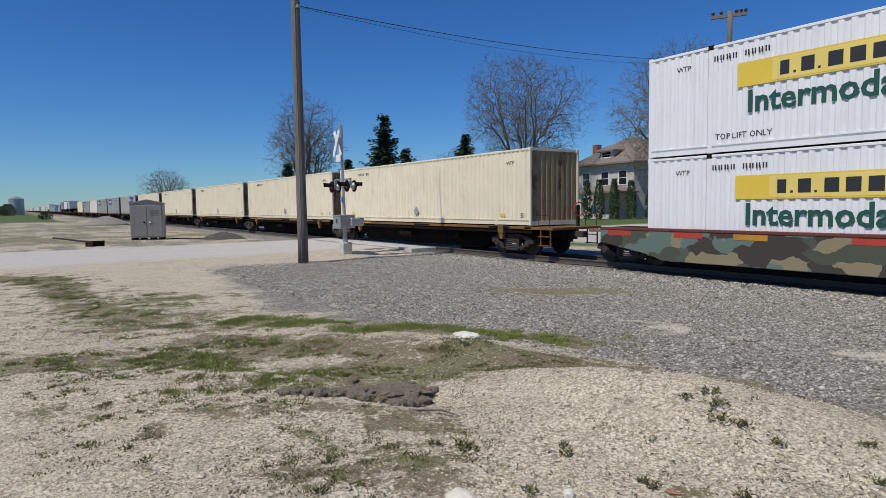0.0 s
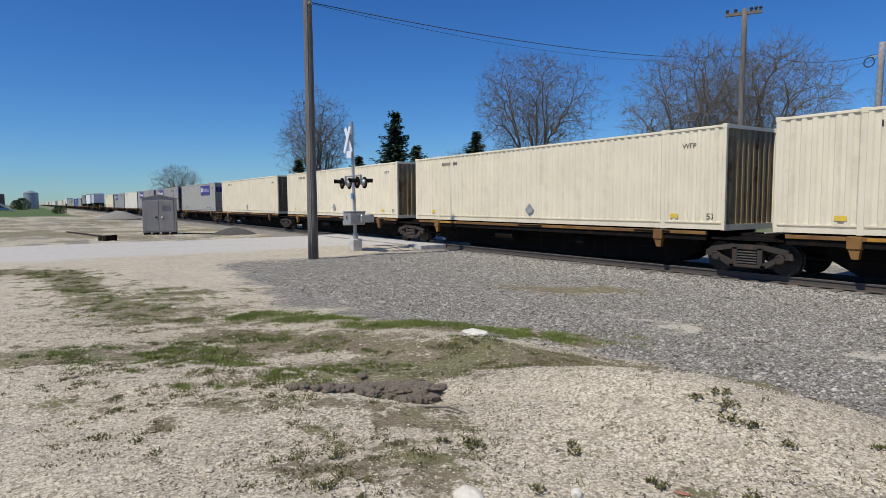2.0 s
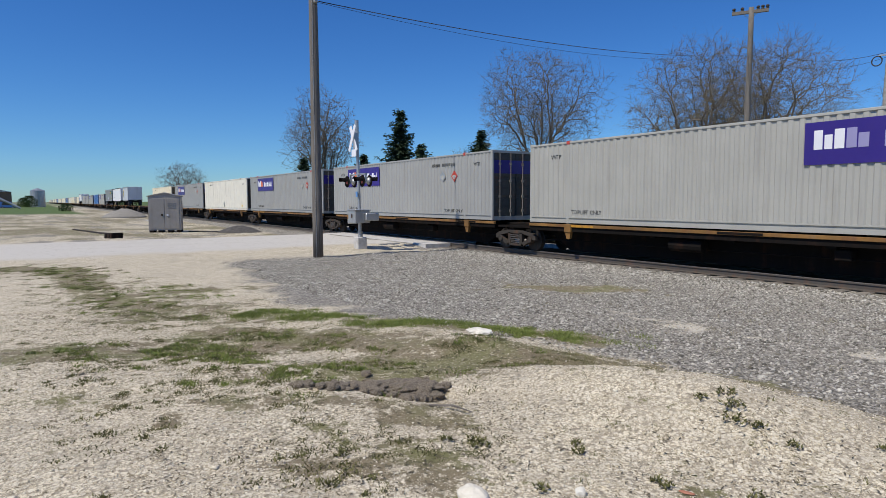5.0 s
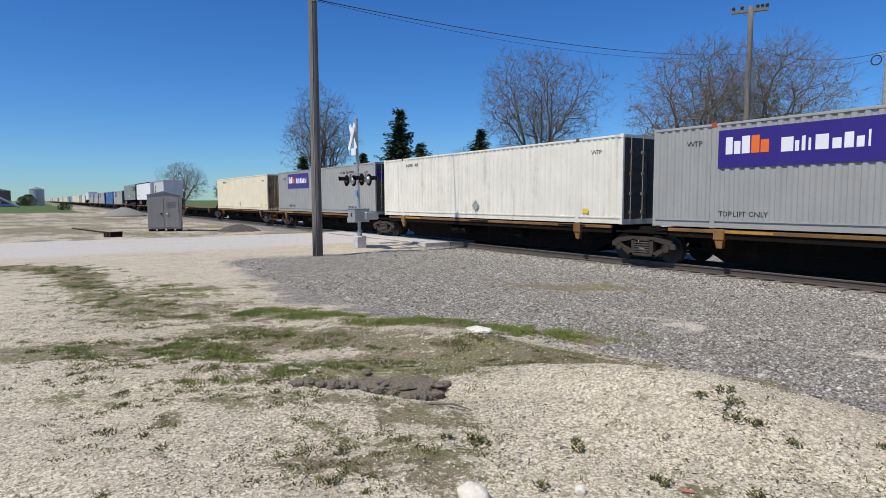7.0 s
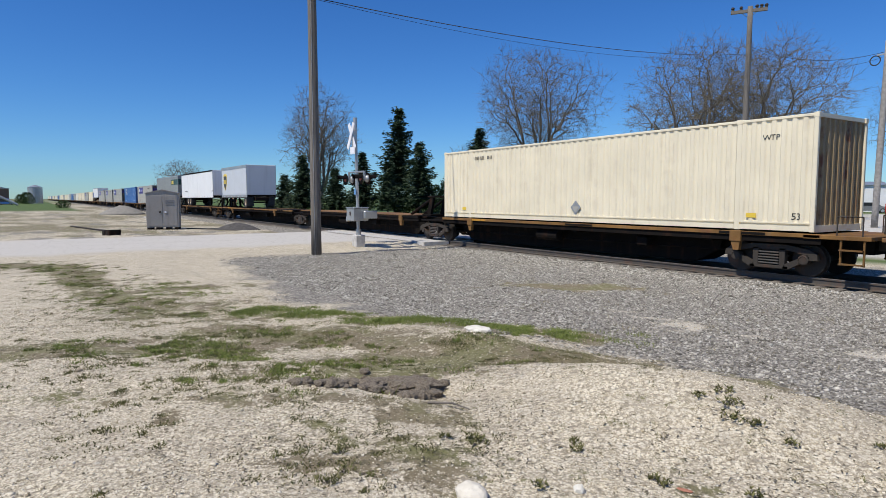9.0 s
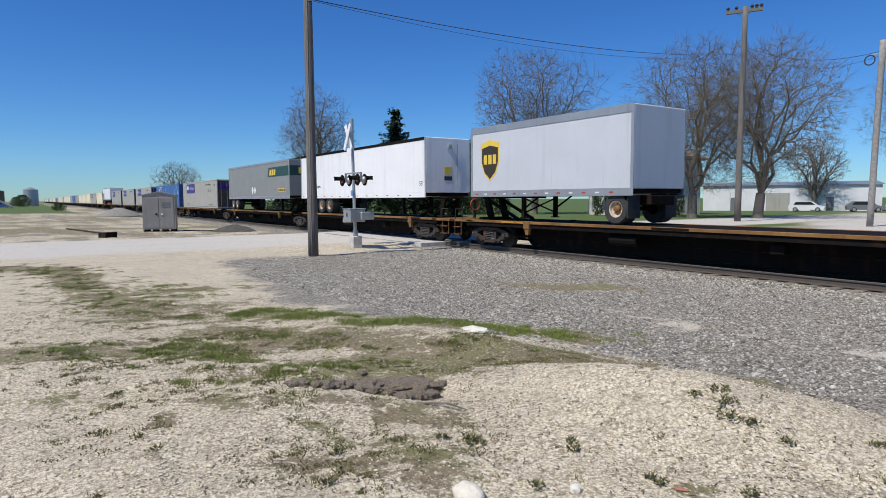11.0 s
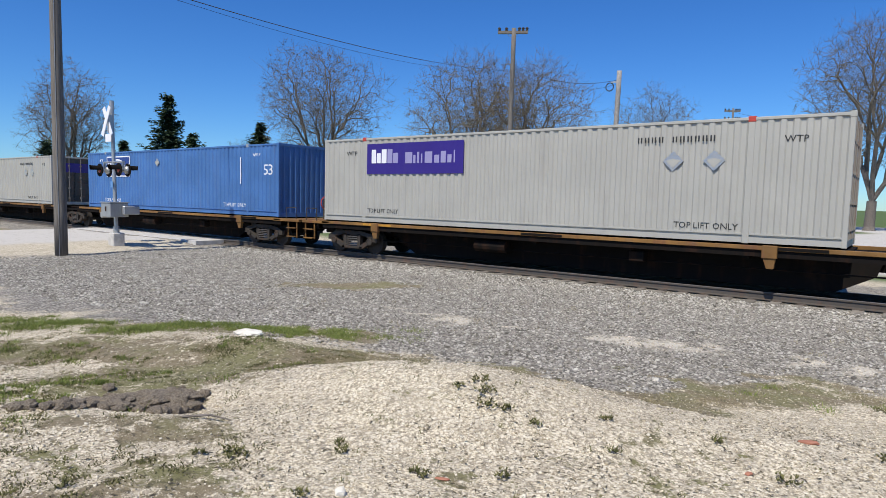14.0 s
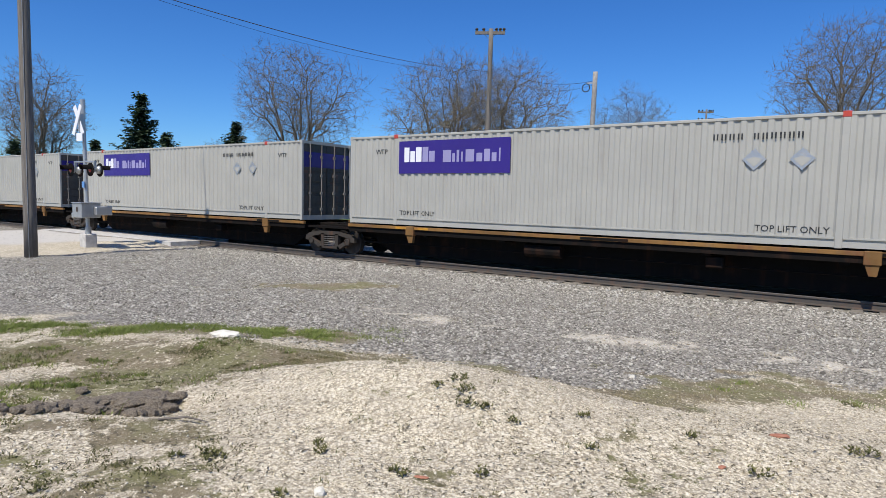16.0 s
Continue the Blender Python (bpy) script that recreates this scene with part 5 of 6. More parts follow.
car_made = {}
for a, b, ea, eb, load, var in CARS:
    key = (round(a - b, 1), ea, eb, load, var)
    if key not in car_made:
        ob = car_made[key] = rail_car(a, b, ea, eb, load, var)
    else:
        ob = copy_thing(car_made[key], pose(0, 0, 0))
    ob.matrix_basis = pose(a, track_y, 0)
    tagged(ob, {"": "black and rusty yellow spine railcar under a container", "empty": "empty rusty flat platform car with trailer hitch", "hitch": "rusty flat railcar carrying a road trailer"}[load], "railcar", "railcars of the train")
    MOVING.append((ob, a))
for style, front in LOADS:
    put_container(style, front)
for kind, front in TRAILERS:
    ob = semi_trailer(kind)
    ob.matrix_basis = pose(front, track_y, 1.14)
    tagged(ob, {"parcel": "short pale grey road trailer with a shield sign", "white": "plain white road trailer riding on the railcar", "green": "grey road trailer with dark green band", "tall": "tall white road trailer riding a railcar"}[kind], "trailer", "trailers on the train")
    MOVING.append((ob, front))
wc = tagged(well_car(6.6, -14.4), "well railcar with graffiti and maroon top chord", "railcar", "railcars of the train")
wc.matrix_basis = pose(6.6, track_y, 0)
MOVING.append((wc, 6.6))
put_container("jb", 4.3, 0.36)
put_container("jb", 4.3, 3.28)


# ---- beside the track ----
def on_ground(x, y, dz=0.0, turn=0.0):
    return pose(x, y, ground_height(x, y) + dz, 0, 0, turn)


def utility_pole(name, x, y, top, r0, r1, lean=(0.0, 0.0), material=None):
    z = ground_height(x, y) - 0.1
    ob = empty(name, pose(x, y, z))
    rings = []
    h = top - z
    for i in range(9):
        f = i / 8
        r = r0 + (r1 - r0) * f
        rings.append([(lean[0] * f * h + r * math.cos(a) * (1 + 0.05 * math.sin(3 * a + i)), lean[1] * f * h + r * math.sin(a), f * h) for a in [2 * math.pi * k / 18 for k in range(18)]])
    part("pole", Mesh().loft(rings), material or POLEWOOD, ob, smooth=True)
    return ob, h


near_pole, nh = utility_pole("utility_pole", -22.05, 8.85, 11.6, 0.195, 0.15, (-0.004, 0.0))
tagged(near_pole, "tall weathered grey wooden utility pole beside the road", "utility pole", "utility poles")
part("ground_wire", Mesh().rod((0.16, -0.12, 0.1), (0.10, -0.10, 11.0), 0.008, n=5), GALV, near_pole)
part("wire_bracket", Mesh().box(-0.3, 0.3, -0.05, 0.05, 9.42, 9.52), GALV, near_pole)

# crossing signal: mast, crossbuck, two pairs of flashing lamps, junction box
sx, sy = -24.48, 11.78
sg = empty("crossing_signal", on_ground(sx, sy))
gz = ground_height(sx, sy)
part("foundation", Mesh().box(-0.22, 0.22, -0.22, 0.22, -0.1, 0.5, 0.03), CONCRETE, sg, "pale concrete footing")
mast = part("mast", Mesh().rod((0, 0, 0.45), (-0.10, -0.05, 5.4 - gz), 0.075, 0.062, n=14), GALV, sg, "galvanised steel mast")
part("mast_cap", Mesh().rod((-0.10, -0.05, 4.75 - gz), (-0.10, -0.05, 5.45 - gz), 0.085, n=12), GALV, mast)
part("mast_collar", Mesh().rod((0, 0, 0.45), (0, 0, 0.75), 0.11, n=12), GALV, mast)
for k in (-1, 1):
    m = Mesh().box(-0.61, 0.61, -0.012, 0.012, -0.10, 0.10, 0.004)
    part("crossbuck_board", m, LETTERWHITE, sg, "white crossbuck board", at=pose(-0.10, -0.24 + 0.03 * k, 4.66 - gz) @ pose(0, 0, 0, 0, 60 * k, 0))
part("track_sign", Mesh().box(-0.22, 0.22, -0.25, -0.23, 3.88 - gz, 4.18 - gz, 0.004), LETTERWHITE, sg, "small white sign under the crossbuck")
part("sign_bracket", Mesh().box(-0.03, 0.03, -0.26, -0.05, 4.2 - gz, 4.9 - gz), GALV, sg)
part("lamp_arm", Mesh().rod((-0.78, -0.05, 3.12 - gz), (0.72, -0.05, 3.12 - gz), 0.035, n=8), GALV, sg)
for x in (-0.78, 0.72):
    for d in (-1, 1):
        zc = 2.82 - gz
        y0 = -0.05 + d * 0.16
        disc = Mesh().lathe([(y0, 0.0), (y0, 0.25), (y0 + d * 0.02, 0.25), (y0 + d * 0.025, 0.0)], "y", 24, (x, 0, zc))
        lamp = part("signal_lamp", disc, CARBLACK, sg, "black lamp background disc")
        part("lamp_back", Mesh().lathe([(y0 - d * 0.13, 0.05), (y0 - d * 0.12, 0.10), (y0 - d * 0.05, 0.155), (y0, 0.16)], "y", 20, (x, 0, zc)), GALV, lamp, "rounded metal lamp housing", smooth=True)
        part("lens", Mesh().lathe([(y0 + d * 0.026, 0.11), (y0 + d * 0.05, 0.06), (y0 + d * 0.055, 0.0)], "y", 16, (x, 0, zc)), LENSRED, lamp)
        hood = Mesh()
        n = 14
        arc = [math.pi * (0.0 + i / n) for i in range(n + 1)]
        inner = [(x + 0.155 * math.cos(a), y0 + d * 0.02, zc + 0.155 * math.sin(a)) for a in arc]
        outer = [(x + 0.165 * math.cos(a), y0 + d * (0.42 - 0.10 * abs(math.cos(a))), zc + 0.165 * math.sin(a)) for a in arc]
        k = n + 1
        lift = [(p[0], p[1], p[2] + 0.008) for p in inner + outer]
        hood.add(inner + outer + lift, [(i, i + 1, k + i + 1, k + i) for i in range(n)] + [(2 * k + i, 3 * k + i, 3 * k + i + 1, 2 * k + i + 1) for i in range(n)] + [(k + i, k + i + 1, 3 * k + i + 1, 3 * k + i) for i in range(n)])
        part("hood", hood, CARBLACK, lamp, "black lamp visor")
    part("lamp_hanger", Mesh().box(x - 0.03, x + 0.03, -0.09, -0.01, 2.85 - gz, 3.15 - gz), GALV, sg)
part("blue_plate", Mesh().box(-0.13, 0.05, -0.13, -0.115, 2.15 - gz, 2.38 - gz), painted("blue_sign_paint", (0.12, 0.28, 0.55), 0.5, 0.1), sg, "small blue sign plate")
jb = part("junction_box", Mesh().box(-0.30, 0.42, -0.42, 0.28, 1.02 - gz, 1.56 - gz, 0.02), GALV, sg, "grey metal junction box")
part("box_lid", Mesh().box(-0.33, 0.45, -0.45, 0.31, 1.56 - gz, 1.60 - gz, 0.01), GALV, jb)
part("box_hinge", Mesh().rod((0.1, -0.44, 1.25 - gz), (0.1, -0.44, 1.42 - gz), 0.025, n=6), IRON, jb)
part("counterweight_bracket", Mesh().box(0.45, 0.62, 0.0, 0.62, 1.12 - gz, 1.45 - gz, 0.03), GALV, sg)
part("gate_bracket", Mesh().box(-0.48, -0.30, -0.38, 0.1, 0.98 - gz, 1.2 - gz, 0.03), GALV, sg)
tagged(sg, "galvanised railway crossing signal with white crossbuck", "crossing signal")

# equipment cabinet
cab = empty("signal_cabinet", on_ground(-46.4, 7.55, 0.0, 75))
hw, hd, hh = 1.02, 0.8, 2.46
bodym = Mesh().prism([(-hw, 0.16), (hw, 0.16), (hw, hh), (0, hh + 0.22), (-hw, hh)], -hd, hd)
part("body", bodym, CABINET, cab, "dull aluminium walls")
roof = Mesh().prism([(-hw - 0.06, hh - 0.01), (0, hh + 0.225), (hw + 0.06, hh - 0.01), (hw + 0.06, hh + 0.04), (0, hh + 0.28), (-hw - 0.06, hh + 0.04)], -hd - 0.06, hd + 0.06)
part("roof", roof, CABINET, cab)
for a, b in ((-0.92, -0.02), (0.02, 0.92)):
    d = part("door", Mesh().box(a, b, -hd - 0.03, -hd, 0.26, hh - 0.12, 0.01), CABINET, cab)
    part("handle", Mesh().box(b - 0.2 if a < 0 else a + 0.1, b - 0.08 if a < 0 else a + 0.22, -hd - 0.07, -hd - 0.03, 1.15, 1.25), CARBLACK if a < 0 else LETTERWHITE, d)
for i in range(4):
    part("vent_slot", Mesh().box(0.2, 0.75, -hd - 0.04, -hd - 0.028, 1.65 + i * 0.1, 1.69 + i * 0.1), DARKWALL, cab)
for a in (-0.85, -0.3, 0.3, 0.85):
    part("foot", Mesh().box(a - 0.14, a + 0.14, -hd, hd, -0.1, 0.16), CARBLACK, cab)
tagged(cab, "dull grey metal signal cabinet with gabled roof", "cabinet")


def heap(name, x, y, lx, ly, h, turn, material, label, seed):
    r = random.Random(seed)
    m = Mesh()
    n, rings = 28, []
    for f in (1.0, 0.86, 0.68, 0.48, 0.28, 0.1):
        rings.append([(lx * f * math.cos(a) * (1 + 0.10 * noise.noise((math.cos(a) * 1.5 + seed, math.sin(a) * 1.5, f * 3))), ly * f * math.sin(a) * (1 + 0.12 * noise.noise((math.cos(a), math.sin(a) + seed, f * 2))),
                       h * (1 - f ** 1.6) * (1 + 0.15 * noise.noise((a, f * 4, seed))) - 0.05) for a in [2 * math.pi * k / n for k in range(n)]])
    m.loft(rings)
    ob = new(name, fix(m.data(name, material, True)))
    ob.matrix_basis = on_ground(x, y, 0, turn)
    return tagged(ob, label, "heap")


heap("asphalt_heap", -43.6, 11.75, 1.75, 1.0, 0.52, 52, ASPHALT, "low dark heap of asphalt crumbs by the road", 3)
heap("spoil_heap", -93, 10.0, 3.1, 2.4, 1.25, 60, rough_stuff("heap_gravel", (0.19, 0.18, 0.155), (0.28, 0.26, 0.225), 6, 0.95, 0.6), "grey gravel heap beside the railway", 5)
heap("spoil_heap", -75, 11.8, 2.0, 1.6, 0.5, 60, rough_stuff("low_heap_gravel", (0.30, 0.285, 0.26), (0.40, 0.38, 0.34), 6, 0.95, 0.6), "low spread heap of pale gravel", 6)
drain = empty("drain_grate", on_ground(-39.3, 3.6, 0, 15))
part("frame", Mesh().prism([(-0.55, -0.05), (0.55, -0.05), (0.62, 0.32), (-0.35, 0.26)], -0.3, 0.3), CARBLACK, drain)
for i in range(5):
    part("bar", Mesh().box(-0.4 + i * 0.2, -0.34 + i * 0.2, -0.33, -0.3, 0.0, 0.26), IRON, drain)
tagged(drain, "dark rusty iron drain box at the roadside", "drain")
pipe = part("loose_pipe", Mesh().rod((0, 0, 0.06), (9.5, 0.3, 0.06), 0.05, n=8), IRON)
pipe.matrix_basis = on_ground(-52.0, 2.2, 0, 8)
tagged(pipe, "long thin rusty pipe lying on dirt", "pipe")
cable = Mesh()
pts = [Vector((-45.9 + 0.55 * i, 8.9 + 0.55 * i + 0.12 * math.sin(i * 1.7), ground_height(-45.9 + 0.55 * i, 8.9 + 0.55 * i) + 0.05)) for i in range(6)]
for p, q in zip(pts, pts[1:]):
    cable.rod(p, q, 0.05, n=7)
tagged(part("ground_cable", cable, RUBBER), "thick black cable on the ground by the cabinet", "cable")


def lump(name, x, y, sx_, sy_, sz_, material, label, seed, turn=0.0, sub=2, rough=0.22, sink=0.3, category="stone"):
    bm = bmesh.new()
    bmesh.ops.create_icosphere(bm, subdivisions=sub, radius=1.0)
    for v in bm.verts:
        k = 1 + rough * noise.noise(v.co * 1.6 + Vector((seed, 0, seed))) + rough * 0.6 * noise.noise(v.co * 4.1 + Vector((0, seed, 0))) + rough * 0.22 * noise.noise(v.co * 11 + Vector((seed, seed, 0)))
        v.co = Vector((v.co.x * sx_, v.co.y * sy_, v.co.z * sz_)) * k
    me = bpy.data.meshes.new(name)
    bm.to_mesh(me)
    bm.free()
    me.materials.append(material)
    ob = new(name, me)
    ob.matrix_basis = on_ground(x, y, sz_ * (1 - 2 * sink), turn)
    return tagged(ob, label, category)


lump("rock", -6.6, 4.88, 0.18, 0.12, 0.052, ROCKWHITE, "white limestone rock lying in the grass", 2, 40, 3, 0.35)
lump("rock", -2.62, 1.88, 0.10, 0.075, 0.06, rough_stuff("cream_limestone", (0.60, 0.55, 0.45), (0.70, 0.65, 0.55), 12, 0.9, 0.4), "smooth cream stone half buried in gravel", 5, 10, 3, 0.10)
lump("rock", -2.33, 2.40, 0.035, 0.03, 0.03, ROCKWHITE, "small pale stone on the gravel", 8)
lump("brick_piece", -0.41, 5.02, 0.07, 0.03, 0.015, BRICK, "broken red brick piece in the gravel", 9, 30, 2, 0.3)
lump("brick_piece", -0.66, 4.30, 0.03, 0.02, 0.012, BRICK, "small chip of red brick", 10, 60, 2, 0.3)
lump("brick_piece", -2.05, 2.95, 0.045, 0.018, 0.008, BRICK, "flat red brick flake on gravel", 11, 20, 2, 0.3)
rc = random.Random(21)
CLODS = ((-5.12, 2.02, 0.16, 0.09, 0.05), (-5.02, 2.26, 0.18, 0.12, 0.07), (-4.96, 2.54, 0.30, 0.20, 0.11), (-4.86, 2.80, 0.38, 0.24, 0.14), (-4.70, 3.00, 0.28, 0.17, 0.13), (-4.54, 2.90, 0.18, 0.13, 0.14), (-4.42, 2.72, 0.10, 0.08, 0.10))
for i, (x, y, a, b, c) in enumerate(CLODS):
    lump("dirt_clod", x + 0.05, y - 0.16, a * 0.8, b * 0.85, c * 0.55, DIRTCLOD, "dark crumbled clod of dirt and asphalt", 30 + i, rc.uniform(20, 60), 4, 0.45, 0.42, "clod")
    for k in range(9):
        s = rc.uniform(0.015, 0.05)
        lump("dirt_clod", x + 0.05 + rc.gauss(0, a * 0.55), y - 0.16 + rc.gauss(0, b * 0.6), s * 1.3, s, s * 0.8, DIRTCLOD, "small crumb of dark dirt and asphalt", 60 + i * 7 + k, rc.uniform(0, 180), 2, 0.45, 0.2, "clod")
for x, y, l, turn, up in ((-7.15, 11.02, 0.45, 50, 55), (-4.05, 2.5, 0.4, 20, 4), (-4.5, 11.4, 0.5, 20, 12)):
    st = part("stick", Mesh().rod((0, 0, 0), (l * 0.55, 0.02, 0.02), 0.010, 0.008, n=6).rod((l * 0.55, 0.02, 0.02), (l, 0, 0), 0.008, 0.004, n=6), BARK)
    st.matrix_basis = on_ground(x, y, 0.01, turn) @ pose(0, 0, 0, 0, -up, 0)
    tagged(st, "thin dry stick lying on the stones", "stick")


# ---- plants ----
def blade(m, r, x, y, z, h, w, lean):
    a = r.uniform(0, 6.283)
    b = r.uniform(0, 6.283)
    dx, dy = math.cos(a) * w, math.sin(a) * w
    lx, ly = math.cos(b) * lean, math.sin(b) * lean
    n = len(m.v)
    m.v += [(x - dx, y - dy, z), (x + dx, y + dy, z), (x + lx * 0.4 + dx * 0.7, y + ly * 0.4 + dy * 0.7, z + h * 0.6), (x + lx * 0.4 - dx * 0.7, y + ly * 0.4 - dy * 0.7, z + h * 0.6), (x + lx, y + ly, z + h)]
    m.f += [(n, n + 1, n + 2, n + 3), (n + 3, n + 2, n + 4)]


def grass_stuff(name, material, label, spots, seed, h=0.06, w=0.0035):
    """spots: x, y, radius, blades."""
    r = random.Random(seed)
    m = Mesh()
    for x, y, rad, count in spots:
        for _ in range(count):
            px, py = r.gauss(x, rad), r.gauss(y, rad)
            k = math.exp(r.gauss(0, 0.3))
            blade(m, r, px, py, ground_height(px, py) - 0.006, h * k, w, h * 0.7 * k)
    ob = new(name, m.data(name, material))
    return tagged(ob, label, "grass", kind="stuff")


rg = random.Random(8)


def along(line, n, width, rad, count, lo=0.0, hi=1.0):
    """Tufts beside a winding line, gathered in clumps."""
    out = []
    while len(out) < n:
        f = rg.uniform(lo, hi) * (len(line) - 1)
        i = min(int(f), len(line) - 2)
        f -= i
        x = line[i][0] + (line[i + 1][0] - line[i][0]) * f + rg.gauss(0, width)
        y = line[i][1] + (line[i + 1][1] - line[i][1]) * f + rg.gauss(0, width)
        if wobble(x, y, 1.6, 31) + 0.6 * wobble(x, y, 4.5, 33) < rg.uniform(-0.25, 0.4):
            continue
        out.append((x, y, rad * rg.uniform(0.5, 1.4), int(count * rg.uniform(0.4, 1.5))))
    return out


grass_stuff("grass_verge", GRASS, "short green spring grass along the gravel edge", along(BELT_A, 330, 0.30, 0.06, 60) + along(BELT_A, 60, 0.16, 0.11, 100, 0.0, 0.6) + along(BELT_D, 40, 0.4, 0.05, 45, 0, 0.5) + [(-5.9, 7.4, 0.10, 150), (-4.7, 2.45, 0.08, 90), (-4.75, 3.3, 0.10, 100), (-0.5, 7.25, 0.07, 90), (0.0, 7.9, 0.09, 120), (-1.2, 7.3, 0.06, 80), (-1.1, 7.9, 0.06, 80)], 1, 0.036, 0.004)
grass_stuff("grass_tufts", WEED, "low grey-green weed tufts in the gravel", along(BELT_B, 340, 0.55, 0.04, 45) + along(BELT_C, 620, 0.7, 0.06, 40) + along(BELT_D, 260, 0.5, 0.045, 40, 0, 0.6) + along(((-7.0, 0.6), (-4.6, 1.0), (-3.2, 1.9)), 160, 0.5, 0.04, 40), 2, 0.018, 0.005)
grass_stuff("green_tufts", GRASS, "bright green tufts among the weeds", along(BELT_B, 130, 0.40, 0.045, 75) + along(BELT_C, 190, 0.55, 0.055, 50, 0, 0.75) + along(((-16.0, 2.2), (-13.5, 3.2)), 40, 0.35, 0.07, 50), 3, 0.028, 0.0045)
grass_stuff("dry_grass", DRYGRASS, "dead straw-coloured grass lying on the soil", along(BELT_D, 190, 0.34, 0.12, 60) + along(BELT_E, 150, 0.16, 0.10, 60) + along(BELT_C, 60, 0.4, 0.15, 40, 0.3) + along(BELT_A, 60, 0.30, 0.12, 40) + [(-4.0, 2.2, 0.3, 300), (-3.6, 2.6, 0.25, 220), (-10.6, 10.8, 0.7, 900), (-6.2, 1.0, 0.6, 380), (-5.0, 1.2, 0.5, 300), (-5.4, 4.4, 0.4, 300), (-0.4, 9.05, 0.5, 500), (-1.2, 7.5, 0.5, 300)], 4, 0.018, 0.003)
grass_stuff("sparse_sprouts", WEED, "tiny sprouts scattered over the limestone", [(-0.2 - 6.5 * rg.random() ** 0.8, 1.2 + 4.4 * rg.random(), 0.025, rg.randint(5, 22)) for _ in range(260)] + [(-7 - 9 * rg.random(), -0.6 + 2.0 * rg.random(), 0.04, rg.randint(8, 26)) for _ in range(300)], 5, 0.016, 0.004)
grass_stuff("track_sprouts", DRYGRASS, "thin dead stalks between ballast stones", [(rg.uniform(-22, 1), rg.uniform(6.8, 13.5), 0.08, rg.randint(4, 16)) for _ in range(160)], 6, 0.06, 0.003)


def debris(name, count, seed):
    """Short dark twigs and dead leaf bits lying flat."""
    r = random.Random(seed)
    m = Mesh()
    for _ in range(count):
        a, d = radians(r.uniform(-5, 88)), 2.2 + 8.5 * r.random() ** 1.3
        x, y = 0.6 - d * math.sin(a), d * math.cos(a)
        if y > 6.3:
            continue
        if wobble(x, y, 0.9, 21) + 0.5 * wobble(x, y, 2.5, 22) < r.uniform(-0.5, 0.35):
            continue
        z, b, l = ground_height(x, y) + 0.004, r.uniform(0, 6.283), r.uniform(0.006, 0.028)
        w = r.uniform(0.002, 0.006)
        dx, dy = math.cos(b) * l, math.sin(b) * l
        lift = r.uniform(0.0, 0.006)
        m.add([(x - dx, y - dy, z), (x + math.sin(b) * w, y - math.cos(b) * w, z + lift), (x + dx, y + dy, z + lift * 0.6), (x - math.sin(b) * w, y + math.cos(b) * w, z + lift)], [(0, 1, 2, 3)])
    return tagged(new(name, m.data(name, rough_stuff("dead_plant_bits", (0.07, 0.055, 0.035), (0.19, 0.155, 0.09), 12, 0.9, 0.1, by_island=0.5))), "dark dead plant bits littering the limestone", "debris", kind="stuff")


debris("plant_debris", 26000, 31)


def weed_plant(x, y, size, seed, label):
    r = random.Random(seed)
    ob = empty("weed", on_ground(x, y, -0.005))
    lv, st = Mesh(), Mesh()
    for i in range(int(26 * size / 0.08)):
        a, d = r.uniform(0, 6.283), r.random() ** 0.6 * size
        p = (math.cos(a) * d, math.sin(a) * d, 0.01 + r.random() * size * 0.4)
        for _ in range(3):
            blade(lv, r, p[0], p[1], p[2], r.uniform(0.012, 0.03), 0.006, r.uniform(0.012, 0.035))
        if i % 3 == 0:
            st.rod((0, 0, 0), p, 0.0025, 0.0015, n=4)
    part("stems", st, BARK, ob)
    tuft = part("leaves", lv, WEED, ob)
    tagged(ob, label, "weed", "weeds on the mound")


for i, (x, y, s) in enumerate(((-2.42, 3.99, 0.10), (-2.55, 4.10, 0.09), (-2.33, 3.86, 0.10), (-2.62, 3.92, 0.06), (-2.2, 3.9, 0.08), (-3.18, 2.35, 0.08), (-1.8, 3.21, 0.07), (-0.45, 4.34, 0.09), (-1.38, 3.92, 0.05), (-2.75, 2.82, 0.05), (0.08, 5.14, 0.13), (-0.02, 7.68, 0.1), (-2.15, 2.9, 0.06),
                              (-3.5, 1.5, 0.06), (-2.22, 2.89, 0.05), (-2.5, 2.27, 0.05), (-3.15, 1.29, 0.06), (-3.26, 2.38, 0.08), (-2.83, 2.88, 0.05), (-1.95, 3.9, 0.06), (-0.9, 4.6, 0.06), (-3.35, 2.2, 0.06), (-1.6, 4.3, 0.06), (0.3, 5.6, 0.08))):
    weed_plant(x, y, s * 0.85, 50 + i, "small brownish green weed growing on the mound" if s < 0.085 else "low spreading green weed on pale gravel")


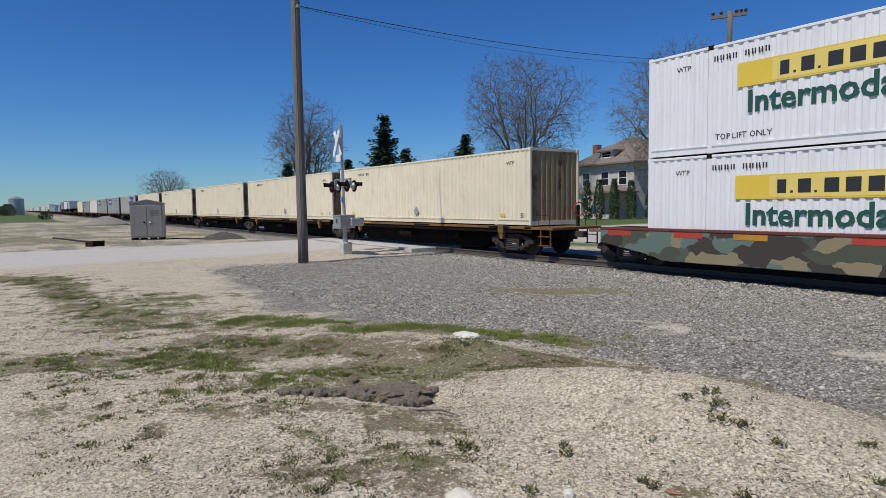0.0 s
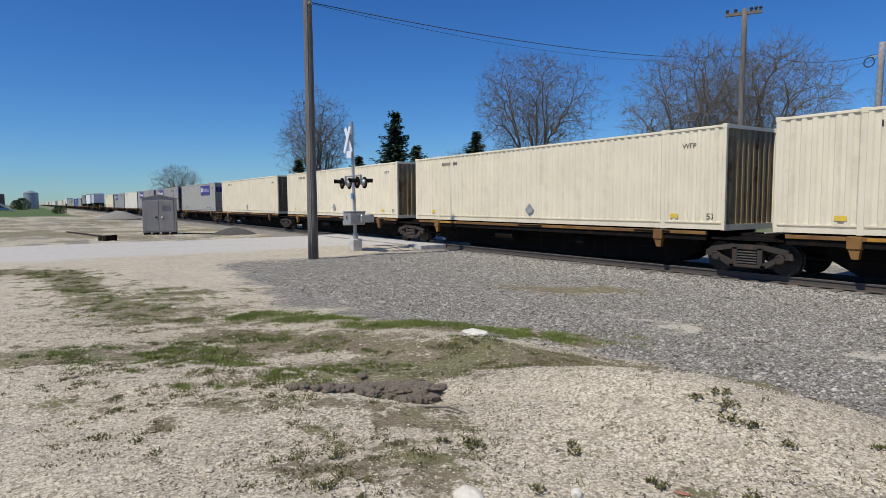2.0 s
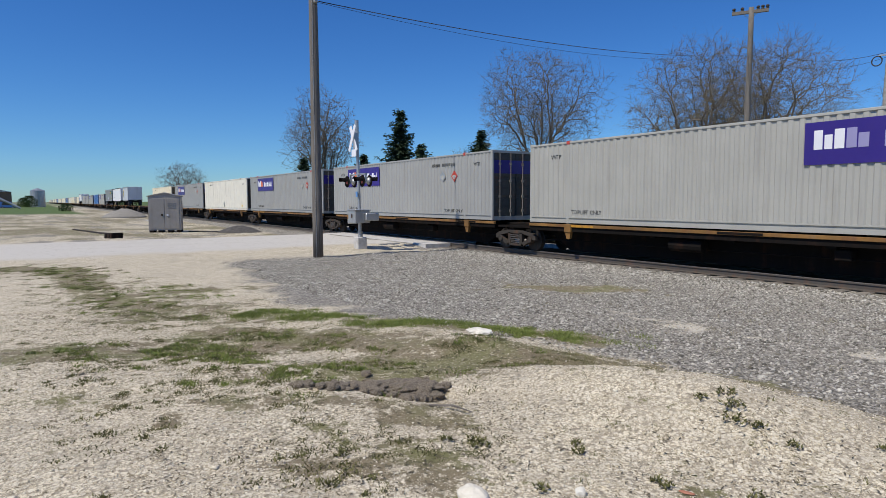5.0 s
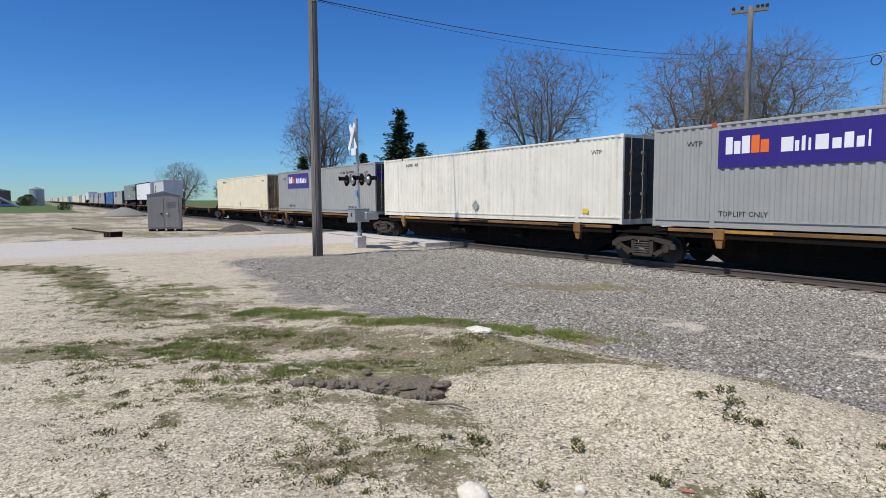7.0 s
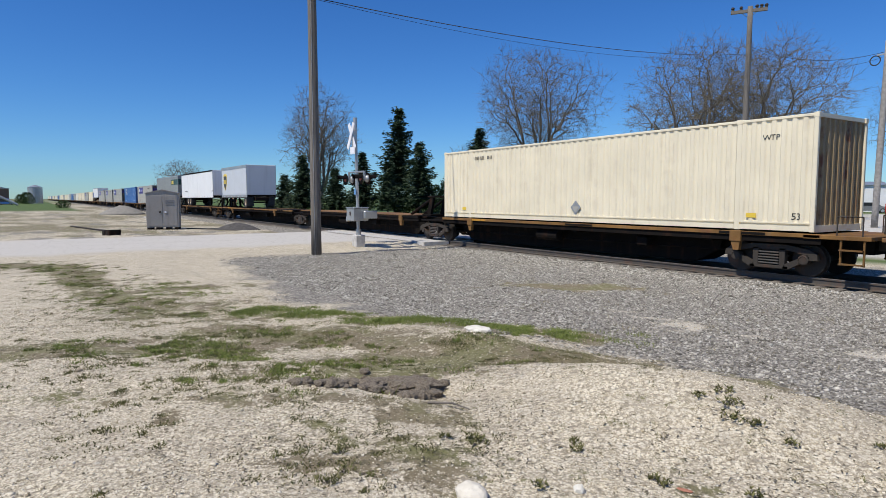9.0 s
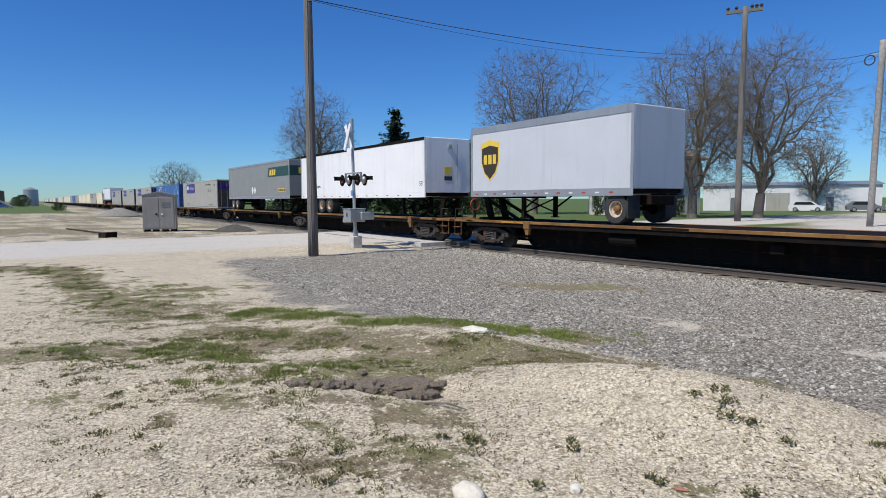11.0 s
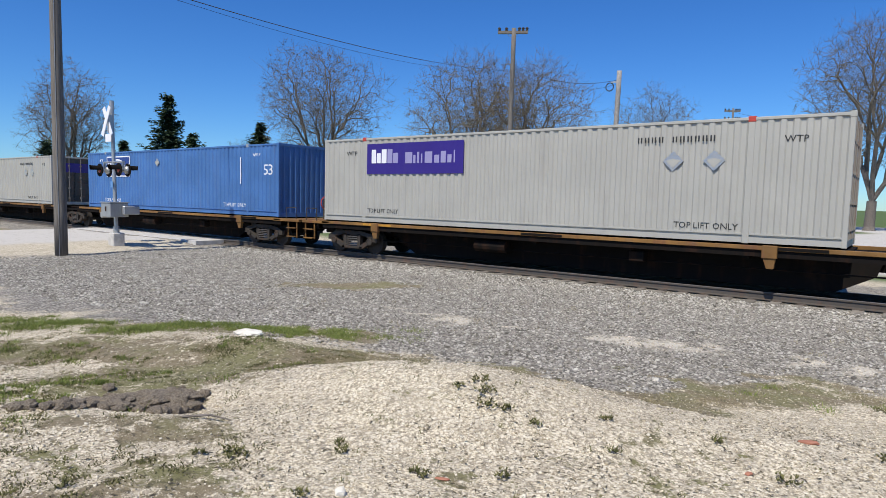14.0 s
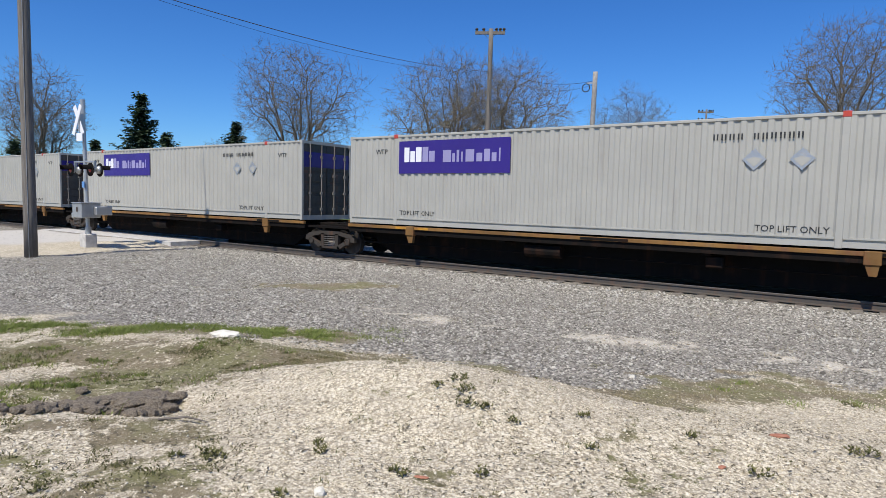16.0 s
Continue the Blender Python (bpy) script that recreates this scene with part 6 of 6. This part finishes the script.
def bare_tree(name, x, y, height, width, seed, label, buds=None, tips=2600, low=0.22, bole=0.14):
    """A leafless tree: limbs that fork again and again to fill a rounded, uneven crown."""
    rng = np.random.default_rng(seed)
    r = random.Random(seed)
    ob = empty(name, on_ground(x, y, -0.1, r.uniform(0, 360)))
    wood, twigs, bud = Mesh(), Mesh(), Mesh()
    d = rng.normal(size=(tips, 3))
    d /= np.linalg.norm(d, axis=1)[:, None]
    lumps = np.array([1 + 0.30 * noise.noise(Vector(v) * 1.7 + Vector((seed, 0, 0))) + 0.16 * noise.noise(Vector(v) * 4.5 + Vector((0, seed, 0))) for v in d])
    reach = (rng.uniform(0, 1, tips) ** 0.42) * lumps
    mid_z, half = height * (1 + low) / 2, height * (1 - low) / 2
    taper = np.where(d[:, 2] < 0, 1 + 0.25 * d[:, 2], 1.0)
    pts = np.stack([d[:, 0] * reach * width / 2 * taper, d[:, 1] * reach * width / 2 * taper, mid_z + d[:, 2] * reach * half], 1)
    pts[:, 2] *= height / pts[:, 2].max()
    thin = 0.0085 * math.sqrt(2600 / tips)

    def limb(p, q, r0, r1, bow):
        n = 7 if r0 > 0.09 else (4 if r0 > 0.03 else 3)
        a, b, tgt = Vector(p), Vector(q), wood if r0 > 0.03 else twigs
        span = (b - a).length
        m = (a + b) / 2 + Vector((r.gauss(0, 0.06), r.gauss(0, 0.06), r.gauss(0, 0.04))) * span + Vector((0, 0, bow * span))
        tgt.rod(a, m, r0, (r0 + r1) / 2, n, False)
        tgt.rod(m, b, (r0 + r1) / 2, r1, n, False)

    def grow(p, cloud, level):
        r0 = max(0.011, thin * math.sqrt(len(cloud)))
        if len(cloud) <= 2:
            for c in cloud:
                limb(p, c, 0.011, 0.008, -0.06)
                e = Vector(c)
                back = (e - Vector(p)).normalized()
                for _ in range(6):
                    tip = e + (back * r.uniform(0.1, 0.7) + Vector((r.gauss(0, 0.42), r.gauss(0, 0.42), r.gauss(0.12, 0.38)))) * 0.075 * width
                    o = Vector((r.gauss(0, 1), r.gauss(0, 1), r.gauss(0, 1))).normalized() * 0.013
                    st = e.lerp(Vector(p), r.uniform(0, 0.6))
                    twigs.add([st - o, st + o, tip], [(0, 1, 2)])
                    if buds is not None:
                        for _ in range(2):
                            k = st.lerp(tip, r.uniform(0.4, 1.0))
                            u, w = (Vector((r.gauss(0, 1), r.gauss(0, 1), r.gauss(0, 1))).normalized() * r.uniform(0.025, 0.05) for _ in range(2))
                            bud.add([k - u, k + w, k + u], [(0, 1, 2)])
            return
        ways = 2 if level > 1 or len(cloud) < 40 else (5 if level == 0 else 3)
        seeds = cloud[rng.choice(len(cloud), ways, replace=False)]
        for _ in range(3):
            near = np.argmin(((cloud[:, None] - seeds[None]) ** 2).sum(2), 1)
            seeds = np.array([cloud[near == k].mean(0) if (near == k).any() else seeds[k] for k in range(ways)])
        for k in range(ways):
            own = cloud[near == k]
            if len(own) == 0:
                continue
            c = own.mean(0)
            f = 0.42 if level < 2 else 0.5
            q = p + (c - p) * f
            q[2] += (0.05 if level < 2 else 0.0) * np.linalg.norm(c - p)
            r1 = max(0.011, thin * math.sqrt(len(own)))
            limb(p, q, min(r0, r1 * 1.25), r1, -0.08 if level < 3 else 0.02)
            grow(q, own, level + 1)

    fork = np.array((r.gauss(0, 0.15), r.gauss(0, 0.15), height * bole))
    rt = thin * math.sqrt(tips)
    wood.rod((0, 0, 0), (0, 0, 0.5), rt * 1.45, rt * 1.12, 9, False)
    wood.rod((0, 0, 0.5), tuple(fork), rt * 1.12, rt, 9, False)
    grow(fork, pts, 0)
    t = new("trunk", wood.data("trunk", BARK, True))
    t.parent = ob
    c = new("crown", twigs.data("crown", TWIG))
    c.parent = ob
    if bud.v:
        b = new("foliage", bud.data("foliage", buds))
        b.parent = c
    return tagged(ob, label, "tree")


bare_tree("tree", -91.0, 37.4, 20.0, 12.0, 34, "tall bare grey tree behind the hedge", None, 3200, 0.2)
bare_tree("tree", -61.2, 55.5, 22.0, 16.5, 33, "broad bare tree with upswept branches", None, 3000, 0.25)
bare_tree("tree", -171.8, 32.5, 12.5, 12.5, 13, "distant round bare tree beside the line", None, 1500, 0.1)
bare_tree("tree", -38.6, 56.8, 18.0, 14.5, 14, "budding tree with pale spring twigs near the pole", BUDS, 2800, 0.15)
bare_tree("tree", -33.6, 60.2, 18.5, 14.5, 15, "budding maple with yellowish spring buds", BUDS, 2800, 0.15)
bare_tree("tree", -34.6, 105.9, 22.5, 15.0, 16, "large tree with young green leaves by the lot", BUDSGREEN, 2600, 0.1)
bare_tree("tree", -27.5, 116.5, 17.3, 8.5, 17, "slender budding tree beside the far road", BUDS, 1600, 0.15)
bare_tree("tree", -2.7, 75.4, 22.0, 14.0, 18, "tall bare tree at the edge of the lawn", None, 3000, 0.3)
bare_tree("tree", -46.0, 98.0, 12.0, 9.0, 19, "bare tree before the white building", None, 1500)
bare_tree("tree", -84.0, 62.0, 11.5, 9.0, 20, "small bare tree beyond the hedge", None, 1500)
bare_tree("tree", -30.0, 140.0, 12.0, 9.0, 22, "distant bare roadside tree", None, 1000)
bare_tree("tree", -160.0, 40.0, 7.0, 6.0, 23, "small distant bare tree beyond the track", None, 800)


def spruce(x, y, height, radius, seed, label, gap=1.0, bare=0.1, name="spruce_tree"):
    r = random.Random(seed)
    ob = empty(name, on_ground(x, y, -0.1))
    part("trunk", Mesh().rod((0, 0, 0), (0, 0, height * 0.97), 0.018 * height, 0.02, n=7), BARK, ob)
    m = Mesh()
    z = height * bare + 0.3
    while z < height * 0.98:
        f = 1 - z / height
        R = radius * (0.08 + 1.0 * f ** 0.8) * r.uniform(0.7, 1.2)
        n = max(5, int(6 + 7 * f))
        for k in range(n):
            a = 6.283 * k / n + r.uniform(-0.4, 0.4)
            L = R * r.choice((0.45, 0.8, 0.95, 1.25)) * r.uniform(0.8, 1.15)
            steps = max(3, int(L / 0.22))
            for s in range(steps):
                t = (s + 0.6) / steps
                px, py = math.cos(a) * L * t, math.sin(a) * L * t
                pz = z - 0.22 * L * t + 0.28 * L * t * t
                for _ in range(5):
                    sz = (0.38 - 0.16 * t) * r.uniform(0.7, 1.3) * (0.7 + 0.03 * height)
                    b = a + r.gauss(0, 0.9)
                    c = Vector((px + r.gauss(0, 0.08), py + r.gauss(0, 0.08), pz + r.gauss(0, 0.16)))
                    tip = c + Vector((math.cos(b), math.sin(b), r.uniform(-0.35, 0.15))) * sz * 1.5
                    side = Vector((-math.sin(b), math.cos(b), r.uniform(-0.9, 0.9))) * sz * 0.40
                    m.add([c - side, c + side, tip], [(0, 1, 2)])
        z += 0.32 * gap * (0.6 + 0.04 * height) * r.uniform(0.8, 1.2)
    c = new("crown", m.data("crown", NEEDLES))
    c.parent = ob
    return tagged(ob, label, "tree", "evergreens behind the track")


spruce(-75.3, 42.6, 14.6, 4.6, 1, "tall dark spruce with ragged open branches", 1.15, 0.22)
spruce(-69.0, 42.2, 9.6, 3.2, 2, "dark spruce leaning beside the taller one", 1.2, 0.1)
spruce(-74.9, 36.8, 8.4, 2.6, 3, "dense dark spruce near the crossing")
spruce(-71.2, 38.6, 6.9, 2.5, 4, "small dense spruce beside the hedge")
spruce(-81.2, 30.9, 8.0, 2.8, 5, "dark spruce under the bare tree")
spruce(-77.5, 34.0, 6.3, 2.6, 6, "low dense spruce behind the track")
spruce(-66.5, 45.6, 7.4, 2.2, 7, "dark narrow spruce by the hedge")
spruce(-69.0, 51.8, 11.9, 3.4, 8, "slim spruce rising over the train")
spruce(-86.0, 30.0, 5.5, 2.6, 9, "low dark spruce behind the track")
spruce(-21.0, 119.9, 8.0, 3.6, 10, "broad dark pine beside the far road")
spruce(-17.0, 122.0, 6.5, 3.2, 11, "broad dark pine beside the far road")
spruce(-28.5, 124.0, 5.0, 3.0, 12, "low dark evergreen across the lot")


def cedar(x, y, h, rad, seed, label, name="arborvitae"):
    r = random.Random(seed)
    ob = empty(name, on_ground(x, y, -0.05))
    part("trunk", Mesh().rod((0, 0, 0), (0, 0, h * 0.8), 0.05, 0.02, n=5), BARK, ob)
    m = Mesh()
    for _ in range(int(420 * h * rad / 1.5)):
        f = r.random()
        R = rad * (0.35 + 0.65 * min(1.0, (1 - f) * 2.2 + 0.1)) * (min(1.0, f * 6 + 0.55)) * math.sqrt(r.uniform(0.35, 1.0))
        a = r.uniform(0, 6.283)
        c = Vector((math.cos(a) * R, math.sin(a) * R, 0.1 + f * (h - 0.2)))
        s = r.uniform(0.09, 0.2)
        tip = c + Vector((math.cos(a) * 0.35 + r.gauss(0, 0.2), math.sin(a) * 0.35 + r.gauss(0, 0.2), 1.0)) * s * 1.5
        side = Vector((-math.sin(a) + r.gauss(0, 0.4), math.cos(a) + r.gauss(0, 0.4), 0)) * s * 0.45
        m.add([c - side, c + side, tip], [(0, 1, 2)])
    c = new("crown", m.data("crown", CEDAR))
    c.parent = ob
    return tagged(ob, label, "shrub", "arborvitae shrubs")


for i in range(15):
    f = i / 14
    cedar(-71.5 + 9.5 * f, 40.5 + 10.5 * f + rg.uniform(-0.3, 0.3), 3.9 + rg.uniform(-0.3, 0.3), 0.75, 100 + i, "clipped green arborvitae in a hedge row")
for i, (x, y, h) in enumerate(((-49.9, 55.2, 4.5), (-49.0, 56.3, 4.7), (-47.9, 57.6, 4.8), (-46.6, 59.0, 4.6), (-45.2, 60.6, 3.6), (-43.9, 62.0, 3.4))):
    cedar(x, y, h, 0.62, 130 + i, "tall columnar green arborvitae before the house")

# ---- poles and wires behind the track ----
def crossarm_pole(x, y, top, arms, label, r0=0.17, material=None):
    ob, h = utility_pole("utility_pole", x, y, top, r0, r0 * 0.72, (0.006, 0.0), material)
    for z in arms:
        arm = part("crossarm", Mesh().box(-1.4, 1.4, -0.11, 0.11, h - z - 0.13, h - z + 0.13, 0.01), POLEWOOD, ob, at=pose(0, 0, 0, 0, 0, 30))
        for a in (-1.25, -0.6, 0.6, 0.95, 1.3):
            part("insulator", Mesh().lathe([(h - z + 0.08, 0.05), (h - z + 0.16, 0.14), (h - z + 0.24, 0.09), (h - z + 0.32, 0.15), (h - z + 0.42, 0.12), (h - z + 0.46, 0.03)], "z", 8, (a, 0, 0)), IRON, arm)
        part("arm_brace", Mesh().rod((-0.6, 0.08, h - z - 0.05), (0, 0.1, h - z - 0.6), 0.02, n=5).rod((0.6, 0.08, h - z - 0.05), (0, 0.1, h - z - 0.6), 0.02, n=5), GALV, arm)
    return tagged(ob, label, "utility pole", "utility poles")


AX, AY = -30.4, 51.2
crossarm_pole(AX, AY, 18.1, (0.35,), "brown wooden utility pole with one crossarm", 0.28)
pb, bh = utility_pole("utility_pole", -19.2, 48.7, 12.6, 0.21, 0.19, (0.02, 0.0), GREYPOLE)
tagged(pb, "pale grey utility pole with a looped cable", "utility pole", "utility poles")
part("cable_loop", Mesh().lathe([(-0.03, 0.32), (0.0, 0.36), (0.03, 0.32), (0.0, 0.28), (-0.03, 0.32)], "y", 18, (-0.5, 0, bh - 1.2), False), RUBBER, pb, "coiled black cable")
part("cable_clamp", Mesh().box(-0.4, 0.1, -0.06, 0.06, bh - 0.9, bh - 0.8), GALV, pb)
crossarm_pole(-26.4, 123.6, 20.0, (0.5, 2.0), "distant wooden utility pole with two crossarms", 0.22)


def wire(a, b, sag, r=0.018, label="black overhead cable between the poles"):
    a, b = Vector(a), Vector(b)
    side = Vector((b.y - a.y, a.x - b.x, 0)).normalized() * r
    rings = []
    for i in range(33):
        c = a.lerp(b, i / 32) - Vector((0, 0, sag * 4 * (i / 32) * (1 - i / 32)))
        rings.append([c + side, c + Vector((0, 0, r)), c - side, c - Vector((0, 0, r))])
    m = Mesh().loft(rings)
    tagged(part("overhead_wire", m, RUBBER), label, "cable", "overhead wires")


zA = ground_height(AX, AY)
wire((-22.05, 8.85, 9.32), (AX + 0.05, AY, 14.2), 0.75, 0.017)
wire((-22.05, 8.85, 9.28), (AX + 0.05, AY, 14.15), 1.05, 0.008)
wire((AX, AY, 14.9), (-19.0, 48.7, 11.9), 0.9, 0.016)
wire((AX, AY, 14.6), (-19.0, 48.7, 11.6), 1.2, 0.010)
wire((-26.4, 123.6, 19.4), (-2.0, 118.0, 15.0), 1.0, 0.02)

# ---- buildings ----
def window(parent, m, w, h, frame_mat):
    fr = Mesh().box(-w / 2 - 0.1, w / 2 + 0.1, -0.06, 0.02, -0.1, 0.0).box(-w / 2 - 0.1, w / 2 + 0.1, -0.06, 0.02, h, h + 0.12)
    fr.box(-w / 2 - 0.1, -w / 2, -0.06, 0.02, 0, h).box(w / 2, w / 2 + 0.1, -0.06, 0.02, 0, h).box(-w / 2, w / 2, -0.04, 0.0, h / 2 - 0.03, h / 2 + 0.03)
    win = part("window", fr, frame_mat, parent, at=m)
    part("pane", Mesh().box(-w / 2, w / 2, -0.02, -0.005, 0, h), GLASSDARK, win)


def hip(m, x0, x1, y0, y1, z0, z1, over, ridge):
    cx, cy = (x0 + x1) / 2, (y0 + y1) / 2
    return m.add([(x0 - over, y0 - over, z0), (x1 + over, y0 - over, z0), (x1 + over, y1 + over, z0), (x0 - over, y1 + over, z0), (cx - ridge, cy, z1), (cx + ridge, cy, z1),
                  (x0 - over, y0 - over, z0 - 0.22), (x1 + over, y0 - over, z0 - 0.22), (x1 + over, y1 + over, z0 - 0.22), (x0 - over, y1 + over, z0 - 0.22)],
                 [(0, 1, 5, 4), (1, 2, 5), (2, 3, 4, 5), (3, 0, 4), (6, 7, 1, 0), (7, 8, 2, 1), (8, 9, 3, 2), (9, 6, 0, 3), (9, 8, 7, 6)])


house = empty("house", on_ground(-52.6, 66.6, 0, -8))
part("wall", Mesh().box(-5.2, 5.2, -4.6, 4.6, 0.0, 6.8), STUCCO, house, "pale stucco walls")
part("roof", hip(Mesh(), -5.2, 5.2, -4.6, 4.6, 6.95, 10.4, 0.75, 1.0), SHINGLE, house, "brown hipped shingle roof")
dm = part("dormer", Mesh().box(-1.3, 1.3, -4.2, -1.5, 7.4, 8.6), STUCCO, house)
part("dormer_roof", hip(Mesh(), -1.3, 1.3, -4.2, -1.5, 8.65, 9.4, 0.45, 0.6), SHINGLE, dm)
window(dm, pose(0, -4.22, 7.75), 1.6, 0.6, LETTERWHITE)
part("chimney", Mesh().box(-6.0, -5.2, -1.4, -0.5, 0, 9.9), BRICK, house, "red brick chimney")
for x in (-3.4, 0.2, 3.4):
    window(house, pose(x, -4.62, 4.2), 1.3, 1.6, LETTERWHITE)
window(house, pose(-3.6, -4.62, 1.0), 1.3, 1.6, LETTERWHITE)
porch = part("porch", Mesh().box(-1.6, 5.4, -7.4, -4.6, 0.0, 0.5), CONCRETE, house)
part("porch_roof", hip(Mesh(), -1.6, 5.4, -7.4, -4.6, 3.35, 4.1, 0.35, 2.0), SHINGLE, porch)
part("porch_beam", Mesh().box(-1.6, 5.4, -7.4, -7.1, 2.9, 3.2), STUCCO, porch)
for x in (-1.4, 2.0, 5.2):
    part("column", Mesh().box(x - 0.2, x + 0.2, -7.35, -7.0, 0.5, 2.9), STUCCO, porch)
tagged(house, "two storey pale stucco house with brown hipped roof", "house")


def shed(name, x, y, turn, lx, ly, h, ridge, wall, roofmat, label, doors=()):
    ob = empty(name, on_ground(x, y, -0.05, turn))
    part("wall", Mesh().box(-lx / 2, lx / 2, -ly / 2, ly / 2, 0, h), wall, ob)
    r = Mesh().add([(-lx / 2 - 0.3, -ly / 2 - 0.3, h), (lx / 2 + 0.3, -ly / 2 - 0.3, h), (lx / 2 + 0.3, 0, h + ridge), (-lx / 2 - 0.3, 0, h + ridge), (-lx / 2 - 0.3, ly / 2 + 0.3, h), (lx / 2 + 0.3, ly / 2 + 0.3, h)],
                   [(0, 1, 2, 3), (3, 2, 5, 4), (0, 3, 4), (1, 5, 2), (0, 4, 5, 1)])
    part("roof", r, roofmat, ob)
    for x0, w, dh, mat in doors:
        part("door", Mesh().box(x0, x0 + w, -ly / 2 - 0.05, -ly / 2, 0, dh), mat, ob)
    return tagged(ob, label, "building", "buildings")


shed("building", -52.0, 101.0, 32, 24, 10, 4.0, 0.6, WHITEWALL, GALV, "long low white metal building behind the trees", ((-8, 1.0, 2.1, DARKWALL), (-3, 3.2, 2.8, GREY), (5, 1.0, 2.1, DARKWALL)))
shed("building", -41.0, 128.0, 20, 10, 7, 2.6, 2.6, DARKWALL, SHINGLE, "grey barn with pitched roof across the lot", ((-2, 1.2, 2.1, LETTERWHITE),))
shed("building", -33.5, 138.0, 15, 6, 5, 2.2, 1.0, WHITEWALL, DARKWALL, "small white shed with dark roof", ((-1.5, 3, 1.8, DARKWALL),))
shed("building", -22.0, 178.0, 10, 9, 7, 3.0, 2.0, WHITEWALL, SHINGLE, "distant small white house by the road", ((-1, 1, 2, DARKWALL),))
shed("building", -262.0, -17.0, 20, 18, 16, 5.4, 1.6, BROWNWALL, GALV, "brown metal farm building on the horizon", ((-1, 4, 4, WHITEWALL),))
silo = empty("silo", on_ground(-300, 1.2))
part("drum", Mesh().rod((0, 0, 0), (0, 0, 6.5), 2.6, n=20), GALV, silo)
part("cap", Mesh().lathe([(6.5, 2.7), (7.4, 0.5), (7.5, 0.0)], "z", 20), GALV, silo)
tagged(silo, "grey metal grain silo far away", "silo")
aug = empty("grain_auger", on_ground(-190, -9.5))
part("tube", Mesh().rod((0, -3, 6.0), (2, 6.5, 0.4), 0.28, n=8), GALV, aug)
part("support", Mesh().rod((0.3, -1, 0), (0.5, 0, 4.2), 0.08, n=6).rod((1.6, 0, 0), (0.5, 0, 4.2), 0.08, n=6), IRON, aug)
tagged(aug, "sloping grey grain auger by the farm building", "machine")


def car(x, y, turn, paint, label, tall=0.0):
    ob = empty("parked_car", on_ground(x, y, 0, turn))
    prof = [(-2.2, 0.3), (2.2, 0.3), (2.25, 0.75), (1.3, 0.95), (0.6, 1.45 + tall), (-1.4 - tall, 1.48 + tall), (-2.1 - tall * 0.2, 1.0), (-2.25, 0.8)]
    part("body", Mesh().prism(prof, -0.88, 0.88), paint, ob)
    part("side_glass", Mesh().prism([(-1.6, 1.0), (1.1, 1.0), (0.55, 1.40 + tall), (-1.3, 1.40 + tall)], -0.895, 0.895), GLASSDARK, ob)
    for wx in (-1.35, 1.4):
        for s in (-1, 1):
            w = part("wheel", Mesh().lathe([(s * 0.9, 0.0), (s * 0.9, 0.32), (s * 0.7, 0.33), (s * 0.7, 0.0)], "y", 16, (wx, 0, 0.33)), RUBBER, ob)
            part("rim", Mesh().lathe([(s * 0.905, 0.2), (s * 0.91, 0.0)], "y", 12, (wx, 0, 0.33)), GALV, w)
    tagged(ob, label, "car", "parked cars")


car(-44.5, 92.5, 20, WHITEWALL, "small white car parked by the white building")
car(-38.5, 96.0, 30, DARKWALL, "dark parked car beside the white building")
car(-35.5, 101.0, 25, WHITEWALL, "white van parked under the large tree", 0.4)
car(-32.8, 103.0, 25, WHITEWALL, "white car parked at the lot's edge")
car(-185, -13.0, 10, WHITEWALL, "white pickup parked near the farm building")
car(-240, -7.0, 80, painted("vehicle_blue", (0.05, 0.15, 0.4), 0.4, 0.1), "blue vehicle parked by the farm", 0.6)
sgn = empty("road_sign", on_ground(-23.9, 113.0))
part("post", Mesh().box(-0.04, 0.04, -0.04, 0.04, 0, 3.2), GALV, sgn)
part("board", Mesh().box(-0.7, 0.7, -0.05, -0.02, 2.5, 3.5), painted("sign_blue", (0.03, 0.18, 0.6), 0.5, 0.05), sgn, "blank blue sign board")
tagged(sgn, "small blue roadside sign on a post", "sign")


cedar(-152, 5.4, 1.7, 1.4, 160, "dark round bush at the lawn's end", "bush")
cedar(-262, -1.5, 4.2, 2.6, 161, "dark evergreen bush by the distant farm", "bush")
cedar(-285, -3.5, 3.6, 2.2, 162, "dark evergreen bush by the distant farm", "bush")


# ---- what moves ----
def motions():
    for ob, x0 in MOVING:
        y, z = ob.location.y, ob.location.z
        walk(ob, [(t, pose(x0 + SPEED * t, y, z)) for t in (0.0, 4.0, 8.0, 12.0, 16.0)])


motions()
